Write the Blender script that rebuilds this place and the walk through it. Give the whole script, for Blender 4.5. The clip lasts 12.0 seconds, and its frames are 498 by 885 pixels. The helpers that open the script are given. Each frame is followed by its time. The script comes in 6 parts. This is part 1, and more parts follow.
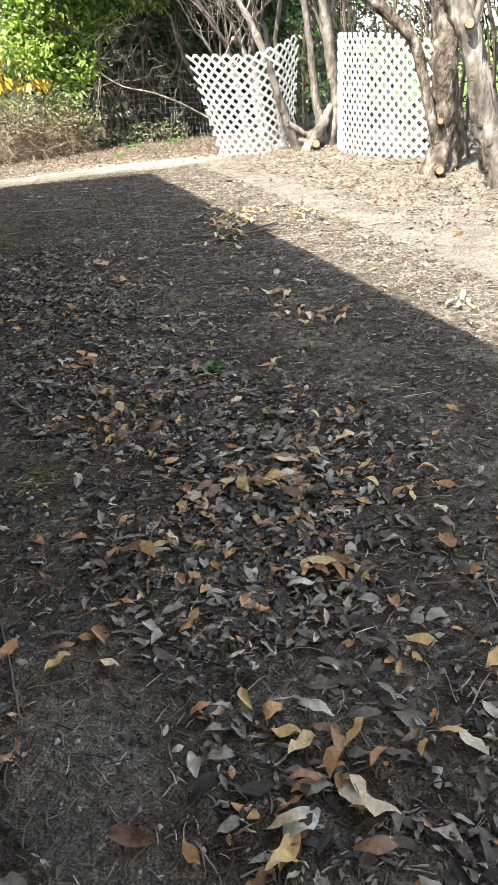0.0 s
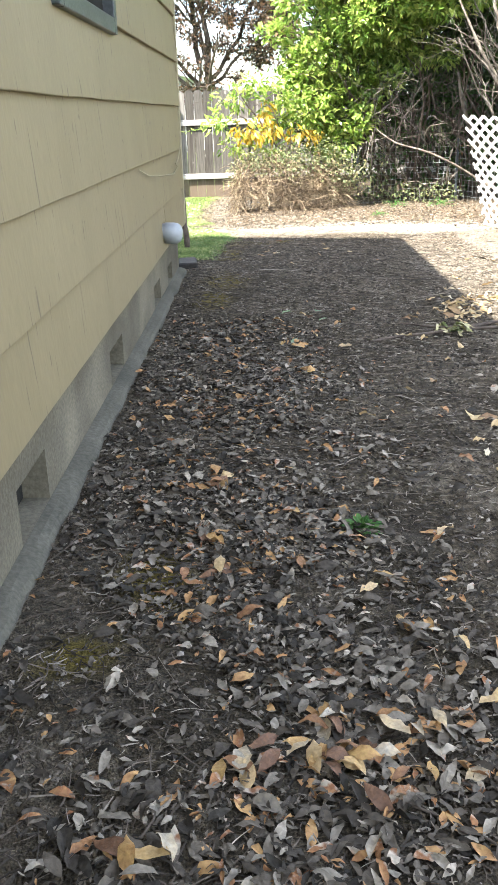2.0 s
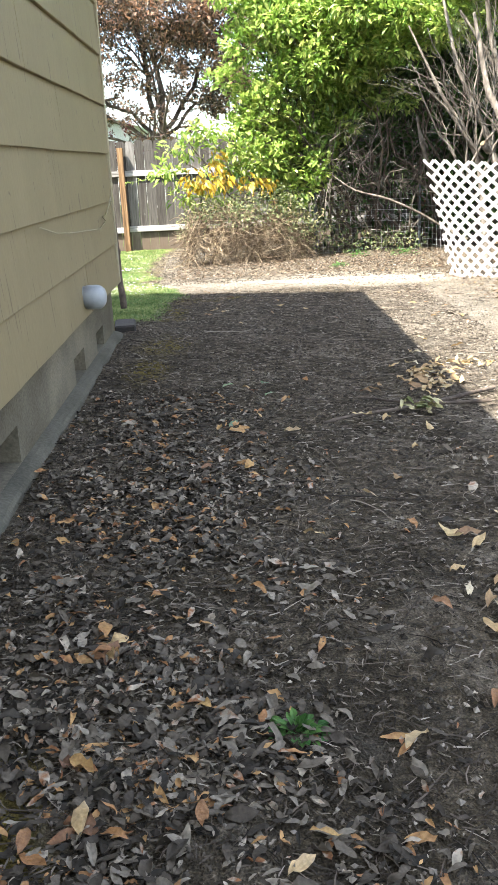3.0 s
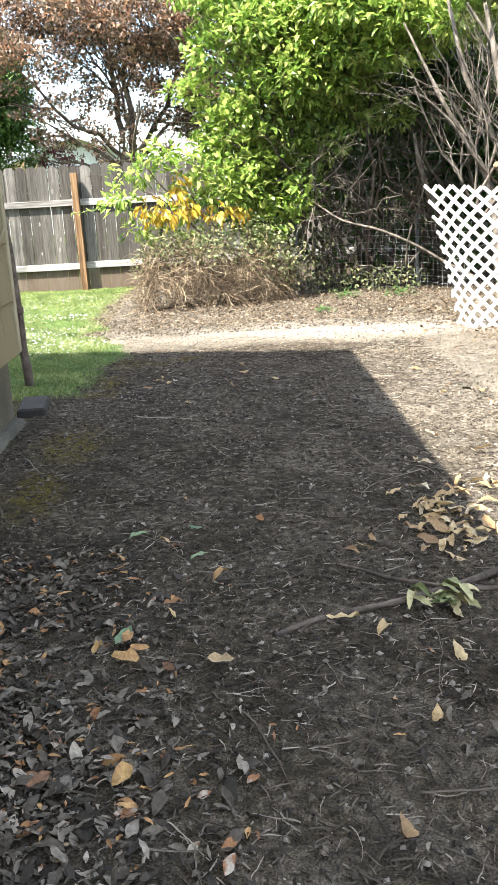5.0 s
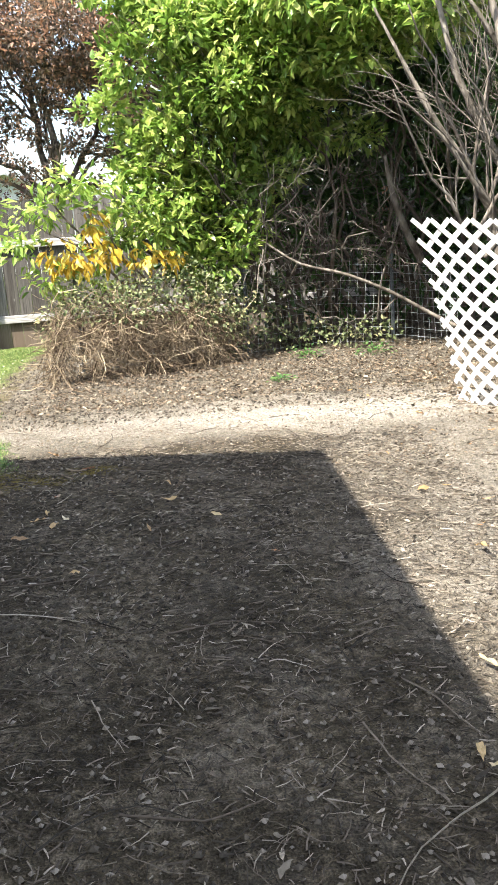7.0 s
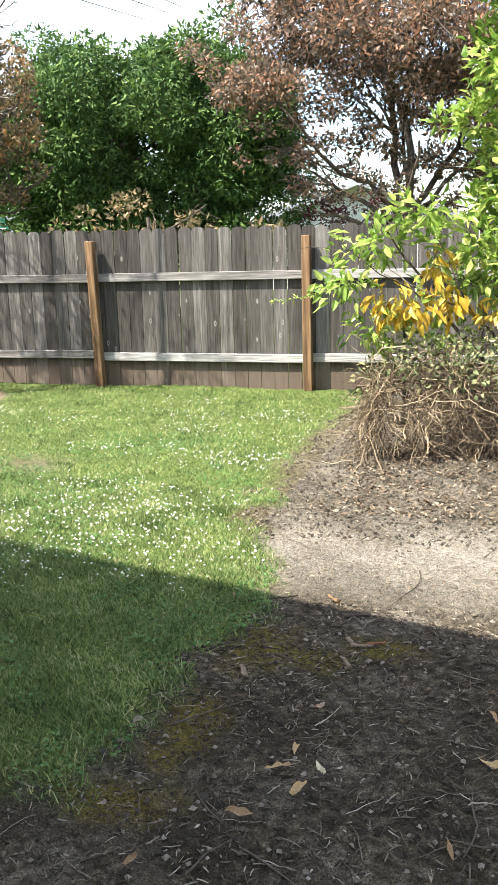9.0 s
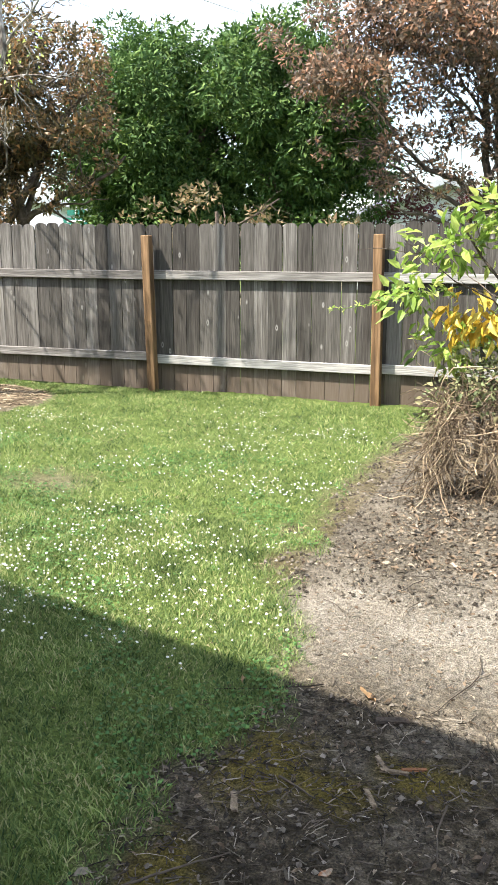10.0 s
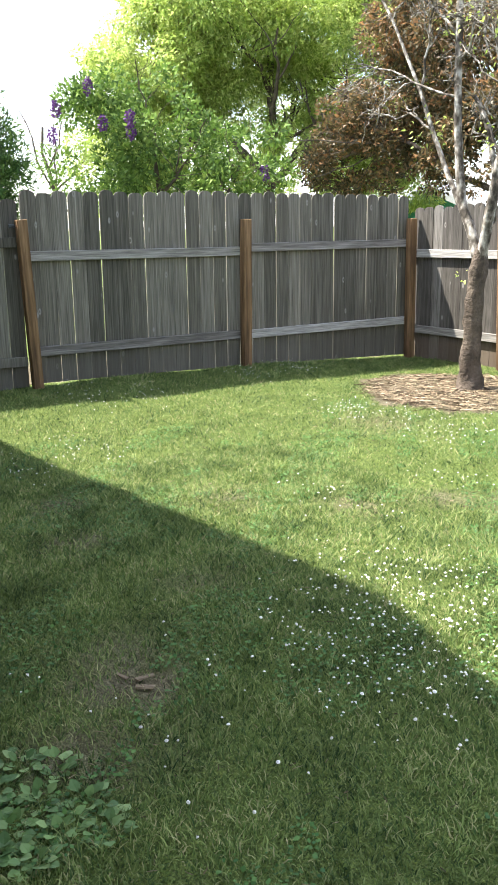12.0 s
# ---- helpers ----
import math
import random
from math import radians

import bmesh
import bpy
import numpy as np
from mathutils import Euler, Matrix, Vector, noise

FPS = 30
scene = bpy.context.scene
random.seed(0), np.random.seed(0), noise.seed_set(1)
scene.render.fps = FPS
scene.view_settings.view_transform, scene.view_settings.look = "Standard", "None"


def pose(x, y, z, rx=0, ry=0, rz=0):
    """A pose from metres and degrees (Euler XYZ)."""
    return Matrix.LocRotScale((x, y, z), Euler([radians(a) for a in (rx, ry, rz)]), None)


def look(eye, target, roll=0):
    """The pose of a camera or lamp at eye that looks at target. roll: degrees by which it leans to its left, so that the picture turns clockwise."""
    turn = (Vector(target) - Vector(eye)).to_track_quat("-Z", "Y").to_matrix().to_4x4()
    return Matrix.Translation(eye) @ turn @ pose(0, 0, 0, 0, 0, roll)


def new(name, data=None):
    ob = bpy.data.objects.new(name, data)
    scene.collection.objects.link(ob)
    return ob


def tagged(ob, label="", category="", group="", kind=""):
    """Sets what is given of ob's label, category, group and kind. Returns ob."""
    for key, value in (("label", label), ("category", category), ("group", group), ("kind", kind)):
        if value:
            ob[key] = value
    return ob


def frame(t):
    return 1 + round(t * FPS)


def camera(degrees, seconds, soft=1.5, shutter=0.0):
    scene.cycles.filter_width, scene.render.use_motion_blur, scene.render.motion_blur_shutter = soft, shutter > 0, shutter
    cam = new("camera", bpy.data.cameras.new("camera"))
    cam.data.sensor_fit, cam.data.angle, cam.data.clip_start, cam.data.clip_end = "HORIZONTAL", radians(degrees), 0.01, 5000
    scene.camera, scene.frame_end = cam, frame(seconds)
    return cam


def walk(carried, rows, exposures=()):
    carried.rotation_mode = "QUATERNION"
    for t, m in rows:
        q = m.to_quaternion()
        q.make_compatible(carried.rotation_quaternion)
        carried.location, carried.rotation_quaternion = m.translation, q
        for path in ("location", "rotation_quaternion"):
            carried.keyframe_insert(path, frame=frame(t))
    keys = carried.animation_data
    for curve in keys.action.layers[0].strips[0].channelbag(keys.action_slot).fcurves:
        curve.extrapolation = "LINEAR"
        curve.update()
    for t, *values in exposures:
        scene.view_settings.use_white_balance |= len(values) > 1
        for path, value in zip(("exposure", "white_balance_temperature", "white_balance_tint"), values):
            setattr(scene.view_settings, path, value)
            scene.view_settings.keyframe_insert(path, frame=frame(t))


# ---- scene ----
EXPOSURES = [(0.0, 2.4), (0.5, 2.64), (1.5, 2.95), (2.0, 2.87), (2.5, 2.57), (3.5, 2.43), (5.5, 2.3), (6.5, 2.16), (9.0, 1.85), (11.0, 1.76), (12.0, 2.02)]
cam = camera(31.7, 12.0)
PATH = [
    (0, (0.18, -1.846, 1.26), (0.672, -0.053, 0.422), -5.1),
    (0.5, (0.33, -1.79, 1.285), (0.597, 0.047, 0.439), -4.2),
    (1, (0.505, -1.65, 1.285), (0.49, 0.236, 0.509), -0.5),
    (1.5, (0.625, -1.406, 1.273), (0.54, 0.476, 0.491), -0.2),
    (2, (0.711, -0.998, 1.297), (0.661, 0.912, 0.582), -1.7),
    (2.5, (0.833, -0.586, 1.269), (0.846, 1.353, 0.633), -2.3),
    (3, (0.912, -0.105, 1.263), (0.925, 1.839, 0.645), -2.6),
    (3.5, (0.989, 0.369, 1.253), (1.032, 2.322, 0.663), -3.4),
    (3.7, (1.041, 0.556, 1.24), (1.084, 2.509, 0.653), -3.8),
    (5.3, (1.27, 2.08, 1.276), (1.296, 4.04, 0.714), -2.8),
    (5.5, (1.3, 2.283, 1.258), (1.33, 4.245, 0.703), -2.9),
    (6, (1.359, 2.856, 1.25), (1.484, 4.827, 0.735), -4.1),
    (6.5, (1.434, 3.416, 1.281), (1.579, 5.389, 0.781), -4.2),
    (6.7, (1.437, 3.616, 1.273), (1.586, 5.588, 0.773), -4.1),
    (8.3, (1.366, 4.936, 1.454), (1.167, 6.9, 0.94), -2.6),
    (8.5, (1.353, 5.131, 1.474), (1.078, 7.086, 0.962), -2.5),
    (9, (1.338, 5.545, 1.508), (0.737, 7.442, 1.057), -1.4),
    (9.5, (1.364, 5.954, 1.54), (0.6, 7.79, 1.086), 0.3),
    (10, (1.292, 6.343, 1.513), (0.519, 8.176, 1.057), -0.0),
    (10.5, (1.221, 6.627, 1.537), (0.318, 8.392, 1.052), -0.4),
    (11, (1.18, 6.902, 1.526), (-0.117, 8.401, 1.043), -0.0),
    (11.2, (1.161, 6.994, 1.522), (-0.242, 8.389, 1.024), 0.2),
    (11.5, (1.083, 7.113, 1.494), (-0.427, 8.392, 0.999), -0.5),
    (12, (0.955, 7.201, 1.508), (-0.728, 8.245, 1.019), -0.8),
]
walk(cam, [(t, look(eye, target, roll)) for t, eye, target, roll in PATH], EXPOSURES)

SUN = Vector((0.50, 0.38, -1.0))  # the way the sunlight travels

world = bpy.data.worlds.new("sky")
scene.world = world
world.use_nodes = True
wn, wl = world.node_tree.nodes, world.node_tree.links
sky = wn.new("ShaderNodeTexSky")
sky.sky_type, sky.sun_disc = "NISHITA", False
sky.sun_elevation, sky.sun_rotation = radians(57.9), radians(232.8)
coord = wn.new("ShaderNodeTexCoord")
clouds = wn.new("ShaderNodeTexNoise")
clouds.inputs["Scale"].default_value, clouds.inputs["Detail"].default_value = 2.2, 7
ramp = wn.new("ShaderNodeValToRGB")
ramp.color_ramp.elements[0].position, ramp.color_ramp.elements[1].position = 0.43, 0.66
cloud_mix = wn.new("ShaderNodeMix")
cloud_mix.data_type = "RGBA"
cloud_mix.inputs[7].default_value = (7.6, 7.8, 8.4, 1)
wl.new(coord.outputs["Generated"], clouds.inputs["Vector"])
wl.new(clouds.outputs["Fac"], ramp.inputs["Fac"])
wl.new(ramp.outputs["Color"], cloud_mix.inputs[0])
wl.new(sky.outputs[0], cloud_mix.inputs[6])
wl.new(cloud_mix.outputs[2], wn["Background"].inputs["Color"])
wn["Background"].inputs["Strength"].default_value = 0.125

sun = new("sun", bpy.data.lights.new("sun", "SUN"))
sun.data.energy, sun.data.angle, sun.data.color = 5.0, radians(0.6), (1.0, 0.935, 0.83)
sun.matrix_world = look(-SUN * 20, (0, 0, 0))


def material(name, stops, scale=8.0, rough=0.85, bump=0.3, source="noise", fine=60.0, stretch=(1, 1, 1), vary=0.0, metal=0.0,
             bump_size=0.01, spec=0.3, translucent=None, coords="Object", detail=6.0, contrast=1.0):
    """A surface: colours run through a noise (or the random number of each island or object), with a fine second scale."""
    m = bpy.data.materials.new(name)
    m.use_nodes = True
    n, l = m.node_tree.nodes, m.node_tree.links
    b = n["Principled BSDF"]
    b.inputs["Roughness"].default_value, b.inputs["Metallic"].default_value = rough, metal
    b.inputs["Specular IOR Level"].default_value = spec
    tc, mp = n.new("ShaderNodeTexCoord"), n.new("ShaderNodeMapping")
    mp.inputs["Scale"].default_value = stretch
    if coords == "World":
        l.new(n.new("ShaderNodeNewGeometry").outputs["Position"], mp.inputs[0])
    else:
        l.new(tc.outputs[coords], mp.inputs[0])
    big, small = n.new("ShaderNodeTexNoise"), n.new("ShaderNodeTexNoise")
    big.inputs["Scale"].default_value, big.inputs["Detail"].default_value = scale, detail
    small.inputs["Scale"].default_value, small.inputs["Detail"].default_value = fine, 4
    l.new(mp.outputs[0], big.inputs["Vector"]), l.new(mp.outputs[0], small.inputs["Vector"])
    r = n.new("ShaderNodeValToRGB")
    e = r.color_ramp.elements
    while len(e) < len(stops):
        e.new(0.5)
    for k, (p, c) in enumerate(stops):
        e[k].position, e[k].color = p, (*c, 1)
    if source == "noise":
        l.new(big.outputs["Fac"], r.inputs["Fac"])
    else:
        if source == "island":
            g = n.new("ShaderNodeNewGeometry").outputs["Random Per Island"]
        else:
            g = n.new("ShaderNodeObjectInfo").outputs["Random"]
        if vary:
            a = n.new("ShaderNodeMath")
            a.operation = "MULTIPLY_ADD"
            l.new(big.outputs["Fac"], a.inputs[0])
            a.inputs[1].default_value = vary
            l.new(g, a.inputs[2])
            s = n.new("ShaderNodeMath")
            s.operation = "SUBTRACT"
            l.new(a.outputs[0], s.inputs[0])
            s.inputs[1].default_value = vary * 0.5
            g = s.outputs[0]
        l.new(g, r.inputs["Fac"])
    mul = n.new("ShaderNodeMix")
    mul.data_type, mul.blend_type = "RGBA", "MULTIPLY"
    mul.inputs[0].default_value = 1.0
    shade = n.new("ShaderNodeMapRange")
    shade.inputs["From Min"].default_value, shade.inputs["From Max"].default_value = 0.3, 0.7
    shade.inputs["To Min"].default_value, shade.inputs["To Max"].default_value = 1 - 0.28 * contrast, 1 + 0.2 * contrast
    l.new(small.outputs["Fac"], shade.inputs["Value"])
    l.new(r.outputs["Color"], mul.inputs[6])
    l.new(shade.outputs[0], mul.inputs[7])
    l.new(mul.outputs[2], b.inputs["Base Color"])
    if bump:
        bp = n.new("ShaderNodeBump")
        bp.inputs["Strength"].default_value, bp.inputs["Distance"].default_value = bump, bump_size
        l.new(small.outputs["Fac"], bp.inputs["Height"])
        l.new(bp.outputs[0], b.inputs["Normal"])
    if translucent:
        t = n.new("ShaderNodeBsdfTranslucent")
        mx = n.new("ShaderNodeMixShader")
        mx.inputs[0].default_value = translucent
        l.new(mul.outputs[2], t.inputs["Color"])
        l.new(b.outputs[0], mx.inputs[1]), l.new(t.outputs[0], mx.inputs[2])
        l.new(mx.outputs[0], n["Material Output"].inputs["Surface"])
    return m


def ground_material():
    """Bare soil, pale dusty grit, lawn soil, moss and mulch, laid out by the painted ground zones."""
    m = bpy.data.materials.new("soil and lawn")
    m.use_nodes = True
    n, l = m.node_tree.nodes, m.node_tree.links
    b = n["Principled BSDF"]
    b.inputs["Roughness"].default_value, b.inputs["Specular IOR Level"].default_value = 0.95, 0.15
    tc = n.new("ShaderNodeTexCoord")
    at = n.new("ShaderNodeAttribute")
    at.attribute_name = "zone"
    sep = n.new("ShaderNodeSeparateColor")
    l.new(at.outputs["Color"], sep.inputs[0])

    def noise_(scale, detail=6.0):
        k = n.new("ShaderNodeTexNoise")
        k.inputs["Scale"].default_value, k.inputs["Detail"].default_value = scale, detail
        l.new(tc.outputs["Object"], k.inputs["Vector"])
        return k.outputs["Fac"]

    def ramp_(fac, stops):
        r = n.new("ShaderNodeValToRGB")
        e = r.color_ramp.elements
        while len(e) < len(stops):
            e.new(0.5)
        for k, (p, c) in enumerate(stops):
            e[k].position, e[k].color = p, (*c, 1)
        l.new(fac, r.inputs["Fac"])
        return r.outputs["Color"]

    def mix_(fac, a, c):
        k = n.new("ShaderNodeMix")
        k.data_type = "RGBA"
        l.new(fac, k.inputs[0]), l.new(a, k.inputs[6]), l.new(c, k.inputs[7])
        return k.outputs[2]

    mid, fine, grit = noise_(2.2), noise_(45), noise_(160, 3)
    both = n.new("ShaderNodeMath")
    both.operation = "MULTIPLY_ADD"
    l.new(noise_(26, 8), both.inputs[0])
    both.inputs[1].default_value = 1.3
    low = n.new("ShaderNodeMath")
    low.operation = "SUBTRACT"
    l.new(mid, low.inputs[0])
    low.inputs[1].default_value = 0.65
    l.new(low.outputs[0], both.inputs[2])
    soil = ramp_(both.outputs[0], [(0.3, SOIL[0]), (0.55, SOIL[1]), (0.75, SOIL[2])])
    dust = ramp_(fine, [(0.3, (0.23, 0.205, 0.17)), (0.55, (0.43, 0.39, 0.33)), (0.8, (0.6, 0.565, 0.5))])
    turf = ramp_(fine, [(0.3, (0.07, 0.11, 0.025)), (0.7, (0.17, 0.22, 0.06))])
    moss = ramp_(fine, [(0.3, (0.075, 0.062, 0.014)), (0.7, (0.19, 0.15, 0.035))])
    col = mix_(sep.outputs[1], soil, dust)
    col = mix_(sep.outputs[2], col, moss)
    col = mix_(sep.outputs[0], col, turf)
    k = n.new("ShaderNodeMix")
    k.data_type, k.blend_type = "RGBA", "MULTIPLY"
    k.inputs[0].default_value = 1.0
    l.new(col, k.inputs[6])
    l.new(ramp_(grit, [(0.3, (0.5, 0.5, 0.5)), (0.5, (0.93, 0.93, 0.93)), (0.68, (1.6, 1.58, 1.55))]), k.inputs[7])
    l.new(k.outputs[2], b.inputs["Base Color"])
    h = n.new("ShaderNodeMath")
    h.operation = "ADD"
    l.new(fine, h.inputs[0]), l.new(grit, h.inputs[1])
    bp = n.new("ShaderNodeBump")
    bp.inputs["Strength"].default_value, bp.inputs["Distance"].default_value = 1.0, 0.03
    l.new(h.outputs[0], bp.inputs["Height"])
    l.new(bp.outputs[0], b.inputs["Normal"])
    return m


SOIL = [(0.042, 0.034, 0.0225), (0.086, 0.07, 0.047), (0.165, 0.138, 0.1)]
soil_mat = ground_material()
siding_paint = material("cream siding paint", [(0.3, (0.168, 0.136, 0.074)), (0.7, (0.204, 0.168, 0.094))], 1.1, 0.6, 0.2, fine=90, stretch=(1, 1, 0.2), bump_size=0.001, contrast=0.3)
concrete = material("weathered concrete", [(0.3, (0.075, 0.066, 0.046)), (0.5, (0.115, 0.103, 0.073)), (0.7, (0.17, 0.15, 0.108))], 2.2, 0.9, 0.4, fine=70)
footing_mat = material("damp grey footing", [(0.3, (0.055, 0.053, 0.04)), (0.7, (0.1, 0.095, 0.073))], 2.5, 0.85, 0.4, fine=60)
# near-black for the crawl space shade, reused on splash block and power lines
shadow_box = material("near-black fill for crawl space shade", [(0.3, (0.02, 0.02, 0.02)), (0.7, (0.04, 0.035, 0.03))], 5, 0.9, 0.2)
roof_mat = material("brown roof shingles", [(0.3, (0.09, 0.08, 0.07)), (0.7, (0.16, 0.14, 0.13))], 4, 0.9, 0.5)
trim_paint = material("cream trim paint", [(0.3, (0.26, 0.23, 0.15)), (0.7, (0.31, 0.27, 0.18))], 2, 0.55, 0.2, fine=20, contrast=0.4)
window_frame_mat = material("dark bronze metal", [(0.3, (0.05, 0.06, 0.065)), (0.7, (0.08, 0.09, 0.1))], 6, 0.4, 0.1, metal=0.3)
# dark screen colour, which also paints the shade inside open vents
screen_recess_mat = material("dark insect screen and recess shade", [(0.3, (0.018, 0.018, 0.016)), (0.7, (0.03, 0.029, 0.026))], 6, 0.95, 0.1, spec=0.05)
board_mat = material("weathered grey cedar", [(0.0, (0.046, 0.041, 0.036)), (0.4, (0.083, 0.077, 0.069)), (0.75, (0.118, 0.109, 0.099)), (1.0, (0.2, 0.19, 0.176))],
                     26, 0.9, 0.7, "object", 110, (1, 1, 0.05), 1.35, bump_size=0.006, contrast=1.5, coords="World")
rail_mat = material("pale weathered rail wood", [(0.0, (0.15, 0.138, 0.128)), (0.45, (0.28, 0.268, 0.252)), (1.0, (0.4, 0.39, 0.375))], 34, 0.9, 0.8, "object", 120, (0.04, 1, 1), 1.6, bump_size=0.005, contrast=1.6)
post_mat = material("orange brown treated post", [(0.3, (0.06, 0.036, 0.02)), (0.5, (0.17, 0.1, 0.05)), (0.7, (0.29, 0.18, 0.095))], 16, 0.8, 0.6, fine=60, stretch=(1, 1, 0.08))
lattice_mat = material("white plastic lattice", [(0.3, (0.62, 0.61, 0.59)), (0.7, (0.72, 0.71, 0.69))], 5, 0.45, 0.1, fine=6)
pvc_mat = material("grey white plastic", [(0.3, (0.25, 0.275, 0.29)), (0.7, (0.31, 0.335, 0.35))], 2, 0.4, 0.05, fine=8)
bark_grey = material("pale grey bark", [(0.3, (0.05, 0.042, 0.034)), (0.5, (0.13, 0.112, 0.092)), (0.72, (0.27, 0.242, 0.208))], 12, 0.9, 0.8, fine=40, stretch=(1, 1, 0.4), bump_size=0.02)
bark_dark = material("dark bark", [(0.3, (0.045, 0.035, 0.027)), (0.7, (0.15, 0.12, 0.095))], 8, 0.9, 0.8, fine=40, bump_size=0.02)
bark_trunk = material("rough dark trunk bark", [(0.35, (0.04, 0.03, 0.022)), (0.55, (0.125, 0.1, 0.078)), (0.7, (0.29, 0.26, 0.225))], 13, 0.95, 1.0, fine=45, stretch=(1, 1, 0.5), bump_size=0.03)
bark_birch = material("peeling pale bark", [(0.4, (0.06, 0.05, 0.04)), (0.5, (0.17, 0.15, 0.125)), (0.62, (0.42, 0.4, 0.36))], 16, 0.85, 0.8, fine=30, stretch=(1, 1, 0.6), bump_size=0.015)
cut_wood = material("fresh cut wood", [(0.3, (0.14, 0.095, 0.055)), (0.7, (0.27, 0.18, 0.1))], 14, 0.7, 0.3)
wire_mat = material("galvanised wire", [(0.3, (0.4, 0.42, 0.41)), (0.7, (0.55, 0.57, 0.57))], 6, 0.5, 0.1, metal=0.1)
dry_leaf = material("dry fallen leaf", [(0.0, (0.022, 0.019, 0.014)), (0.3, (0.062, 0.051, 0.038)), (0.6, (0.125, 0.106, 0.08)), (0.8, (0.225, 0.198, 0.155)), (0.88, (0.38, 0.33, 0.255)), (0.91, (0.24, 0.11, 0.05)), (1.0, (0.42, 0.26, 0.11))],
                    30, 0.75, 0.4, "island", 90, vary=0.25, spec=0.25, translucent=0.12)
tan_leaf = material("tan fallen leaf", [(0.0, (0.13, 0.07, 0.04)), (0.3, (0.3, 0.15, 0.06)), (0.55, (0.42, 0.27, 0.1)), (0.8, (0.5, 0.37, 0.2)), (1.0, (0.33, 0.3, 0.24))],
                    25, 0.6, 0.4, "object", 80, vary=0.45, spec=0.35, translucent=0.15)
twig_mat = material("dry twig", [(0.0, (0.022, 0.018, 0.013)), (0.55, (0.075, 0.06, 0.045)), (0.85, (0.16, 0.133, 0.103)), (1.0, (0.34, 0.3, 0.24))], 12, 0.9, 0.3, "island", 60)
crumb_mat = material("soil crumbs and grit", [(0.0, (0.022, 0.018, 0.014)), (0.6, (0.08, 0.067, 0.05)), (1.0, (0.26, 0.23, 0.19))], 12, 0.95, 0.3, "island", 60)
straw_mat = material("dead vine straw", [(0.0, (0.045, 0.03, 0.019)), (0.5, (0.165, 0.12, 0.076)), (1.0, (0.42, 0.34, 0.23))], 12, 0.85, 0.2, "island", 40)
grass_mat = material("lawn grass", [(0.0, (0.028, 0.075, 0.02)), (0.45, (0.15, 0.225, 0.06)), (0.86, (0.3, 0.37, 0.13)), (1.0, (0.43, 0.4, 0.22))], 3, 0.6, 0, "island", 3, vary=0.6, translucent=0.35)
flower_mat = material("white petals", [(0.0, (0.7, 0.7, 0.66)), (1.0, (0.8, 0.8, 0.78))], 3, 0.7, 0, "island", 9)
bed_leaf = material("brown bed leaf", [(0.0, (0.06, 0.042, 0.028)), (0.4, (0.135, 0.098, 0.066)), (0.8, (0.22, 0.17, 0.12)), (1.0, (0.38, 0.32, 0.24))], 30, 0.8, 0.4, "island", 90, vary=0.25, spec=0.2, translucent=0.15)
straw_mulch = material("straw coloured bark mulch", [(0.0, (0.07, 0.055, 0.035)), (0.4, (0.2, 0.165, 0.11)), (1.0, (0.44, 0.39, 0.28))], 30, 0.85, 0.4, "island", 60, vary=0.25, spec=0.15)
clover_mat = material("clover leaves", [(0.0, (0.035, 0.11, 0.025)), (1.0, (0.12, 0.24, 0.06))], 3, 0.6, 0, "island", 9, translucent=0.3)


def add_cracks(m):
    """Sparse dark cracks and flaked spots in the paint."""
    n, l = m.node_tree.nodes, m.node_tree.links
    b = n["Principled BSDF"]
    src = b.inputs["Base Color"].links[0].from_socket
    geo = n.new("ShaderNodeNewGeometry")
    total = None
    for scale, at, size in (((1, 26, 1.3), 0.67, 1.6), ((1, 5.0, 1.1), 0.7, 5.5), ((1, 1.2, 1), 0.735, 9.0)):
        mp, t, r = n.new("ShaderNodeMapping"), n.new("ShaderNodeTexNoise"), n.new("ShaderNodeMapRange")
        mp.inputs["Scale"].default_value = scale
        t.inputs["Scale"].default_value, t.inputs["Detail"].default_value = size, 2
        r.inputs["From Min"].default_value, r.inputs["From Max"].default_value = at, at + 0.03
        r.inputs["To Max"].default_value = 0.75
        l.new(geo.outputs["Position"], mp.inputs[0]), l.new(mp.outputs[0], t.inputs["Vector"]), l.new(t.outputs["Fac"], r.inputs["Value"])
        if total is None:
            total = r.outputs[0]
        else:
            a = n.new("ShaderNodeMath")
            a.operation = "MAXIMUM"
            l.new(total, a.inputs[0]), l.new(r.outputs[0], a.inputs[1])
            total = a.outputs[0]
    k = n.new("ShaderNodeMix")
    k.data_type = "RGBA"
    l.new(total, k.inputs[0]), l.new(src, k.inputs[6])
    k.inputs[7].default_value = (0.07, 0.05, 0.035, 1)
    l.new(k.outputs[2], b.inputs["Base Color"])


add_cracks(siding_paint)


def foliage(name, dark, light, tip=None, rough=0.45, t=0.35):
    stops = [(0.0, dark), (0.6, light), (1.0, tip or light)]
    return material(name, stops, 1.2, rough, 0, "island", 5, vary=0.5, spec=0.45, translucent=t)


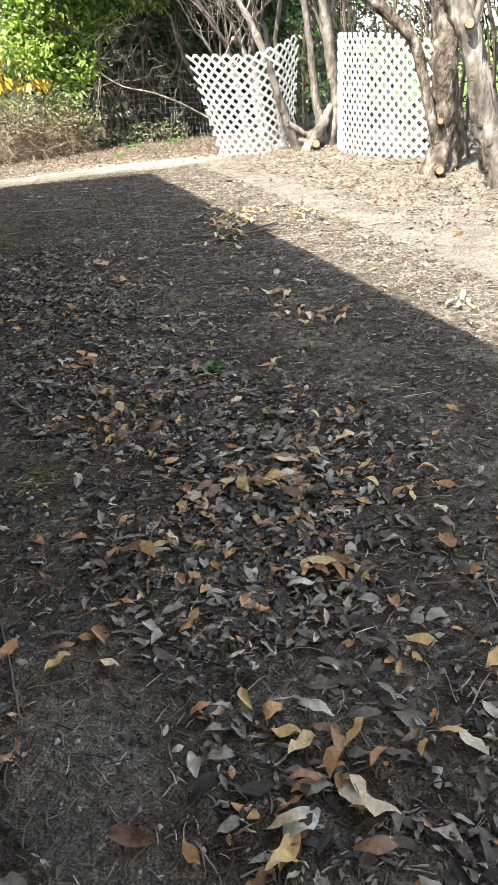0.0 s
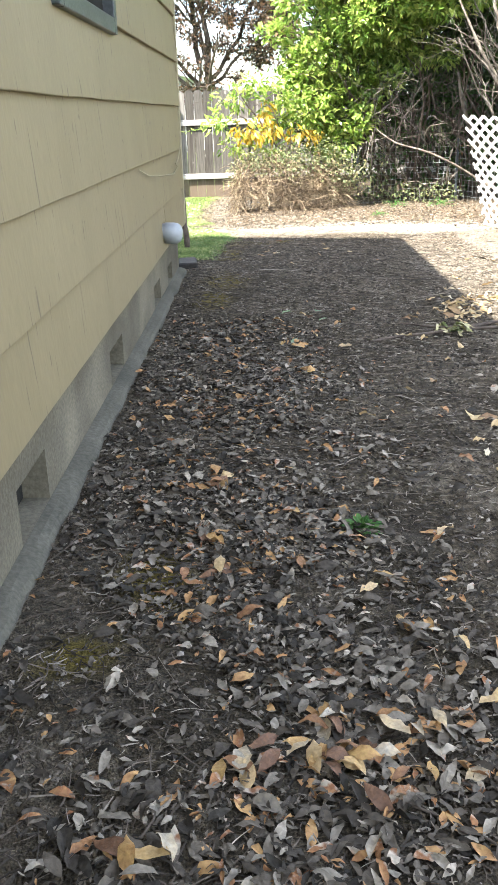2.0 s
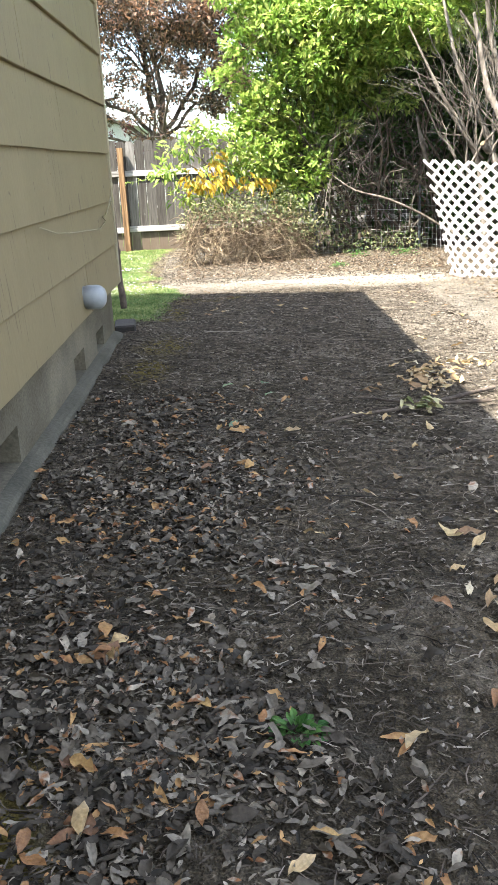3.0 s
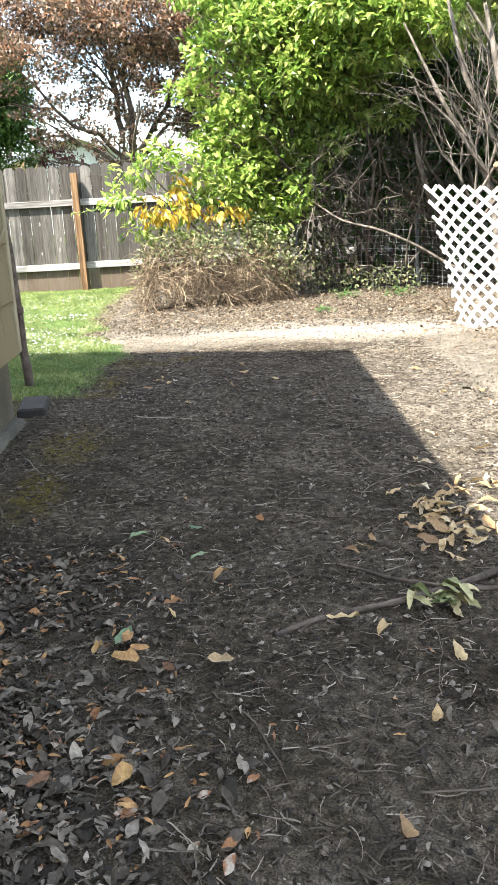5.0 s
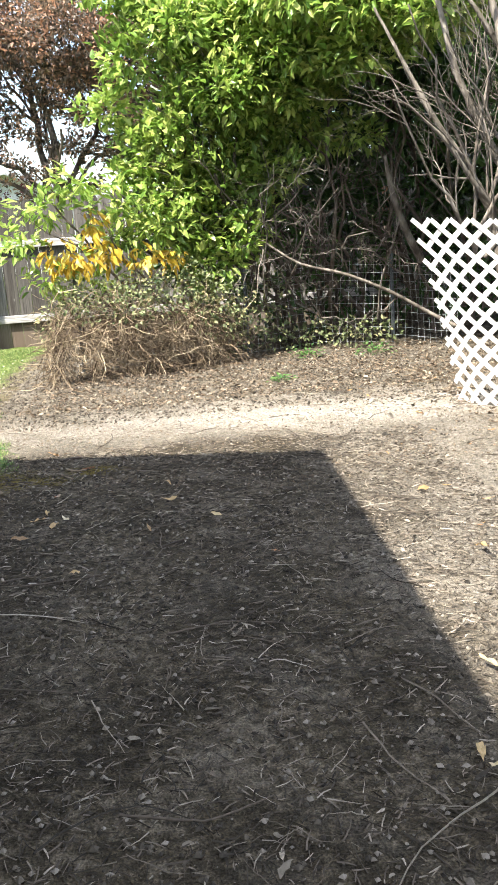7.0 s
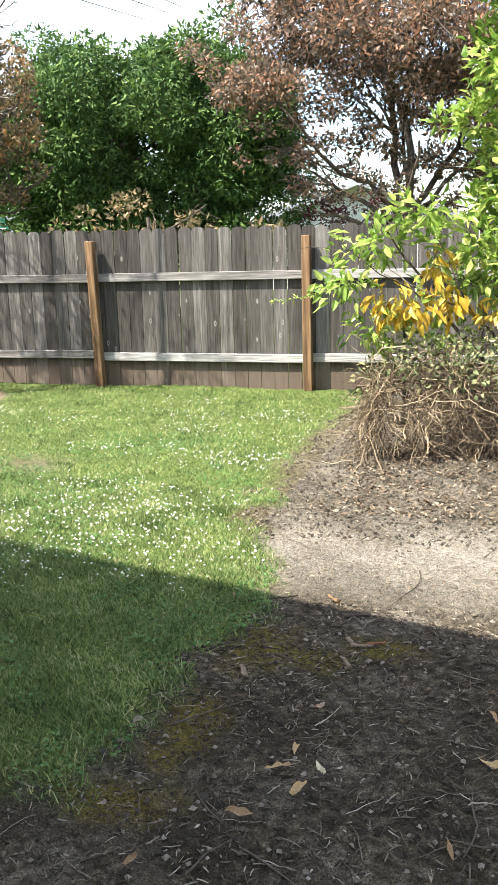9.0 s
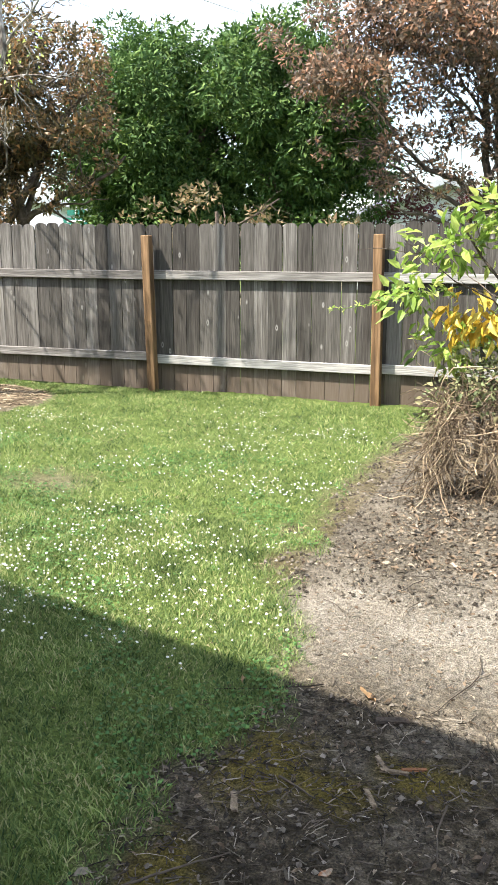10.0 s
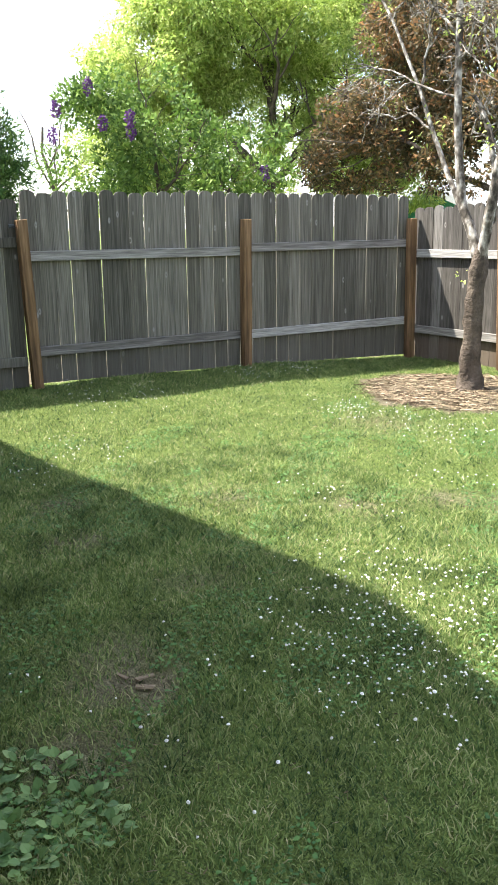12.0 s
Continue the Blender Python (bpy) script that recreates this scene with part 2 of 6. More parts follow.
def add_board_marks(m, foot_colour=(0.15, 0.11, 0.08)):
    """Pale knot rings and a brown splash-stained foot on the fence boards."""
    n, l = m.node_tree.nodes, m.node_tree.links
    b = n["Principled BSDF"]
    src = b.inputs["Base Color"].links[0].from_socket
    tc, info = n.new("ShaderNodeTexCoord"), n.new("ShaderNodeObjectInfo")
    add = n.new("ShaderNodeVectorMath")
    add.operation = "MULTIPLY_ADD"
    add.inputs[1].default_value = (1.0, 0.0, 0.45)
    l.new(tc.outputs["Object"], add.inputs[0])
    shift = n.new("ShaderNodeVectorMath")
    shift.operation = "SCALE"
    shift.inputs[0].default_value = (40, 0, 90)
    l.new(info.outputs["Random"], shift.inputs["Scale"])
    l.new(shift.outputs[0], add.inputs[2])
    v = n.new("ShaderNodeTexVoronoi")
    v.inputs["Scale"].default_value = 8.5
    l.new(add.outputs[0], v.inputs["Vector"])
    ring = n.new("ShaderNodeValToRGB")
    e = ring.color_ramp.elements
    e.new(0.5), e.new(0.5)
    for k, (p, c) in enumerate(((0.04, 0.0), (0.075, 1.0), (0.1, 0.6), (0.14, 0.0))):
        e[k].position, e[k].color = p, (c, c, c, 1)
    l.new(v.outputs["Distance"], ring.inputs["Fac"])
    some = n.new("ShaderNodeMath")
    some.operation = "GREATER_THAN"
    some.inputs[1].default_value = 0.3
    sepc = n.new("ShaderNodeSeparateColor")
    l.new(v.outputs["Color"], sepc.inputs[0])
    l.new(sepc.outputs[0], some.inputs[0])
    amount = n.new("ShaderNodeMath")
    amount.operation = "MULTIPLY"
    l.new(ring.outputs["Color"], amount.inputs[0]), l.new(some.outputs[0], amount.inputs[1])
    mix1 = n.new("ShaderNodeMix")
    mix1.data_type = "RGBA"
    l.new(amount.outputs[0], mix1.inputs[0]), l.new(src, mix1.inputs[6])
    mix1.inputs[7].default_value = (0.29, 0.28, 0.265, 1)
    sep = n.new("ShaderNodeSeparateXYZ")
    l.new(tc.outputs["Object"], sep.inputs[0])
    foot = n.new("ShaderNodeMapRange")
    foot.inputs["From Min"].default_value, foot.inputs["From Max"].default_value = 0.33, 0.2
    foot.inputs["To Max"].default_value = 0.65
    l.new(sep.outputs["Z"], foot.inputs["Value"])
    mix2 = n.new("ShaderNodeMix")
    mix2.data_type = "RGBA"
    l.new(foot.outputs[0], mix2.inputs[0]), l.new(mix1.outputs[2], mix2.inputs[6])
    mix2.inputs[7].default_value = (*foot_colour, 1)
    l.new(mix2.outputs[2], b.inputs["Base Color"])


add_board_marks(board_mat)
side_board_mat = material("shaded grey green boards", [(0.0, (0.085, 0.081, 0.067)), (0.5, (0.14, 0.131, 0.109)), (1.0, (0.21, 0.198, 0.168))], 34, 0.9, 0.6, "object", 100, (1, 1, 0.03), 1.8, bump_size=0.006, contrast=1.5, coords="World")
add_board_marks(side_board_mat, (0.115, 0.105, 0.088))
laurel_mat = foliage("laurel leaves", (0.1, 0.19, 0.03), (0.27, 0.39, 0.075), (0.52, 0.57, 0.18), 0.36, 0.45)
# darkened copy of the laurel green, with interior shade put into its colour
laurel_dark = foliage("laurel leaves darkened for shade", (0.02, 0.05, 0.012), (0.05, 0.11, 0.02), None, 0.4, 0.3)
yellow_mat = foliage("yellow leaves", (0.42, 0.27, 0.03), (0.55, 0.38, 0.04), (0.5, 0.45, 0.1), 0.5, 0.35)
plum_mat = foliage("copper plum leaves", (0.035, 0.032, 0.022), (0.19, 0.14, 0.1), (0.42, 0.22, 0.13), 0.5, 0.35)
brown_plum_mat = foliage("brown and green plum leaves", (0.045, 0.042, 0.022), (0.16, 0.13, 0.062), (0.38, 0.2, 0.09), 0.5, 0.35)
tan_shrub_mat = foliage("tan and green shrub leaves", (0.07, 0.065, 0.03), (0.24, 0.19, 0.1), (0.4, 0.27, 0.14), 0.7, 0.3)
lilac_leaf_mat = foliage("lilac leaves", (0.05, 0.1, 0.018), (0.125, 0.22, 0.04), (0.22, 0.32, 0.07), 0.8, 0.3)
cypress_mat = foliage("cypress sprays", (0.025, 0.065, 0.015), (0.065, 0.135, 0.028), (0.13, 0.2, 0.045), 0.85, 0.15)
hedge_mat = foliage("dark evergreen sprays", (0.015, 0.025, 0.012), (0.035, 0.05, 0.02), None, 0.7, 0.1)
locust_mat = foliage("bright locust leaves", (0.2, 0.3, 0.06), (0.42, 0.52, 0.13), (0.66, 0.72, 0.26), 0.6, 0.55)
maple_mat = foliage("dark red maple leaves", (0.05, 0.008, 0.012), (0.1, 0.02, 0.025), None, 0.5, 0.3)
lilac_mat = foliage("lilac blossom", (0.06, 0.018, 0.1), (0.12, 0.045, 0.18), None, 0.7, 0.2)


rng = np.random.default_rng(7)


def np_mesh(name, verts, faces, smooth=False):
    """A mesh from arrays: verts (n, 3) and faces (m, k), all with k corners."""
    me = bpy.data.meshes.new(name)
    verts, faces = np.asarray(verts, np.float32), np.asarray(faces, np.int32)
    me.vertices.add(len(verts))
    me.vertices.foreach_set("co", verts.ravel())
    k = faces.shape[1]
    me.loops.add(faces.size)
    me.loops.foreach_set("vertex_index", faces.ravel())
    me.polygons.add(len(faces))
    me.polygons.foreach_set("loop_start", np.arange(len(faces), dtype=np.int32) * k)
    me.polygons.foreach_set("use_smooth", np.full(len(faces), smooth))
    me.update(calc_edges=True)
    return me


def part(name, data, mat, parent=None, label="", m=None):
    """Links a bmesh or mesh as one object under a thing or a part."""
    if isinstance(data, bmesh.types.BMesh):
        me = bpy.data.meshes.new(name)
        data.to_mesh(me)
        data.free()
        data = me
    if mat and not data.materials:
        data.materials.append(mat)
    ob = new(name, data)
    if parent:
        ob.parent = parent
    if m is not None:
        ob.matrix_basis = m
    return tagged(ob, label)


def thing(name, label, category, m=None, group="", kind=""):
    ob = new(name)
    if m is not None:
        ob.matrix_basis = m
    return tagged(ob, label, category, group, kind)


def box_bm(x0, x1, y0, y1, z0, z1, bevel=0.0, bm=None):
    own = bm is None
    bm = bm or bmesh.new()
    r = bmesh.ops.create_cube(bm, size=1, matrix=Matrix.Translation(((x0 + x1) / 2, (y0 + y1) / 2, (z0 + z1) / 2)) @ Matrix.Diagonal((x1 - x0, y1 - y0, z1 - z0, 1)))
    if bevel:
        edges = list({e for v in r["verts"] for e in v.link_edges})
        bmesh.ops.bevel(bm, geom=edges, offset=bevel, segments=1, affect="EDGES")
    return bm


def tubes(paths, sides=6, rough=0.0):
    """Vertices and quads of round tubes; each path is a list of (point, radius). rough: how knobbly they are."""
    vs, fs, base = [], [], 0
    ang = np.arange(sides) * 2 * np.pi / sides
    for p in paths:
        c = np.array([q[0] for q in p], float)
        r = np.array([q[1] for q in p], float)
        d = np.gradient(c, axis=0)
        d /= np.linalg.norm(d, axis=1)[:, None] + 1e-9
        ref = np.array([0.31, 0.95, 0.05]) if abs(d[0][2]) > 0.7 else np.array([0.05, 0.1, 0.99])
        a = np.cross(d, ref)
        a /= np.linalg.norm(a, axis=1)[:, None] + 1e-9
        b = np.cross(d, a)
        ring = c[:, None] + r[:, None, None] * (np.cos(ang)[None, :, None] * a[:, None] + np.sin(ang)[None, :, None] * b[:, None])
        if rough:
            k_ = rng.normal(size=(len(p), sides, 1)) * rough
            ring = c[:, None] + (ring - c[:, None]) * (1 + np.clip(k_, -0.4, 0.5))
        vs.append(ring.reshape(-1, 3))
        k = len(p)
        i = np.arange(k - 1)[:, None] * sides + base
        j = np.arange(sides)[None]
        fs.append(np.stack([i + j, i + (j + 1) % sides, i + sides + (j + 1) % sides, i + sides + j], -1).reshape(-1, 4))
        base += k * sides
    return np.concatenate(vs), np.concatenate(fs)


def leaf_arrays(pos, along, up, length, width, fold=0.25, droop=0.2):
    """Folded, drooping leaves: 6 vertices and 4 triangles each, all arrays over the leaves."""
    n = len(pos)
    a = along / (np.linalg.norm(along, axis=1)[:, None] + 1e-9)
    s = np.cross(a, up)
    s /= np.linalg.norm(s, axis=1)[:, None] + 1e-9
    u = np.cross(s, a)
    L, W = np.broadcast_to(length, n)[:, None], np.broadcast_to(width, n)[:, None]
    base, tip = pos, pos + a * L - u * L * droop
    m1 = pos + a * L * 0.35 + s * W * 0.5 + u * W * fold
    m2 = pos + a * L * 0.35 - s * W * 0.5 + u * W * fold
    m3 = pos + a * L * 0.7 + s * W * 0.36 + u * (W * fold * 0.6 - L * droop * 0.5)
    m4 = pos + a * L * 0.7 - s * W * 0.36 + u * (W * fold * 0.6 - L * droop * 0.5)
    mid = pos + a * L * 0.5 - u * L * droop * 0.2
    v = np.stack([base, m1, m3, tip, m4, m2, mid], 1).reshape(-1, 3)
    o = (np.arange(n) * 7)[:, None, None]
    f = np.array([[0, 1, 6], [1, 2, 6], [2, 3, 6], [3, 4, 6], [4, 5, 6], [5, 0, 6]])[None] + o
    return v, f.reshape(-1, 3)


def curled_leaves(pos, along, up, length, width, cup=0.35, curl=0.5, r=None):
    """Dry leaves with a pointed oval outline, cupped across and curled along: 5 rows of 3 points between two tips."""
    r = r or rng
    n = len(pos)
    a = along / (np.linalg.norm(along, axis=1)[:, None] + 1e-9)
    s = np.cross(a, up)
    s /= np.linalg.norm(s, axis=1)[:, None] + 1e-9
    u = np.cross(s, a)
    L, W = np.broadcast_to(length, n)[:, None], np.broadcast_to(width, n)[:, None]
    cup, curl = r.uniform(-0.15, cup, (n, 1)), r.uniform(-0.3, curl, (n, 1))
    bend = r.normal(size=(n, 1)) * 0.12
    rows = [pos]
    for t, w in ((0.12, 0.42), (0.3, 0.86), (0.5, 1.0), (0.7, 0.82), (0.87, 0.42)):
        c = pos + a * L * t + u * L * (curl * (t - t * t) * 1.4 + r.normal(size=(n, 1)) * 0.025) + s * L * bend * t * t
        jig = r.normal(size=(n, 2)) * 0.13
        for sg, j in ((1, 0), (-1, 1)):
            rows.append(c + s * W * (0.5 * w * sg) * (1 - 0.35 * np.abs(cup)) + u * W * (cup * w * 0.9 + jig[:, j:j + 1]))
        rows.append(c)
    rows.append(pos + a * L + s * L * bend)
    v = np.stack(rows, 1).reshape(-1, 3)
    f = [(0, 1, 3, 3), (0, 3, 2, 2)]
    for k in range(4):
        o = 1 + 3 * k
        f += [(o, o + 3, o + 5, o + 2), (o + 2, o + 5, o + 4, o + 1)]
    f += [(13, 16, 15, 15), (15, 16, 14, 14)]
    tri = []
    for q in f:
        tri.append(q[:3])
        if q[2] != q[3]:
            tri.append((q[0], q[2], q[3]))
    return v, (np.array(tri)[None] + (np.arange(n) * 17)[:, None, None]).reshape(-1, 3)


def diamonds(pos, along, up, length, width):
    """Small two-triangle leaves for trees far off."""
    n = len(pos)
    a = along / (np.linalg.norm(along, axis=1)[:, None] + 1e-9)
    s = np.cross(a, up)
    s /= np.linalg.norm(s, axis=1)[:, None] + 1e-9
    L, W = np.broadcast_to(length, n)[:, None], np.broadcast_to(width, n)[:, None]
    v = np.stack([pos, pos + a * L * 0.45 + s * W * 0.5, pos + a * L, pos + a * L * 0.45 - s * W * 0.5], 1).reshape(-1, 3)
    return v, (np.arange(n) * 4)[:, None] + np.array([[0, 1, 2, 3]])


def shards(pos, along, up, length, width):
    """One-triangle leaves for trees far off."""
    n = len(pos)
    a = along / (np.linalg.norm(along, axis=1)[:, None] + 1e-9)
    s = np.cross(a, up)
    s /= np.linalg.norm(s, axis=1)[:, None] + 1e-9
    L, W = np.broadcast_to(length, n)[:, None], np.broadcast_to(width, n)[:, None]
    v = np.stack([pos + s * W * 0.5, pos + a * L, pos - s * W * 0.5], 1).reshape(-1, 3)
    return v, np.arange(n * 3).reshape(-1, 3)


def rand_dir(n, r=None):
    r = r or rng
    d = r.normal(size=(n, 3))
    return d / np.linalg.norm(d, axis=1)[:, None]


def limb(start, end, r0, r1, bend=0.12, seg=8, r=None):
    """A crooked tapering limb as a path of (point, radius)."""
    r = r or rng
    s, e = np.array(start, float), np.array(end, float)
    L = np.linalg.norm(e - s)
    off = np.cumsum(r.normal(size=(seg + 1, 3)), axis=0)
    t = np.linspace(0, 1, seg + 1)
    off = off - off[0] - (off[-1] - off[0]) * t[:, None]
    off *= bend * L / (seg ** 0.5)
    p = s + (e - s) * t[:, None] + off
    return [(p[k], r0 + (r1 - r0) * t[k]) for k in range(seg + 1)]


def crown_points(blobs, density, r=None, shell=0.45):
    """Points near the skins of ellipsoid clumps (cx, cy, cz, rx, ry, rz), with the outward way."""
    r = r or rng
    ps, ds = [], []
    for cx, cy, cz, rx, ry, rz in blobs:
        n = int(density * (rx * ry * rz) ** (2 / 3) * 12)
        d = rand_dir(n, r)
        k = 1 - shell * r.random(n) ** 1.6
        k *= 0.85 + 0.3 * r.random(n)
        ps.append(np.array([cx, cy, cz]) + d * k[:, None] * np.array([rx, ry, rz]))
        ds.append(d)
    return np.concatenate(ps), np.concatenate(ds)


def fine_path(pts, step=0.07):
    """A smooth path through (x, y, z, radius) points, resampled finely."""
    q = np.array(pts, float)
    d = np.r_[0, np.cumsum(np.linalg.norm(np.diff(q[:, :3], axis=0), axis=1))]
    n = max(3, int(d[-1] / step))
    u = np.linspace(0, d[-1], n)
    w = np.stack([np.interp(u, d, q[:, k]) for k in range(4)], 1)
    for _ in range(2):
        w[1:-1] = (w[:-2] + 2 * w[1:-1] + w[2:]) / 4
    return [(a[:3], a[3]) for a in w]


GX, GY = [-8.0, 6.5], [-3.0, 15.0]
LAWN_EDGE = np.array([(7.2, 0.08), (7.6, 0.14), (7.87, 0.18), (8.06, 0.17), (8.34, 0.13), (8.53, 0.26), (8.71, 0.35), (9.14, 0.26), (9.6, 0.08), (10.0, -0.10), (10.6, -0.08), (11.2, -0.25), (12.1, -0.24), (13.4, -0.2), (14.3, -0.1)])


def wobble(x, y, s=1.0, seed=0.0):
    """A smooth uneven field of about -1 to 1."""
    return (np.sin(x * 2.3 * s + 1.3 * np.sin(y * 1.7 * s + seed)) + np.sin(y * 3.1 * s + 1.7 * np.sin(x * 2.9 * s + seed * 2)) + np.sin((x + y) * 5.3 * s + seed)) / 3


def lawn_at(x, y):
    """How far the turf covers the ground, 0 to 1."""
    edge = np.interp(y, LAWN_EDGE[:, 0], LAWN_EDGE[:, 1]) + 0.06 * wobble(x, y, 3) + 0.03 * wobble(x, y, 8)
    a = np.clip((edge + 0.05 * wobble(x, y, 14) - x) / 0.22 + 0.5, 0, 1)
    a = a * np.clip((y - 7.35 - 0.12 * wobble(x, y, 3, 2)) / 0.3, 0, 1)
    ring = np.hypot((x + 4.75) / 0.98, (y - 13.05) / 0.92) + 0.12 * wobble(x, y, 3, 1)
    a = a * np.clip((ring - 0.95) / 0.12, 0, 1)
    for cx, cy, r, k in ((-2.05, 10.9, 0.32, 0.75), (-0.08, 10.15, 0.19, 0.95), (-1.53, 8.29, 0.17, 0.95), (-2.67, 10.15, 0.25, 0.7), (-3.62, 8.77, 0.25, 0.7), (-1.3, 7.95, 0.18, 0.6), (-1.3, 8.1, 0.3, 0.4), (-3.2, 9.6, 0.3, 0.6), (-0.25, 10.55, 0.13, 0.8), (-3.0, 8.6, 0.22, 0.7), (-2.5, 10.6, 0.2, 0.7), (-1.75, 8.3, 0.3, 0.6), (-4.2, 11.6, 0.35, 0.5), (-2.2, 8.9, 0.2, 0.5)):
        d = np.hypot(x - cx, y - cy) / r + 0.3 * wobble(x, y, 5, cx)
        a = a * (1 - k * np.clip(1.3 - d, 0, 1))
    return a


def dust_at(x, y):
    """How far pale grit covers the soil."""
    mid = 9.72 - 0.04 * x
    a = np.clip(1.15 - np.abs(y - mid + 0.15 * wobble(x, y, 1.5)) / 0.75, 0, 1)
    a = a * np.clip((x + 0.2) / 0.4, 0, 1) * (0.55 + 0.45 * np.clip((x - 0.6) / 1.2, 0, 1))
    b = 0.4 * np.clip((x - 1.9 + 0.3 * wobble(x, y, 1.2)) / 0.7, 0, 1) * np.clip((10 - y) / 1, 0, 1)
    c = 0.22 * np.clip((y - 9.6) / 0.4, 0, 1) * np.clip((12.9 - y) / 0.8, 0, 1)
    c = np.maximum(c, 0.3 * np.clip((y - 11) / 0.4, 0, 1) * np.clip((0.6 - x) / 0.2, 0, 1))
    c = np.maximum(c, 0.55 * np.clip(1.3 - np.hypot((x + 4.75) / 0.98, (y - 13.05) / 0.92), 0, 1))
    c = np.maximum(c, 0.38 * (x < -0.3))
    trodden = 0.17 * np.clip(1.3 - np.hypot((x - 0.2) / 0.17, (y + 0.55) / 0.6) + 0.3 * wobble(x, y, 4, 2), 0, 1)
    return np.clip(np.maximum(np.maximum(np.maximum(a, b), c), trodden) + 0.14 * wobble(x, y, 4), 0, 1)


def moss_at(x, y):
    a = 0.35 * (x < 0) + 0 * x
    for cx, cy, rx, ry in ((0.45, 8.5, 0.16, 0.2), (0.66, 8.45, 0.14, 0.1), (0.36, 7.9, 0.1, 0.2), (0.3, 7.5, 0.2, 0.09), (0.9, 8.6, 0.16, 0.08), (0.19, 0.92, 0.1, 0.1), (0.35, 6.3, 0.2, 0.28), (0.3, 5.5, 0.14, 0.3), (0.38, 1.35, 0.12, 0.18)):
        a = np.maximum(a, np.clip(1.4 - np.hypot((x - cx) / rx, (y - cy) / ry) - 0.4 * wobble(x, y, 6), 0, 0.95))
    return a


def height_at(x, y):
    h = 0.014 * wobble(x, y, 0.7) + 0.006 * wobble(x, y, 3)
    ring = np.hypot((x + 4.75) / 0.98, (y - 13.05) / 0.92)
    h = h + 0.03 * np.clip(1.05 - ring, 0, 0.4)
    h = h + 0.05 * np.clip((x - 3.4) / 1.5, 0, 1)
    h = h + 0.1 * np.clip((-5.0 - x) / 1.7, 0, 1) * np.clip((13.8 - y) / 1.8, 0, 1)
    near = np.clip(((x + 9) * (8 - x)) / 10, 0, 1) * np.clip((y + 4) / 1.5, 0, 1)
    return h * near


def build_ground():
    def axis(lo, hi, step):
        far = [1.5, 4, 9, 20, 45, 100, 220, 500]
        return np.concatenate([lo - np.array(far[::-1]), np.arange(lo, hi + step / 2, step), hi + np.array(far)])
    xs, ys = axis(GX[0], GX[1], 0.045), axis(GY[0], GY[1], 0.05)
    xs = np.concatenate([xs[xs < 0], np.arange(0, 2.9, 0.018), xs[xs > 2.92]])
    ys = np.concatenate([ys[ys < -1.6], np.arange(-1.6, 9.6, 0.02), ys[ys > 9.62]])
    X, Y = np.meshgrid(xs, ys)
    r = np.random.default_rng(3)
    bumpy = r.normal(size=X.shape)
    Z = height_at(X, Y) + np.clip(bumpy, -2, 2) * np.where((X > 0) & (X < 2.9) & (Y > -1.6) & (Y < 9.6), 0.0026, 0.0042) * ((X > GX[0]) & (X < GX[1]) & (Y > GY[0]) & (Y < GY[1]))
    nx, ny = len(xs), len(ys)
    i = np.arange(nx - 1)[None] + np.arange(ny - 1)[:, None] * nx
    F = np.stack([i, i + 1, i + nx + 1, i + nx], -1).reshape(-1, 4)
    me = np_mesh("ground", np.stack([X, Y, Z], -1).reshape(-1, 3), F, True)
    at = me.color_attributes.new("zone", "FLOAT_COLOR", "POINT")
    col = np.ones((nx * ny, 4), np.float32)
    far = (X < GX[0]) | (Y > GY[1] + 0.5) | (X > GX[1])
    beyond = (X < -6.95) & (X > -9)
    col[:, 0] = np.where(beyond, 0, np.where(far, 1, lawn_at(X, Y))).ravel()
    col[:, 1], col[:, 2] = np.where(beyond, 0.4, dust_at(X, Y)).ravel(), moss_at(X, Y).ravel()
    at.data.foreach_set("color", col.ravel())
    part("ground", me, soil_mat, None, "dark garden soil with pale grit, moss and lawn")["kind"] = "structure"


build_ground()

RIDGE_X, EAVE, SLOPE, END, RUN = -4.25, 3.0, 0.467, 6.85, 4.92


def footing_bm():
    """The sloped, hand-trowelled ledge along the foundation, its outer edge a little uneven."""
    r = random.Random(12)
    bm = bmesh.new()
    rows, y = [], -6.0
    while y < END + 0.02:
        o, h = r.uniform(-0.008, 0.008) - 0.02 * max(0.0, 1 - abs(y) / 1.2), r.uniform(-0.004, 0.004)
        prof = [(-0.069, -0.15), (0.004 + o, -0.15), (0.002 + o, 0.012 + h), (-0.01 + o, 0.03 + h), (-0.04, 0.043), (-0.069, 0.049)]
        rows.append([bm.verts.new((x, y, z)) for x, z in prof])
        y += 0.16
    for a, b in zip(rows, rows[1:]):
        for k in range(6):
            bm.faces.new((a[k], a[(k + 1) % 6], b[(k + 1) % 6], b[k]))
    bm.faces.new(rows[0][::-1]), bm.faces.new(rows[-1])
    bmesh.ops.recalc_face_normals(bm, faces=bm.faces)
    return bm


WIN = (2.4, 3.58, 1.72, 2.7)  # its span along the wall and its heights


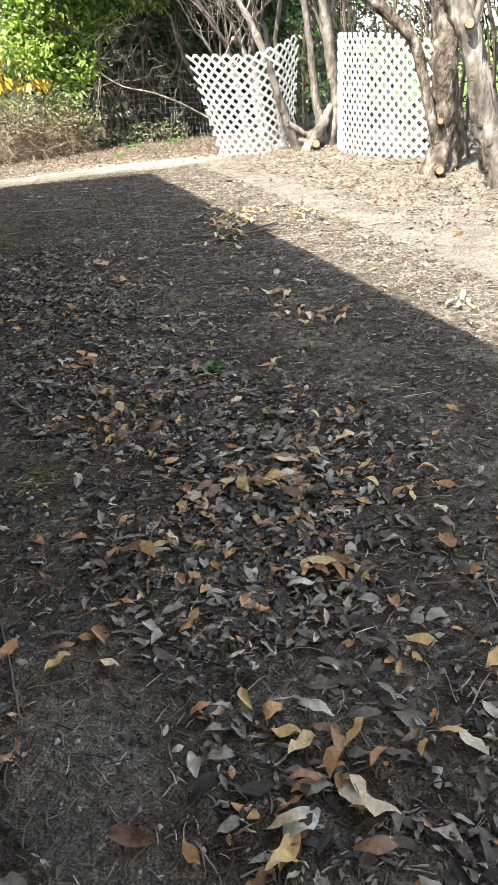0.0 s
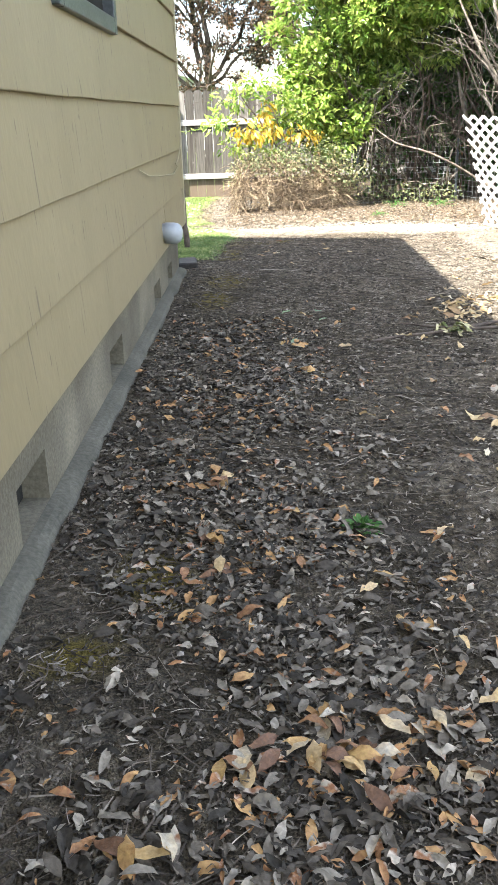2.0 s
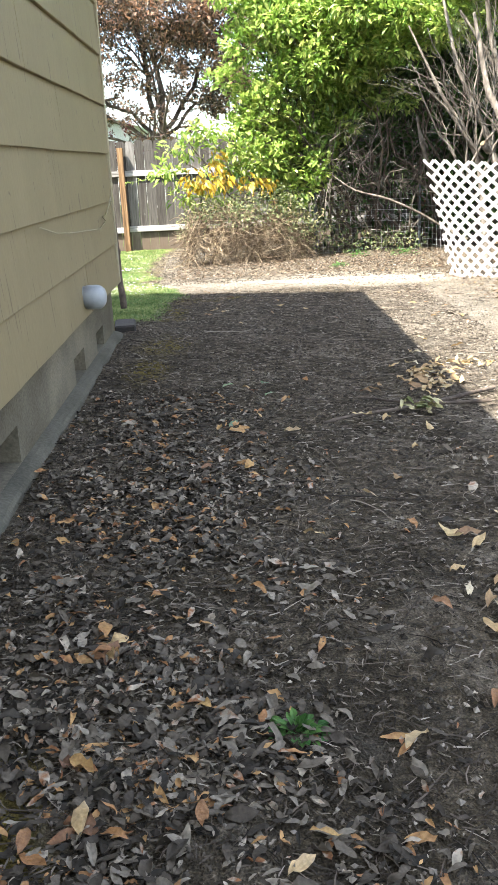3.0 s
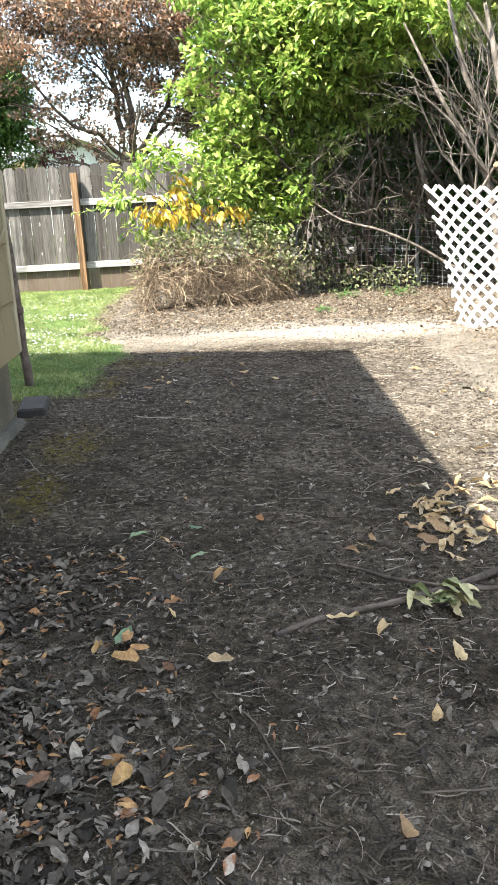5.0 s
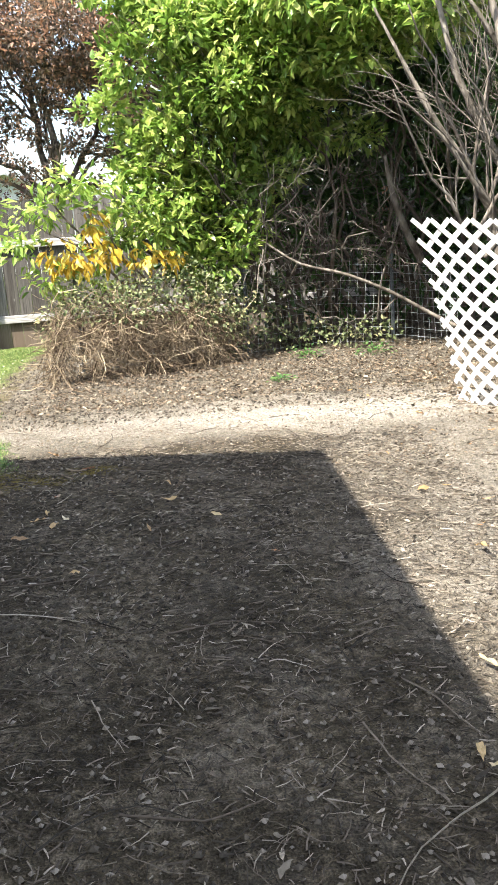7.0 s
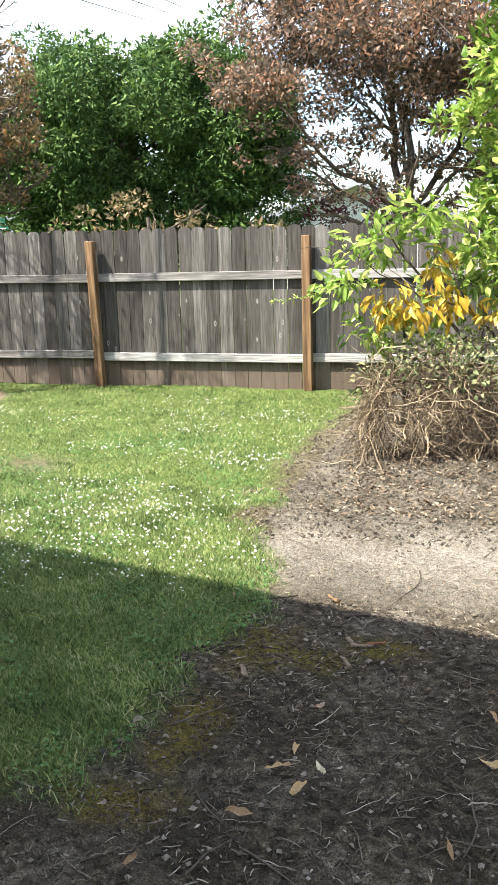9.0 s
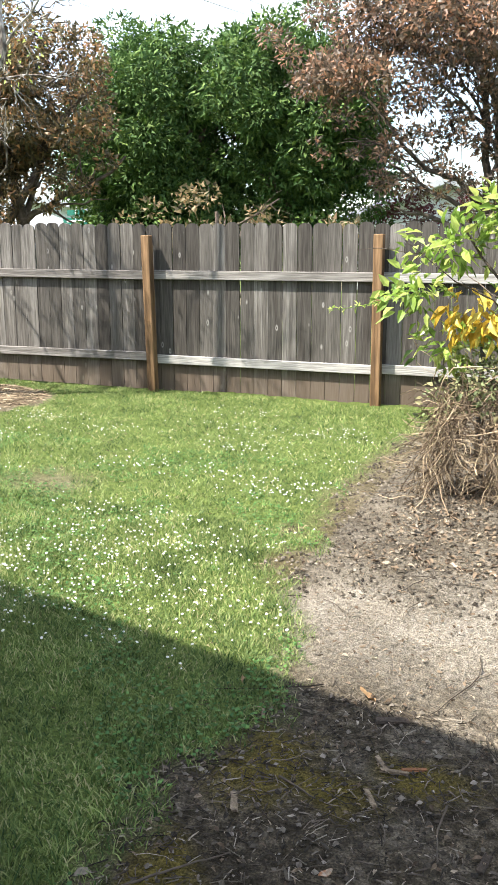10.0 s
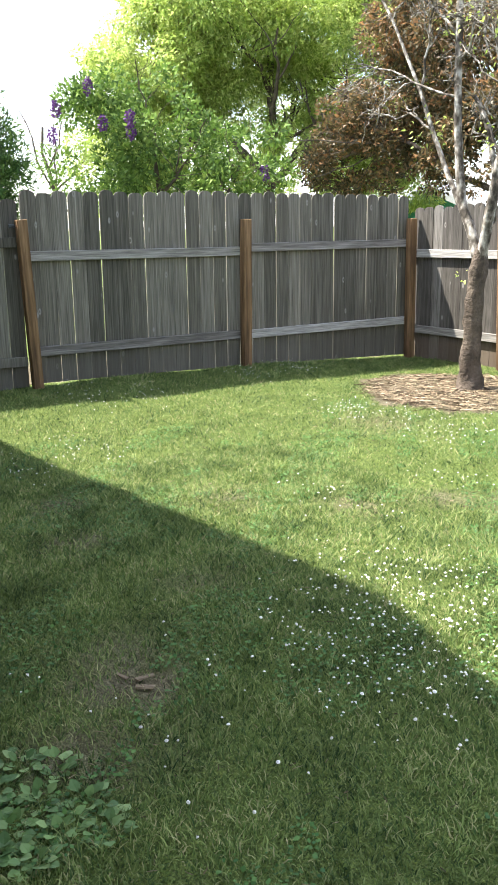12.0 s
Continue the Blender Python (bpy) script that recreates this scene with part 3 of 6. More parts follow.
def build_house():
    h = thing("house", "single-storey house with cream painted lap siding on concrete", "house")
    vents = [(0.55, 0.97, 0.09, 0.32), (1.45, 1.82, 0.05, 0.235), (3.18, 3.58, 0.05, 0.22), (5.03, 5.4, 0.05, 0.2), (5.92, 6.25, 0.05, 0.19), (-1.6, -1.26, 0.07, 0.27)]
    vents.sort()
    fx0, fx1 = -0.27, -0.07
    bm, y = bmesh.new(), -6.0
    for a, b, lo, hi in vents:
        box_bm(fx0, fx1, y, a, -0.15, 0.42, 0, bm)
        box_bm(fx0, fx1, a, b, -0.15, lo, 0, bm)
        box_bm(fx0, fx1, a, b, hi, 0.42, 0, bm)
        y = b
    box_bm(fx0, fx1, y, END - 0.02, -0.15, 0.42, 0, bm)
    box_bm(-8.5, fx0, END - 0.22, END - 0.03, -0.15, 0.42, 0, bm)
    part("foundation", bm, concrete, h, "stained concrete foundation wall")
    part("footing", footing_bm(), footing_mat, h, "grey concrete footing ledge")
    # solid near-black block added in place of the hollow's own shade
    part("crawl_space", box_bm(-0.9, -0.6, -5.9, END - 0.3, -0.1, 0.42), shadow_box, h, "near-black fill for crawl space shade")
    # a real screen at 0.55; the other plates paint the open recesses' shade
    for a, b, lo, hi in vents:
        back = -0.085 if a == 0.55 else -0.175
        v = part("vent_frame", box_bm(back, back + 0.01, a + 0.002, b - 0.002, lo + 0.002, hi - 0.002), screen_recess_mat, h, "dark vent plate: one screen, the rest recess shade")
    bm = bmesh.new()
    for a, b, lo, hi in vents[1:2]:
        for args in ((a - 0.012, a, lo - 0.012, hi + 0.012), (b, b + 0.012, lo - 0.012, hi + 0.012), (a, b, hi, hi + 0.012), (a, b, lo - 0.012, lo)):
            box_bm(-0.069, -0.05, *args, 0.003, bm)
    part("vent_trim", bm, siding_paint, h, "cream painted vent frame")
    wall_x = 0.0
    win = WIN
    bm = bmesh.new()
    box_bm(-0.16, -0.024, -6, win[0], 0.43, 3.15, 0, bm)
    box_bm(-0.16, -0.024, win[1], END - 0.02, 0.43, 3.15, 0, bm)
    box_bm(-0.16, -0.024, win[0], win[1], 0.43, win[2], 0, bm)
    box_bm(-0.16, -0.024, win[0], win[1], win[3], 3.15, 0, bm)
    box_bm(-8.5, -0.16, END - 0.14, END - 0.02, 0.43, 3.1, 0, bm)
    box_bm(-8.5, -0.16, -6, -5.9, 0.0, 3.1, 0, bm)
    box_bm(-8.5, -8.4, -5.9, END - 0.14, 0.0, 3.1, 0, bm)
    # gable triangle
    for yy in (END - 0.14, -6.0):
        v = [bm.verts.new(p) for p in ((-8.5, yy, 3.1), (-0.024, yy, 3.1), (RIDGE_X, yy, 3.1 + 4.2 * SLOPE), (-8.5, yy + 0.12, 3.1), (-0.024, yy + 0.12, 3.1), (RIDGE_X, yy + 0.12, 3.1 + 4.2 * SLOPE))]
        for f in ((0, 1, 2), (5, 4, 3), (0, 3, 4, 1), (1, 4, 5, 2), (2, 5, 3, 0)):
            bm.faces.new([v[k] for k in f])
    part("wall", bm, siding_paint, h, "cream sheathed house wall")
    w = new("window")
    w.parent = h
    tagged(w, "dark framed window with an insect screen")
    bm = bmesh.new()
    a, b, lo, hi = win
    for args in ((a - 0.05, a + 0.02, lo - 0.05, hi + 0.05), (b - 0.02, b + 0.05, lo - 0.05, hi + 0.05), (a + 0.02, b - 0.02, lo - 0.05, lo + 0.02), (a + 0.02, b - 0.02, hi - 0.02, hi + 0.05)):
        box_bm(-0.05, 0.018, *args, 0.004, bm)
    part("window_frame", bm, window_frame_mat, w)
    part("pane", box_bm(-0.04, -0.034, a + 0.02, b - 0.02, lo + 0.02, hi - 0.02), screen_recess_mat, w, "dark screened pane")
    # corner trim
    part("corner_trim", box_bm(-0.023, 0.008, END - 0.02, END + 0.035, 0.42, 3.1, 0.004), trim_paint, h, "worn cream corner trim")
    # roof: two thick slopes
    bm = bmesh.new()
    for s in (1, -1):
        xe = RIDGE_X + s * RUN
        pts = [(xe, EAVE), (RIDGE_X, EAVE + RUN * SLOPE), (RIDGE_X, EAVE + RUN * SLOPE - 0.14), (xe, EAVE - 0.12)]
        v0 = [bm.verts.new((x, -6.4, z)) for x, z in pts]
        v1 = [bm.verts.new((x, 7.45, z)) for x, z in pts]
        bm.faces.new(v0), bm.faces.new(v1[::-1])
        for k in range(4):
            bm.faces.new((v0[k], v1[k], v1[(k + 1) % 4], v0[(k + 1) % 4]))
    part("roof", bm, roof_mat, h, "low brown shingled roof with wide eaves")
    return h


house = build_house()


def lap_board(length):
    """One clapboard: thick at its foot, thin at its head, with a worn lower edge."""
    bm = bmesh.new()
    n = max(2, int(length / 0.14))
    prof = [(0.004, 0.0), (0.026, 0.0), (0.029, 0.003), (0.006, 0.362), (0.0, 0.362)]
    rows = []
    for k in range(n + 1):
        y = length * k / n
        j = 0.6 * (rows[-1][1].co.z if rows else 0.0) + random.uniform(-0.0016, 0.0016)
        rows.append([bm.verts.new((x + (abs(j) if z < 0.01 and x > 0.01 else 0), y, z + (j if z < 0.01 else 0))) for x, z in prof])
    for a, b in zip(rows, rows[1:]):
        for k in range(5):
            bm.faces.new((a[k], a[(k + 1) % 5], b[(k + 1) % 5], b[k]))
    bm.faces.new(rows[0][::-1]), bm.faces.new(rows[-1])
    me = bpy.data.meshes.new("siding_board")
    bm.to_mesh(me)
    bm.free()
    me.materials.append(siding_paint)
    return me


def build_siding():
    random.seed(4)
    joints = [[-1.9, 1.0, 5.4], [-3, 0.62, 3.9], [-2.2, 0.36, 4.6], [-1.2, 1.25, 5.0], [-2.0, 0.9, 4.2], [-3.1, 1.2, 5.0], [-2, 2.0, 4.4], [-3, 0.5, 5.5]]
    for k, z in enumerate((0.42, 0.72, 1.04, 1.375, 1.715, 2.055, 2.395, 2.735)):
        ys = [-5.9] + joints[k] + [END - 0.022]
        for a, b in zip(ys, ys[1:]):
            pieces = [(a, b)]
            if z > 1.6:
                pieces = [(max(a, lo), min(b, hi)) for lo, hi in ((-9, WIN[0] - 0.05), (WIN[1] + 0.05, 9)) if min(b, hi) - max(a, lo) > 0.05]
            for p, q in pieces:
                part("siding_board", lap_board(q - p - 0.005), None, house, "", Matrix.Translation((-0.022, p, z)))


build_siding()


def board_mesh(h=1.70, w=0.142, seed=0, mat=None):
    """A dog-eared, slightly cupped fence board with worn edges; its face looks along -y."""
    r = random.Random(seed)
    t, e = 0.017, r.uniform(0.044, 0.052)
    out = [(0, 0), (w, 0), (w, h - e), (w - e * 0.3, h - e * 0.35), (w - e, h - r.uniform(0, 0.006)), (e, h - r.uniform(0, 0.006)), (e * 0.3, h - e * 0.35), (0, h - e)]
    bm = bmesh.new()
    a = [bm.verts.new((x, 0, z)) for x, z in out]
    b = [bm.verts.new((x, t, z)) for x, z in out]
    bm.faces.new(a), bm.faces.new(b[::-1])
    for k in range(8):
        bm.faces.new((a[(k + 1) % 8], a[k], b[k], b[(k + 1) % 8]))
    me = bpy.data.meshes.new("board")
    bm.to_mesh(me)
    bm.free()
    me.materials.append(mat or board_mat)
    return me


BOARDS = [board_mesh(1.70, 0.142, s) for s in range(3)]
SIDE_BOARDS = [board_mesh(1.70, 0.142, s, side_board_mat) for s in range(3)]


def build_fence(name, label, p0, p1, posts, rails=(0.29, 1.14), rail_wood=None, leans=()):
    """A board fence from p0 to p1, seen from its rail side; posts: ways along it."""
    a, b = Vector((*p0, 0)), Vector((*p1, 0))
    L = (b - a).length
    ang = math.degrees(math.atan2(b.y - a.y, b.x - a.x))
    f = thing(name, label, "fence", pose(a.x, a.y, 0, 0, 0, ang))
    r = random.Random(len(name) + int(L * 10))
    for k, s in enumerate(posts):
        lean = dict(leans).get(k, 0.0)
        h = 1.57 + r.uniform(-0.01, 0.02)
        part("post", box_bm(-0.045, 0.045, -0.088, 0.0, -0.2, h, 0.005), post_mat, f, "orange-brown square fence post", pose(s, -0.042, 0, r.uniform(-0.4, 0.4), r.uniform(-0.5, 0.5) + lean, 0))
    stops = [0.0] + [s for s in posts if 0.3 < s < L - 0.3] + [L]
    for s0, s1 in zip(stops, stops[1:]):
        for z in rails:
            zz = z + r.uniform(-0.012, 0.012)
            bm = box_bm(0, s1 - s0 - 0.012, -0.038, -0.002, 0, 0.088, 0.004)
            part("rail", bm, rail_wood or rail_mat, f, "pale weathered rail", pose(s0 + 0.006, -0.0, zz, r.uniform(-0.5, 0.5), r.uniform(-0.3, 0.3), 0))
    return f, L, r


back_fence, BL, br = build_fence("wooden_fence", "tall grey cedar board fence with pale rails and orange-brown posts", (-6.76, 14.24), (7.5, 14.76),
                                 [0.06, 1.43, 3.62, 5.97, 8.35, 10.75, 13.15], leans=((1, -2.5), (2, -1.2)))
side_fence, SL, sr = build_fence("wooden_fence", "tall shaded grey board fence with daylight between its boards", (-6.82, 9.70), (-6.78, 14.16),
                                 [0.03, 2.24], (0.38, 1.24), leans=((0, -1.9),))


def build_gate():
    g = thing("wooden_gate", "grey weathered wooden board gate in the side fence", "gate", pose(-7.22, 9.62, 0, 0, 0, -93 + 180 + 0))
    g.matrix_basis = pose(-6.86, 8.5, 0.1, 0, 0, 88)
    for k in range(8):
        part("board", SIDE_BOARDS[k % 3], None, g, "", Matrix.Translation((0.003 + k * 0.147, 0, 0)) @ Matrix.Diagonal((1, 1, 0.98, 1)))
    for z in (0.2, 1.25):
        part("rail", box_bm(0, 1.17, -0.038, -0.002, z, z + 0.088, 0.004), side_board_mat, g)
    part("latch", box_bm(1.08, 1.2, -0.055, -0.04, 1.42, 1.45, 0.003), window_frame_mat, g, "dark metal gate latch")
    return g


build_gate()
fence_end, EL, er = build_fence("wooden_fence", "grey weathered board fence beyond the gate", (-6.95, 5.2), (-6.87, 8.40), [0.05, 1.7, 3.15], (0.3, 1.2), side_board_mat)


def surface_lattice(name, label, base, top, h, step=0.125, w=0.031):
    """A curved lattice sheet between a base line and a top line (lists of plan points), its slats crossing on two layers."""
    base, top = [np.array(p, float) for p in base], [np.array(p, float) for p in top]

    def curve(pts, u):
        d = np.r_[0, np.cumsum([np.linalg.norm(b[:2] - a[:2]) for a, b in zip(pts, pts[1:])])]
        return np.array([np.interp(u * d[-1], d, [p[k] for p in pts]) for k in (0, 1, 2)])
    length = 0.5 * sum(np.linalg.norm(b[:2] - a[:2]) for a, b in zip(base, base[1:])) + 0.5 * sum(np.linalg.norm(b[:2] - a[:2]) for a, b in zip(top, top[1:]))

    def at(u, v):
        k = min(max(v / h, 0), 1)
        return curve(base, u / length) * (1 - k) + curve(top, u / length) * k

    t = thing(name, label, "lattice")
    for sgn, layer in ((1, 0.0), (-1, 0.006)):
        c = -h if sgn > 0 else 0.0
        end = length if sgn > 0 else length + h
        while c < end:
            pts = []
            n = int((h * 1.414) / 0.09)
            for k in range(n + 1):
                v = h * k / n
                u = c + sgn * v
                if 0 <= u <= length:
                    pts.append((u, v))
            c += step * 1.0
            if len(pts) < 2:
                continue
            V, F = [], []
            for k, (u, v) in enumerate(pts):
                p = at(u, v)
                du = at(min(u + 0.02, length), v) - at(max(u - 0.02, 0), v)
                du /= np.linalg.norm(du) + 1e-9
                dv = at(u, min(v + 0.02, h)) - at(u, max(v - 0.02, 0))
                dv /= np.linalg.norm(dv) + 1e-9
                nrm = np.cross(du, dv)
                side = (du - sgn * dv) * 0.7071 * w * 0.5
                q = p + nrm * layer
                V += [q - side, q + side, q + side + nrm * 0.005, q - side + nrm * 0.005]
                if k:
                    o = 4 * k
                    F += [(o - 4 + j, o - 4 + (j + 1) % 4, o + (j + 1) % 4, o + j) for j in range(4)]
            e = 4 * (len(pts) - 1)
            F += [(0, 3, 2, 1), (e, e + 1, e + 2, e + 3)]
            part("slat", np_mesh("slat", V, F), lattice_mat, t)
    return t


surface_lattice("lattice_panel", "white plastic garden lattice bent outwards round the shrub trunks", [(3.27, 9.62, 0.0), (3.36, 9.4, 0.0), (3.65, 9.22, 0.0), (4.05, 9.3, 0.0), (4.3, 9.6, 0.0)],
                [(2.93, 9.5, 1.22), (3.2, 9.22, 1.2), (3.6, 8.98, 1.16), (4.0, 9.0, 1.26), (4.3, 9.2, 1.36)], 1.24)
surface_lattice("lattice_panel", "white plastic garden lattice standing curved before shrub trunks", [(4.5, 8.6, 0.03), (4.36, 8.1, 0.03), (4.4, 7.5, 0.03), (4.62, 6.9, 0.03), (4.9, 6.5, 0.03)],
                [(4.62, 8.75, 1.3), (4.46, 8.2, 1.3), (4.48, 7.55, 1.28), (4.66, 6.95, 1.22), (4.95, 6.5, 1.1)], 1.3)


def build_wire_fence():
    t = thing("wire_fence", "low galvanised wire mesh garden fence sagging under the shrub", "fence")
    r = random.Random(5)
    line = [(0.45, 12.0), (1.4, 12.3), (2.2, 12.6), (2.9, 12.65), (3.6, 12.35), (4.0, 11.8)]
    d = np.r_[0, np.cumsum([math.dist(a, b) for a, b in zip(line, line[1:])])]

    def at(u, z):
        return np.array([np.interp(u, d, [p[0] for p in line]) + 0.03 * math.sin(u * 4 + z * 3), np.interp(u, d, [p[1] for p in line]) - 0.05 * math.sin(u * 2.2) * z, z + 0.02 * math.sin(u * 3)])
    step = 0.075
    for k in range(int(0.86 / step)):
        z = 0.02 + k * step
        V, F = tubes([[(at(u, z), 0.0012) for u in np.arange(0, d[-1], 0.12)]], 3)
        part("wire", np_mesh("wire", V, F), wire_mat, t)
    for u in np.arange(0, d[-1], step):
        V, F = tubes([[(at(u, z), 0.0011) for z in np.linspace(0, 0.84, 7)]], 3)
        part("wire", np_mesh("wire", V, F), wire_mat, t)
    for u in (0.05, 1.7, 3.2):
        p = at(u, 0)
        part("stake", box_bm(-0.015, 0.015, -0.015, 0.015, -0.2, 0.9, 0.003), window_frame_mat, t, "thin metal stake", Matrix.Translation(p))


build_wire_fence()


def shaped(ob, kind="stuff"):
    ob["kind"] = kind
    return ob


def leaf_crown(name, mat, parent, blobs, density, size, wide=0.45, big=True, seed=1, label="", up=0.5, shell=0.45, hang=0.0, clump=0, loose=0.0):
    """A crown of single leaves near the skins of uneven clumps."""
    r = np.random.default_rng(seed)
    if clump:
        sub = []
        for cx, cy, cz, rx, ry, rz in blobs:
            n = max(3, int(clump * (rx * ry * rz) ** (2 / 3)))
            d = rand_dir(n, r)
            k = (0.55 + 0.5 * r.random(n))[:, None]
            c = np.array([cx, cy, cz]) + d * k * np.array([rx, ry, rz])
            s = (0.16 + 0.16 * r.random(n)) * (rx * ry * rz) ** (1 / 3)
            sub += [(*c[i], s[i] * 1.3, s[i] * 1.3, s[i]) for i in range(n)]
        blobs = sub + [(cx, cy, cz, rx * loose, ry * loose, rz * loose) for cx, cy, cz, rx, ry, rz in blobs if loose]
    P, D = crown_points(blobs, density, r, shell)
    n = len(P)
    along = D + rand_dir(n, r) * 0.9 + np.array([0, 0, -hang])
    upv = np.array([0, 0, 1.0]) * up + rand_dir(n, r) * 0.6
    L = size * (0.6 + 0.7 * r.random(n))
    V, F = (leaf_arrays if big else shards)(P, along, upv, L, L * wide)
    return shaped(part(name, np_mesh(name, V, F), mat, parent, label))


def branch_mesh(name, mat, parent, paths, sides=6, label=""):
    V, F = tubes(paths, sides)
    return part(name, np_mesh(name, V, F, True), mat, parent, label)


def grow(start, end, r0, r, depth=2, kids=4, spread=0.5, bend=0.1):
    """A limb and its side branches, as paths."""
    main = limb(start, end, r0, r0 * 0.35, bend, 7, r)
    out = [main]
    if depth:
        L = np.linalg.norm(np.array(end, float) - np.array(start, float))
        w = (np.array(end, float) - np.array(start, float)) / L
        for _ in range(kids):
            k = r.integers(2, 7)
            p, rad = main[k]
            d = w + rand_dir(1, r)[0] * spread * 1.6
            d /= np.linalg.norm(d)
            out += grow(p, p + d * L * r.uniform(0.3, 0.55), rad * 0.55, r, depth - 1, kids, spread, bend)
    return out


def branches(name, mat, parent, limbs, sides=5, label=""):
    """Each limb with its own twigs is one part."""
    for paths in limbs:
        branch_mesh(name, mat, parent, paths, sides, label)


def build_laurel():
    t = thing("laurel_shrub", "large sunlit glossy laurel shrub with tangled bare lower branches", "shrub")
    r = np.random.default_rng(11)
    blobs = [(1.75, 12.55, 2.2, 0.72, 0.6, 0.7), (2.3, 12.4, 2.75, 0.9, 0.8, 0.7), (2.9, 12.0, 3.15, 1.0, 1.0, 0.6), (3.6, 11.3, 3.2, 0.9, 1.2, 0.55), (1.4, 12.4, 1.5, 0.42, 0.4, 0.5), (1.35, 12.5, 1.95, 0.4, 0.4, 0.4),
             (1.95, 12.6, 1.65, 0.6, 0.45, 0.55), (4.3, 10.6, 3.3, 0.8, 1.2, 0.6), (1.85, 12.8, 3.1, 0.7, 0.7, 0.6), (2.6, 13.0, 4.1, 1.2, 1.0, 0.8), (2.7, 12.6, 2.25, 0.7, 0.5, 0.55), (1.75, 12.4, 1.2, 0.35, 0.3, 0.35),
             (3.5, 11.0, 2.85, 0.6, 0.7, 0.3), (3.1, 11.6, 2.6, 0.5, 0.4, 0.3)]
    blobs += [(1.15, 12.45, 2.75, 0.4, 0.4, 0.3), (1.3, 12.4, 3.3, 0.5, 0.5, 0.3), (0.95, 12.5, 2.35, 0.25, 0.3, 0.2), (1.0, 12.5, 1.75, 0.2, 0.25, 0.15), (1.7, 12.35, 0.9, 0.45, 0.3, 0.3), (2.15, 12.5, 1.25, 0.35, 0.3, 0.4), (2.35, 12.6, 1.7, 0.45, 0.35, 0.4)]
    leaf_crown("leaves", laurel_mat, t, blobs, 330, 0.1, 0.46, True, 3, "glossy bright green leaves", 1.0, 0.75, -0.35, 24, 0.8)
    # leaves inside and behind, coloured dark to stand for the shrub's deep shade
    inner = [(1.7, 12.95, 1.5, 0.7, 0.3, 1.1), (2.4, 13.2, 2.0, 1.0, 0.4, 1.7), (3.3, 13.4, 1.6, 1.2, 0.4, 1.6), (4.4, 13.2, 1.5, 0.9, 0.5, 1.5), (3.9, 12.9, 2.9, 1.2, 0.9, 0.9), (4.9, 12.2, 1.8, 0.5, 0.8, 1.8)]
    leaf_crown("inner_leaves", laurel_dark, t, inner, 210, 0.13, 0.45, True, 4, "inner leaves coloured dark for shade", 0.5, 0.95)
    limbs = []
    for k in range(20):
        s = (r.uniform(1.9, 4.3), r.uniform(12.7, 13.5), 0)
        limbs.append(grow(s, (s[0] + r.uniform(-1.2, 0.2), s[1] + r.uniform(-0.9, 0.2), r.uniform(1.5, 2.9)), r.uniform(0.02, 0.04), r, 2, 4, 0.55, 0.12))
    branches("branch", bark_dark, t, limbs, 5, "tangled brown branch")
    limbs = []
    for k in range(42):
        s = (r.uniform(2.0, 4.2), r.uniform(12.4, 13.0), r.uniform(0.1, 1.2))
        limbs.append(grow(s, (s[0] + r.uniform(-1.0, 0.6), s[1] + r.uniform(-0.9, -0.1), r.uniform(0.3, 2.1)), r.uniform(0.006, 0.013), r, 2, 4, 0.7, 0.12))
    limbs.append([fine_path([(4.0, 11.7, 0.18, 0.022), (3.78, 11.9, 0.3, 0.02), (3.38, 11.95, 0.56, 0.018), (2.92, 12.0, 0.77, 0.016), (2.58, 12.1, 0.83, 0.013), (2.26, 12.3, 1.08, 0.01), (1.78, 12.4, 1.42, 0.007)], 0.12)])
    limbs.append([fine_path([(3.75, 12.2, 0.8, 0.04), (3.55, 12.05, 1.1, 0.036), (3.42, 12.0, 1.45, 0.028), (3.35, 11.9, 1.75, 0.015)], 0.12)])
    branches("dead_branch", bark_grey, t, limbs, 5, "dead grey lower branch")


def build_hedge():
    t = thing("evergreen_hedge", "tall dark evergreen hedge row with bare brown inner stems", "hedge")
    r = np.random.default_rng(12)
    blobs = [(5.7, y, z, 0.7, 0.8, 0.9) for y in np.arange(3.5, 14.2, 1.1) for z in (0.6, 1.7, 2.8, 3.9)] + [(x, 14.0, z, 0.8, 0.35, 0.9) for x in np.arange(2.6, 5.5, 0.9) for z in (0.7, 1.9, 3.0)]
    leaf_crown("sprays", hedge_mat, t, blobs, 60, 0.13, 0.3, False, 5, "dark green sprays", 0.5, 0.6)
    limbs = []
    for k in range(60):
        y = r.uniform(3.5, 13.6)
        x = r.uniform(4.8, 5.3) if y < 12.5 else r.uniform(3.4, 5.2)
        limbs.append(grow((x, y, 0), (x + r.uniform(-0.3, 0.3), y + r.uniform(-0.5, 0.5), r.uniform(2.2, 3.6)), r.uniform(0.01, 0.03), r, 1, 5, 0.35, 0.06))
    branches("stem", bark_dark, t, limbs, 4, "bare brown stem")


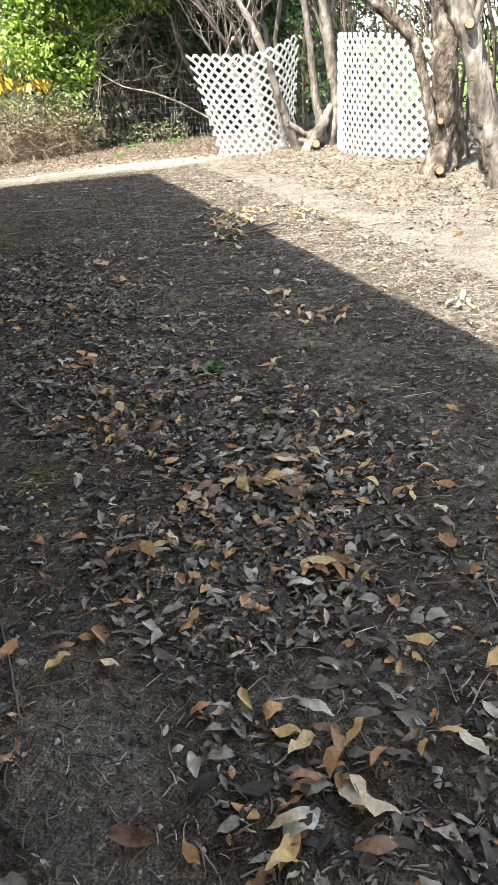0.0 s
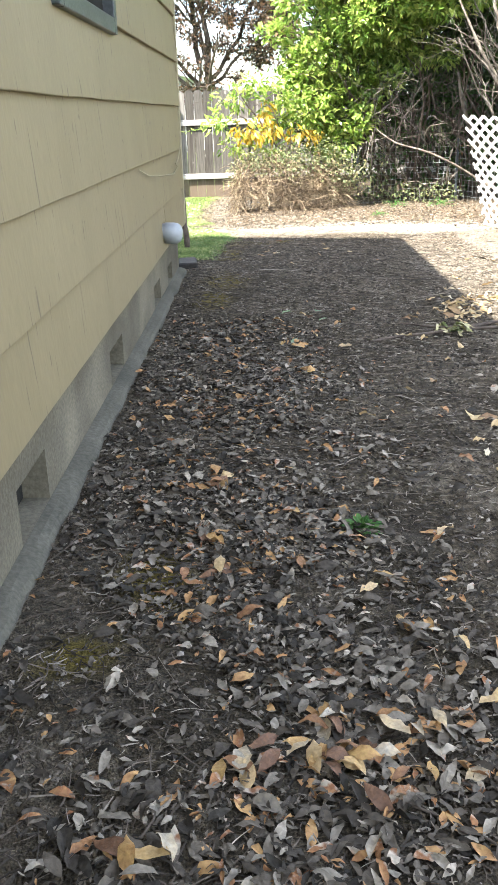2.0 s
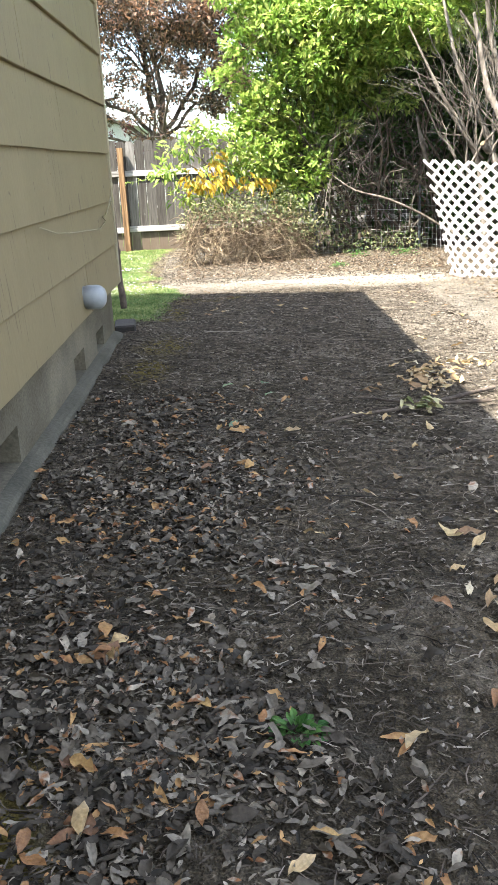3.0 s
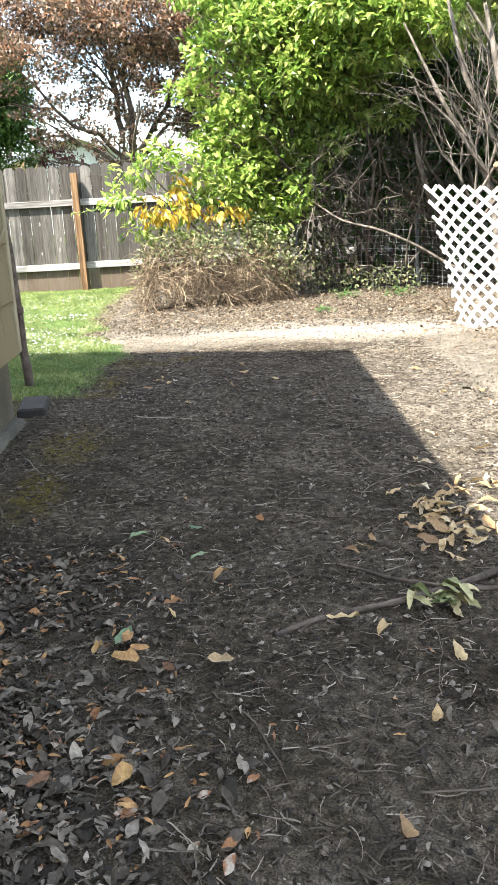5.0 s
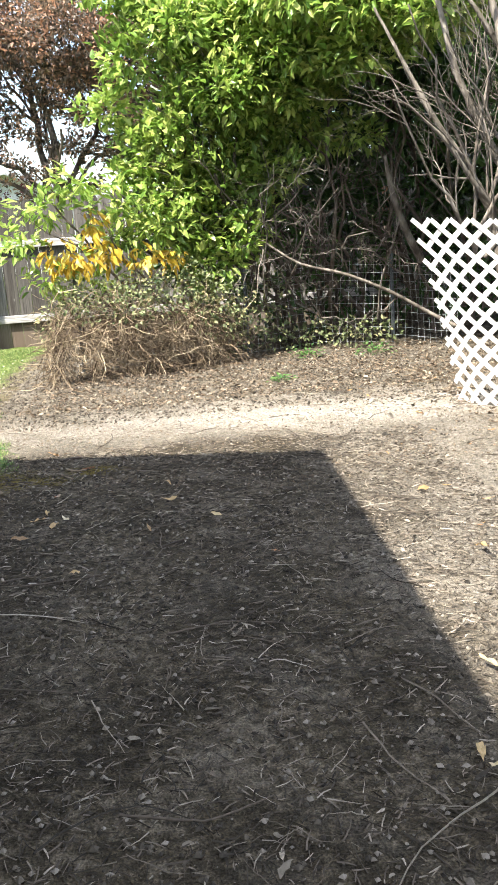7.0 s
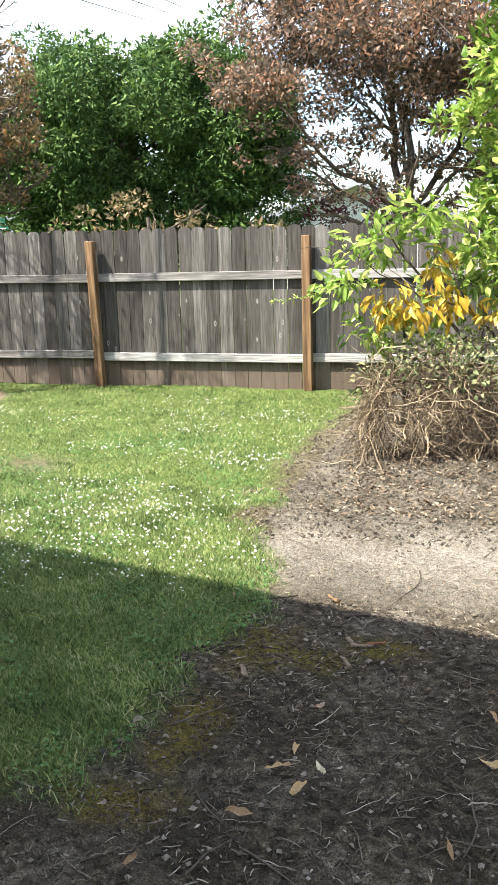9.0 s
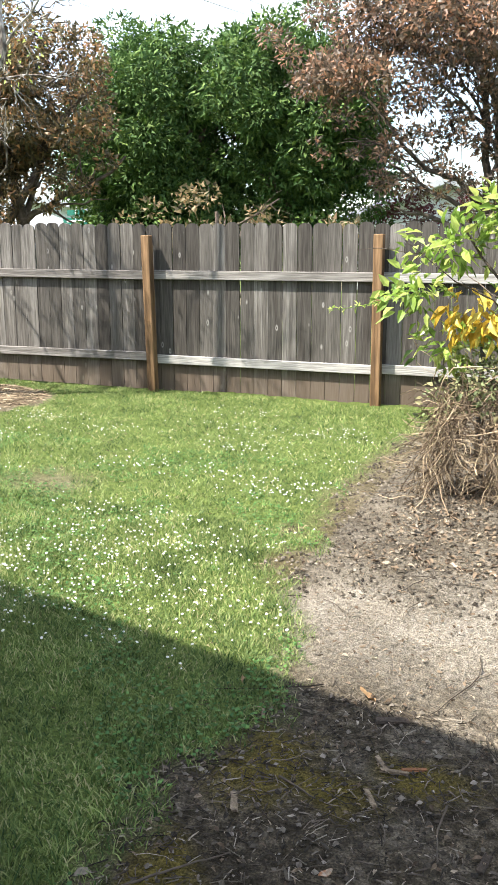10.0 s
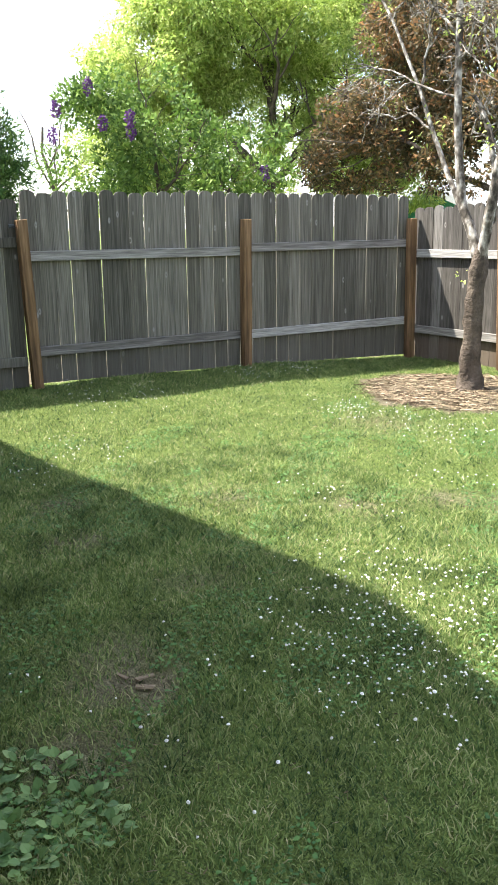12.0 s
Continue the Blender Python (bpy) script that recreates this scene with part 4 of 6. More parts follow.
def build_shrub_trunk(name, label, stems, mat, stubs=()):
    """Gnarled stems, each a part, and sawn stubs (x, y, z, way, radius) whose faces show pale wood."""
    t = thing(name, label, "shrub")
    for paths in stems:
        V, F = tubes(paths, 12, 0.17)
        part("trunk", np_mesh("trunk", V, F, True), mat, t)
    for x, y, z, way, rad in stubs:
        w = np.array(way, float) / np.linalg.norm(way)
        p = np.array([x, y, z])
        stub = part("stub", np_mesh("stub", *tubes([[(p - w * 0.16, rad * 1.15), (p - w * 0.05, rad * 0.95), (p, rad * 0.85)]], 10), True), mat, t)
        part("cut_face", np_mesh("cut_face", *tubes([[(p - w * 0.004, rad * 0.8), (p + w * 0.002, rad * 0.8), (p + w * 0.003, 0.001)]], 10)), cut_wood, stub, "pale sawn wood")
    return t


def build_trunks():
    r = np.random.default_rng(21)
    tw = lambda s, e, a, d=2, k=4: grow(s, e, a, r, d, k, 0.45, 0.06)
    stems = [[fine_path([(4.22, 9.25, -0.05, 0.075), (4.16, 9.22, 0.12, 0.062), (3.96, 9.12, 0.63, 0.055), (3.8, 9.05, 1.11, 0.05), (3.67, 9.1, 1.5, 0.038), (3.52, 9.25, 1.83, 0.03), (3.42, 9.5, 2.6, 0.018)])],
             [fine_path([(3.95, 9.75, 0, 0.05), (3.85, 10.0, 1.11, 0.034), (3.72, 10.0, 1.5, 0.03), (3.4, 10.0, 2.1, 0.022), (3.2, 10.1, 3.0, 0.012)])],
             [fine_path([(3.75, 9.8, 0, 0.045), (3.65, 10.0, 1.2, 0.028), (3.45, 10.0, 1.55, 0.024), (3.2, 10.0, 1.92, 0.018), (2.9, 10.2, 2.6, 0.008)])],
             [fine_path([(4.0, 9.8, 0, 0.06), (3.92, 10.0, 1.18, 0.045), (3.99, 10.0, 1.64, 0.038), (3.8, 10.0, 2.18, 0.032), (3.7, 10.0, 2.6, 0.024), (3.66, 10.0, 3.3, 0.012)])],
             [fine_path([(4.3, 10.0, 0, 0.05), (4.12, 10.0, 1.5, 0.034), (3.75, 10.0, 2.2, 0.022), (3.4, 10.0, 2.7, 0.01)])],
             *[tw((r.uniform(3.5, 4.2), 10.0, r.uniform(0.9, 1.4)), (r.uniform(2.6, 4.4), r.uniform(9.6, 10.3), r.uniform(1.9, 2.9)), r.uniform(0.008, 0.016), 2, 5) for _ in range(16)], tw((3.7, 10.0, 1.2), (2.9, 9.8, 2.0), 0.016), tw((4.0, 10.0, 1.3), (4.1, 9.8, 3.0), 0.022), tw((4.25, 9.9, 1.0), (4.45, 9.9, 2.9), 0.03)]
    t = build_shrub_trunk("bare_shrub", "bare grey multi-stemmed shrub rising behind white lattice", stems, bark_grey, [(3.62, 9.75, 1.36, (-0.6, -0.6, 0.5), 0.035), (3.72, 9.4, 0.35, (-0.5, -0.8, 0.1), 0.03)])
    leaf_crown("leaves", laurel_mat, t, [(3.3, 9.9, 3.2, 0.8, 0.9, 0.5), (4.1, 9.4, 3.4, 0.9, 1.2, 0.5), (4.6, 8.4, 3.4, 0.8, 1.0, 0.5)], 60, 0.13, 0.4, True, 8, "glossy green leaves", 0.6, 0.6, clump=14)
    stems = [[fine_path([(4.5, 8.95, -0.05, 0.1), (4.62, 9.0, 0.3, 0.075), (4.68, 9.0, 0.57, 0.07), (4.62, 9.0, 1.11, 0.07), (4.54, 9.0, 1.75, 0.06), (4.5, 9.1, 2.8, 0.04)])],
             [fine_path([(4.5, 8.95, 0.0, 0.07), (4.4, 9.0, 0.53, 0.045), (4.36, 9.0, 1.13, 0.04), (4.3, 9.1, 2.2, 0.03)])],
             [fine_path([(4.1, 8.7, -0.03, 0.06), (4.25, 8.8, 0.14, 0.075), (4.42, 8.9, 0.28, 0.07), (4.6, 9.0, 0.5, 0.05)])], [fine_path([(4.0, 8.95, 0.35, 0.03), (4.2, 8.95, 0.2, 0.045), (4.5, 8.95, 0.1, 0.06)])],
             tw((4.62, 9.0, 1.1), (4.2, 9.2, 2.6), 0.03), tw((4.6, 9.0, 0.8), (5.0, 9.3, 2.6), 0.03)]
    build_shrub_trunk("bare_shrub", "dark bare shrub with gnarled cut roots beside lattice", stems, bark_grey, [(4.2, 8.55, 0.12, (-0.25, -0.9, 0.2), 0.055)])
    leaf = thing("evergreen_shrub", "narrow green leafy shrub between the two lattice panels", "shrub")
    # these leaves share the shade-darkened laurel green
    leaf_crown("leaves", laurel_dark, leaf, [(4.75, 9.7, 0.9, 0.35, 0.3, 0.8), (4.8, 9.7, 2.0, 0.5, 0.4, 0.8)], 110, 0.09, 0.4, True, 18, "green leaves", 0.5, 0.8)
    branch_mesh("stem", bark_dark, leaf, tw((4.8, 9.75, 0), (4.75, 9.7, 2.6), 0.02), 5)
    stems = [[fine_path([(4.33, 5.8, -0.08, 0.2), (4.38, 5.85, 0.06, 0.15), (4.43, 5.85, 0.33, 0.115), (4.4, 5.85, 0.59, 0.12), (4.42, 5.85, 0.8, 0.105), (4.42, 5.85, 0.99, 0.12), (4.48, 5.85, 1.2, 0.125), (4.44, 5.85, 1.55, 0.1), (4.42, 5.9, 2.4, 0.08), (4.4, 6.0, 3.4, 0.05)])],
             [fine_path([(4.36, 5.78, 0.2, 0.06), (4.25, 5.75, 0.5, 0.05), (4.19, 5.78, 0.86, 0.045), (4.1, 5.8, 1.2, 0.05), (3.87, 5.85, 1.42, 0.05), (3.66, 5.9, 1.6, 0.045), (3.35, 6.1, 1.85, 0.03)])],
             [fine_path([(4.5, 5.9, 0.0, 0.08), (4.62, 5.9, 0.25, 0.06), (4.55, 5.9, 0.6, 0.05), (4.5, 5.85, 0.9, 0.05)])], [fine_path([(4.2, 5.65, -0.03, 0.06), (4.3, 5.7, 0.12, 0.07), (4.36, 5.75, 0.3, 0.06)])],
             tw((4.48, 5.85, 1.2), (4.2, 6.0, 2.6), 0.045), tw((4.45, 5.85, 1.0), (4.9, 6.0, 2.6), 0.05)]
    build_shrub_trunk("old_shrub_trunk", "thick gnarled grey-brown shrub trunk with sawn stubs", stems, bark_trunk,
                      [(4.3, 5.68, 0.5, (-0.45, -0.85, 0.15), 0.034), (4.62, 5.5, 0.16, (-0.1, -0.35, 0.9), 0.035), (4.2, 5.5, 0.1, (-0.4, -0.85, 0.1), 0.045)])
    stems = [[fine_path([(4.42, 4.75, -0.08, 0.15), (4.37, 4.75, 0.04, 0.12), (4.24, 4.75, 0.38, 0.095), (4.14, 4.75, 0.74, 0.085), (4.08, 4.78, 1.09, 0.075), (3.99, 4.8, 1.35, 0.085), (3.89, 4.85, 1.55, 0.07), (3.75, 5.0, 2.4, 0.05)])],
             [fine_path([(4.6, 5.05, -0.05, 0.06), (4.5, 5.0, 0.21, 0.045), (4.38, 5.0, 0.73, 0.042), (4.26, 5.0, 1.17, 0.04), (4.16, 5.0, 1.5, 0.036), (4.1, 5.1, 2.5, 0.025)])],
             [fine_path([(4.75, 5.1, -0.03, 0.05), (4.72, 5.1, 0.5, 0.03), (4.85, 5.1, 1.2, 0.025), (4.75, 5.2, 2.4, 0.02)])], tw((4.05, 4.8, 1.1), (4.5, 5.0, 2.4), 0.03), tw((4.8, 5.3, 0), (4.7, 5.2, 2.5), 0.02)]
    build_shrub_trunk("old_shrub_trunk", "leaning pale grey shrub trunk at the path edge", stems, bark_grey, [(3.98, 4.66, 1.28, (-0.5, -0.8, 0.1), 0.045)])


def build_heap():
    t = thing("dead_vine_heap", "heap of dead tangled brown vines hanging over the wire fence", "plant heap")
    r = np.random.default_rng(31)
    paths = []
    for k in range(3600):
        u = r.random() ** 1.2
        cx, cy = 0.42 + 1.5 * u, 11.75 + 0.45 * u
        top = 0.74 - 0.3 * u ** 1.3 + 0.07 * math.sin(cx * 9) + 0.04 * math.sin(cx * 23)
        z = top * r.random() ** 0.8
        out = -(0.34 - 0.2 * u) * math.sqrt(max(0.0, 1 - (z / top) ** 2)) - 0.05
        p = np.array([cx - (0.2 * (1 - z) if u < 0.12 else 0), cy + out * r.uniform(0.1, 1.15) + 0.05 * math.sin(cx * 13 + z * 9), z])
        d = rand_dir(1, r)[0] * np.array([1.1, 0.5, 1.0]) + np.array([0, -0.2, -0.2])
        long = r.random() < 0.07
        path, L, rad = [], r.uniform(0.08, 0.13) if long else r.uniform(0.03, 0.08), r.uniform(0.0022, 0.004) if long else r.uniform(0.0012, 0.0028)
        for q in range(6 if long else 5):
            path.append((p.copy(), rad))
            d = d / np.linalg.norm(d) + rand_dir(1, r)[0] * 0.6 + np.array([0, 0, -0.1])
            p = p + d / np.linalg.norm(d) * L
            p[2] = max(p[2], 0.006)
        paths.append(path)
    V, F = tubes(paths, 3)
    shaped(part("vines", np_mesh("vines", V, F), straw_mat, t))
    vine = foliage("dusty vine leaves", (0.07, 0.09, 0.04), (0.17, 0.21, 0.09), (0.32, 0.29, 0.15), 0.7, 0.2)
    leaf_crown("vine_leaves", vine, t, [(0.85, 11.75, 0.74, 0.5, 0.25, 0.14), (1.4, 11.95, 0.78, 0.5, 0.25, 0.2), (0.5, 11.7, 0.68, 0.22, 0.22, 0.22), (1.0, 11.62, 0.62, 0.5, 0.2, 0.16), (1.7, 11.95, 0.55, 0.4, 0.2, 0.3), (0.3, 11.7, 0.5, 0.12, 0.2, 0.22), (1.9, 12.1, 0.35, 0.3, 0.15, 0.3)], 430, 0.04, 0.62, True, 9, "small dusty green leaves", 0.5, 0.8)
    leaf_crown("vine_leaves", vine, t, [(2.2, 12.5, 0.45, 0.35, 0.1, 0.42), (2.6, 12.55, 0.15, 0.5, 0.1, 0.15), (3.2, 12.35, 0.15, 0.4, 0.15, 0.15)], 420, 0.045, 0.62, True, 29, "green vine leaves in the wire", 0.5, 0.8)


def build_yellow_sapling():
    t = thing("yellowing_sapling", "thin laurel sapling with yellow and pale green leaves", "sapling")
    r = np.random.default_rng(41)
    paths = grow((1.35, 12.1, 0.3), (0.35, 11.9, 1.62), 0.018, r, 1, 5, 0.5, 0.05) + grow((1.5, 12.1, 0.4), (0.75, 11.8, 1.5), 0.013, r, 1, 4, 0.5, 0.06)
    branches("stem", bark_dark, t, [paths[:1]] + [[q] for q in paths[1:]], 5)
    yellow = [(0.4, 11.8, 1.1, 0.14, 0.15, 0.16), (0.58, 11.8, 1.04, 0.2, 0.18, 0.14), (0.85, 11.85, 1.08, 0.16, 0.15, 0.14), (0.72, 11.85, 1.32, 0.12, 0.12, 0.18), (1.2, 11.9, 1.02, 0.2, 0.15, 0.11), (1.45, 12.0, 1.0, 0.12, 0.12, 0.1)]
    leaf_crown("yellow_leaves", yellow_mat, t, yellow, 170, 0.105, 0.4, True, 10, "yellow hanging leaves", 0.5, 0.9, 1.4)
    green = [(0.3, 11.85, 1.5, 0.35, 0.25, 0.16), (0.12, 11.8, 1.2, 0.22, 0.2, 0.2), (0.65, 11.85, 1.68, 0.3, 0.22, 0.16), (0.32, 11.8, 0.88, 0.22, 0.2, 0.16), (1.0, 12.0, 1.45, 0.35, 0.25, 0.25), (0.95, 12.0, 1.2, 0.4, 0.2, 0.2), (1.35, 12.1, 1.3, 0.35, 0.25, 0.3), (0.75, 12.0, 0.85, 0.4, 0.2, 0.12)]
    leaf_crown("green_leaves", laurel_mat, t, green, 190, 0.1, 0.42, True, 12, "pale green leaves", 0.7, 0.95, 0.1)


def build_green_shoot():
    t = thing("climbing_shoot", "thin green leafy shoot reaching across the fence post", "vine")
    r = np.random.default_rng(43)
    path = fine_path([(0.35, 11.9, 1.24, 0.004), (0.1, 11.9, 1.17, 0.0035), (-0.04, 11.88, 1.165, 0.003), (-0.25, 11.87, 1.11, 0.0025), (-0.45, 11.86, 1.075, 0.0015)], 0.04)
    part("stem", np_mesh("stem", *tubes([path, [(p + np.array([0.05, 0, -0.02 - 0.1 * k / 5]), 0.002) for k, (p, _) in enumerate(path[4:10])]], 4), True), lilac_leaf_mat, t)
    P = np.array([p for p, _ in path])[r.integers(2, len(path), 90)] + rand_dir(90, r) * 0.012
    V, F = leaf_arrays(P, rand_dir(90, r) + np.array([-0.4, 0, 0.2]), np.tile([0, 0, 1.0], (90, 1)), r.uniform(0.02, 0.05, 90), 0.015, 0.2, 0.2)
    part("leaves", np_mesh("leaves", V, F), locust_mat, t, "small bright green leaves")


def build_lawn_tree():
    t = thing("lawn_tree", "slender forked almost bare tree with pale bark on the lawn", "tree")
    r = np.random.default_rng(51)
    x, y = -4.8, 13.2
    P = lambda q: [(np.array([x + a, y + b, c]), d) for a, b, c, d in q]
    F_ = lambda q: fine_path([(x + a, y + b_, c, d) for a, b_, c, d in q], 0.08)
    V, F = tubes([F_([(0, 0, -0.08, 0.16), (0, 0, 0.06, 0.11), (-0.01, 0, 0.3, 0.088), (0.0, 0, 0.62, 0.08), (0.02, 0, 1.0, 0.076), (0.06, 0, 1.2, 0.072), (0.06, 0, 1.3, 0.06), (0.06, 0, 1.34, 0.03)])], 14, 0.11)
    part("trunk", np_mesh("trunk", V, F, True), bark_dark, t, "rough dark lower trunk")
    limbs = [[F_([(0.04, 0, 1.12, 0.06), (-0.05, 0, 1.4, 0.058), (-0.2, 0, 1.66, 0.05), (-0.28, 0, 2.2, 0.047), (-0.31, 0, 2.66, 0.043), (-0.33, 0, 3.71, 0.035), (-0.3, 0.1, 5.0, 0.02)])],
             [F_([(0.05, 0, 1.12, 0.062), (0.14, 0, 1.6, 0.06), (0.21, 0, 1.98, 0.05), (0.37, 0, 2.6, 0.045), (0.65, 0, 2.9, 0.042), (0.86, 0, 3.13, 0.04), (0.8, 0, 3.5, 0.035), (0.95, 0.1, 4.8, 0.02)])],
             [F_([(-0.15, 0, 1.55, 0.035), (-0.4, 0, 1.95, 0.028), (-0.62, 0, 2.35, 0.024), (-0.79, 0, 2.7, 0.02), (-1.23, 0, 3.43, 0.014), (-1.7, 0, 4.0, 0.008)])],
             [F_([(0.12, 0.05, 1.5, 0.04), (0.1, 0.1, 1.9, 0.035), (-0.05, 0.1, 2.4, 0.028), (-0.2, 0.1, 2.6, 0.02)])]]
    for s, e in (((-0.31, 0, 2.6), (-1.3, -0.3, 3.0)), ((0.37, 0, 2.6), (0.1, 0.2, 3.2)), ((0.65, 0, 2.95), (1.4, 0.1, 2.9)), ((0.8, 0, 3.2), (-0.1, 0, 3.4)), ((-0.31, 0, 2.9), (0.3, 0, 3.7)), ((-0.33, 0, 3.1), (-1.1, 0, 3.9)),
                 ((0.2, 0, 1.9), (-0.1, 0.1, 2.5)), ((0.86, 0, 3.2), (1.7, 0, 3.8)), ((-0.62, 0, 2.35), (-1.5, 0, 2.6)), ((-0.8, 0, 2.7), (-0.6, 0, 3.7))):
        limbs.append(grow(np.array([x, y, 0]) + s, np.array([x, y, 0]) + e, 0.014, r, 2, 6, 0.6, 0.1))
    for k in range(16):
        z = r.uniform(1.9, 3.6)
        s = (x + r.uniform(-0.4, 0.6), y, z)
        limbs.append(grow(s, (s[0] + r.uniform(-0.9, 0.9), y + r.uniform(-0.5, 0.5), z + r.uniform(0.3, 1.1)), 0.007, r, 2, 5, 0.7, 0.1))
    for paths in limbs:
        V, F = tubes([[(p, d * 0.78 + 0.002) for p, d in q] for q in paths], 8, 0.06)
        part("limb", np_mesh("limb", V, F, True), bark_birch, t, "pale peeling limb")
    leaf_crown("leaves", locust_mat, t, [(x - 0.05, y - 0.1, 1.02, 0.12, 0.1, 0.08), (x + 0.15, y, 2.25, 0.25, 0.2, 0.15), (x - 0.7, y, 2.35, 0.3, 0.2, 0.2), (x + 0.4, y, 3.2, 0.9, 0.5, 0.4)], 60, 0.045, 0.5, True, 14, "sparse small green leaves", 0.5, 0.8)
    leaf_crown("dry_leaves", plum_mat, t, [(x + 0.1, y, 1.85, 0.2, 0.15, 0.3), (x - 0.3, y, 3.0, 0.4, 0.3, 0.5)], 60, 0.045, 0.5, True, 15, "small dark leaves", 0.5, 0.8)


def far_tree(name, label, mat, blobs, trunk, density, size, seed, clump=14, wide=0.55, hang=0.0, bark=None, shell=0.5, crown_label=""):
    t = thing(name, label, "tree")
    r = np.random.default_rng(seed)
    paths = []
    for s, e, rad in trunk:
        paths += grow(s, e, rad, r, 2, 5, 0.6, 0.07)
    branch_mesh("trunk", bark or bark_dark, t, paths, 6)
    leaf_crown("crown", mat, t, blobs, density, size, wide, False, seed + 1, crown_label, 0.4, shell, hang, clump)
    return t


def build_far_trees():
    far_tree("plum_tree", "copper-leaved plum tree behind the back fence", plum_mat, [(-2.2, 20, 4.0, 1.5, 1.2, 0.5), (-2.6, 20, 3.5, 0.8, 0.8, 0.3), (-0.6, 20, 4.5, 1.6, 1.5, 0.8), (1.2, 20, 4.2, 1.5, 1.4, 0.9), (3.0, 20.5, 4.5, 1.6, 1.5, 1.2), (-1.4, 20.3, 5.3, 1.8, 1.5, 0.7), (4.5, 21, 5, 1.6, 1.6, 1.2), (0.9, 20, 2.9, 0.9, 0.9, 0.5), (-3.0, 20, 3.0, 0.6, 0.5, 0.25), (-2.2, 20, 2.8, 0.5, 0.5, 0.25), (-1.8, 20, 2.6, 0.9, 0.5, 0.45), (-0.9, 20, 2.1, 0.8, 0.5, 0.4), (0.2, 20.2, 2.5, 0.9, 0.5, 0.5), (-1.5, 20, 3.2, 0.8, 0.6, 0.35), (-0.3, 19.8, 3.6, 0.7, 0.6, 0.4), (0.2, 20, 3.05, 0.6, 0.5, 0.4), (-1.1, 20, 2.75, 0.6, 0.4, 0.25), (0.7, 20, 3.5, 0.7, 0.5, 0.4), (-0.7, 19.8, 3.2, 0.9, 0.6, 0.4), (0.6, 20, 1.9, 0.7, 0.5, 0.3), (1.9, 20, 2.2, 0.9, 0.6, 0.5), (2.2, 20, 5.6, 2, 1.5, 0.7), (0.4, 20.2, 3.6, 1.3, 1.0, 0.7), (1.3, 20.2, 2.9, 0.9, 0.8, 0.6), (-3.2, 19.8, 4.4, 1.0, 0.8, 0.7), (-2.0, 20.1, 2.6, 0.7, 0.5, 0.3), (-1.2, 20.1, 3.0, 0.8, 0.5, 0.35), (-0.2, 20.1, 2.5, 0.8, 0.5, 0.35), (0.3, 20.1, 3.1, 0.7, 0.5, 0.35), (-1.5, 20.1, 3.4, 0.8, 0.5, 0.3), (-0.6, 20.1, 2.05, 0.8, 0.5, 0.3)],
             [((-0.6, 20.3, 0), (-0.8, 20.2, 3.9), 0.12), ((-0.65, 20.3, 1.9), (-2.8, 20, 3.9), 0.05), ((-0.65, 20.3, 1.9), (1.6, 20.4, 4.6), 0.06), ((-0.7, 20.3, 2.4), (-1.2, 20.2, 4.9), 0.07), ((-0.65, 20.3, 1.8), (0.9, 20.1, 2.9), 0.05), ((-0.7, 20.3, 1.7), (-2.2, 20.1, 2.7), 0.05)], 210, 0.082, 61, 26, shell=0.75)
    far_tree("cypress_tree", "broad dense dark green cypress behind the back fence", cypress_mat, [(-8.3, 23, 3.5, 1.15, 1.6, 2.1), (-7.3, 22.6, 3.9, 1.0, 1.4, 1.8), (-4.6, 23, 3.9, 1.15, 1.6, 1.8), (-5.3, 22.7, 4.2, 0.9, 1.3, 1.4), (-4.1, 23.3, 2.7, 1.0, 1.4, 2.2), (-8.9, 23.4, 2.4, 0.9, 1.3, 1.9), (-7.4, 22.8, 2.0, 1.5, 1.3, 1.5), (-6.4, 23.9, 3.1, 1.6, 0.8, 2.3), (-6.3, 23.6, 4.6, 1.3, 0.9, 0.95), (-6.1, 23.3, 2.2, 1.5, 0.9, 1.0)],
             [((-7, 23, 0), (-7, 23, 3.8), 0.22), ((-5, 23, 0), (-5, 23, 3.8), 0.2)], 150, 0.115, 71, 34, 0.45, 0.2, shell=0.35)
    far_tree("copper_shrub", "low copper and tan leaved tree over the back fence", tan_shrub_mat, [(-4.2, 17.2, 1.85, 0.7, 0.5, 0.5), (-3.2, 17.2, 1.75, 0.6, 0.5, 0.4), (-5.0, 17.2, 1.6, 0.6, 0.5, 0.35), (-2.3, 17.2, 1.65, 0.6, 0.5, 0.35), (-3.7, 17.3, 1.6, 1.2, 0.4, 0.35)],
             [((-3.7, 17.3, 0), (-3.8, 17.3, 1.9), 0.07)], 130, 0.075, 75, 24, 0.6)
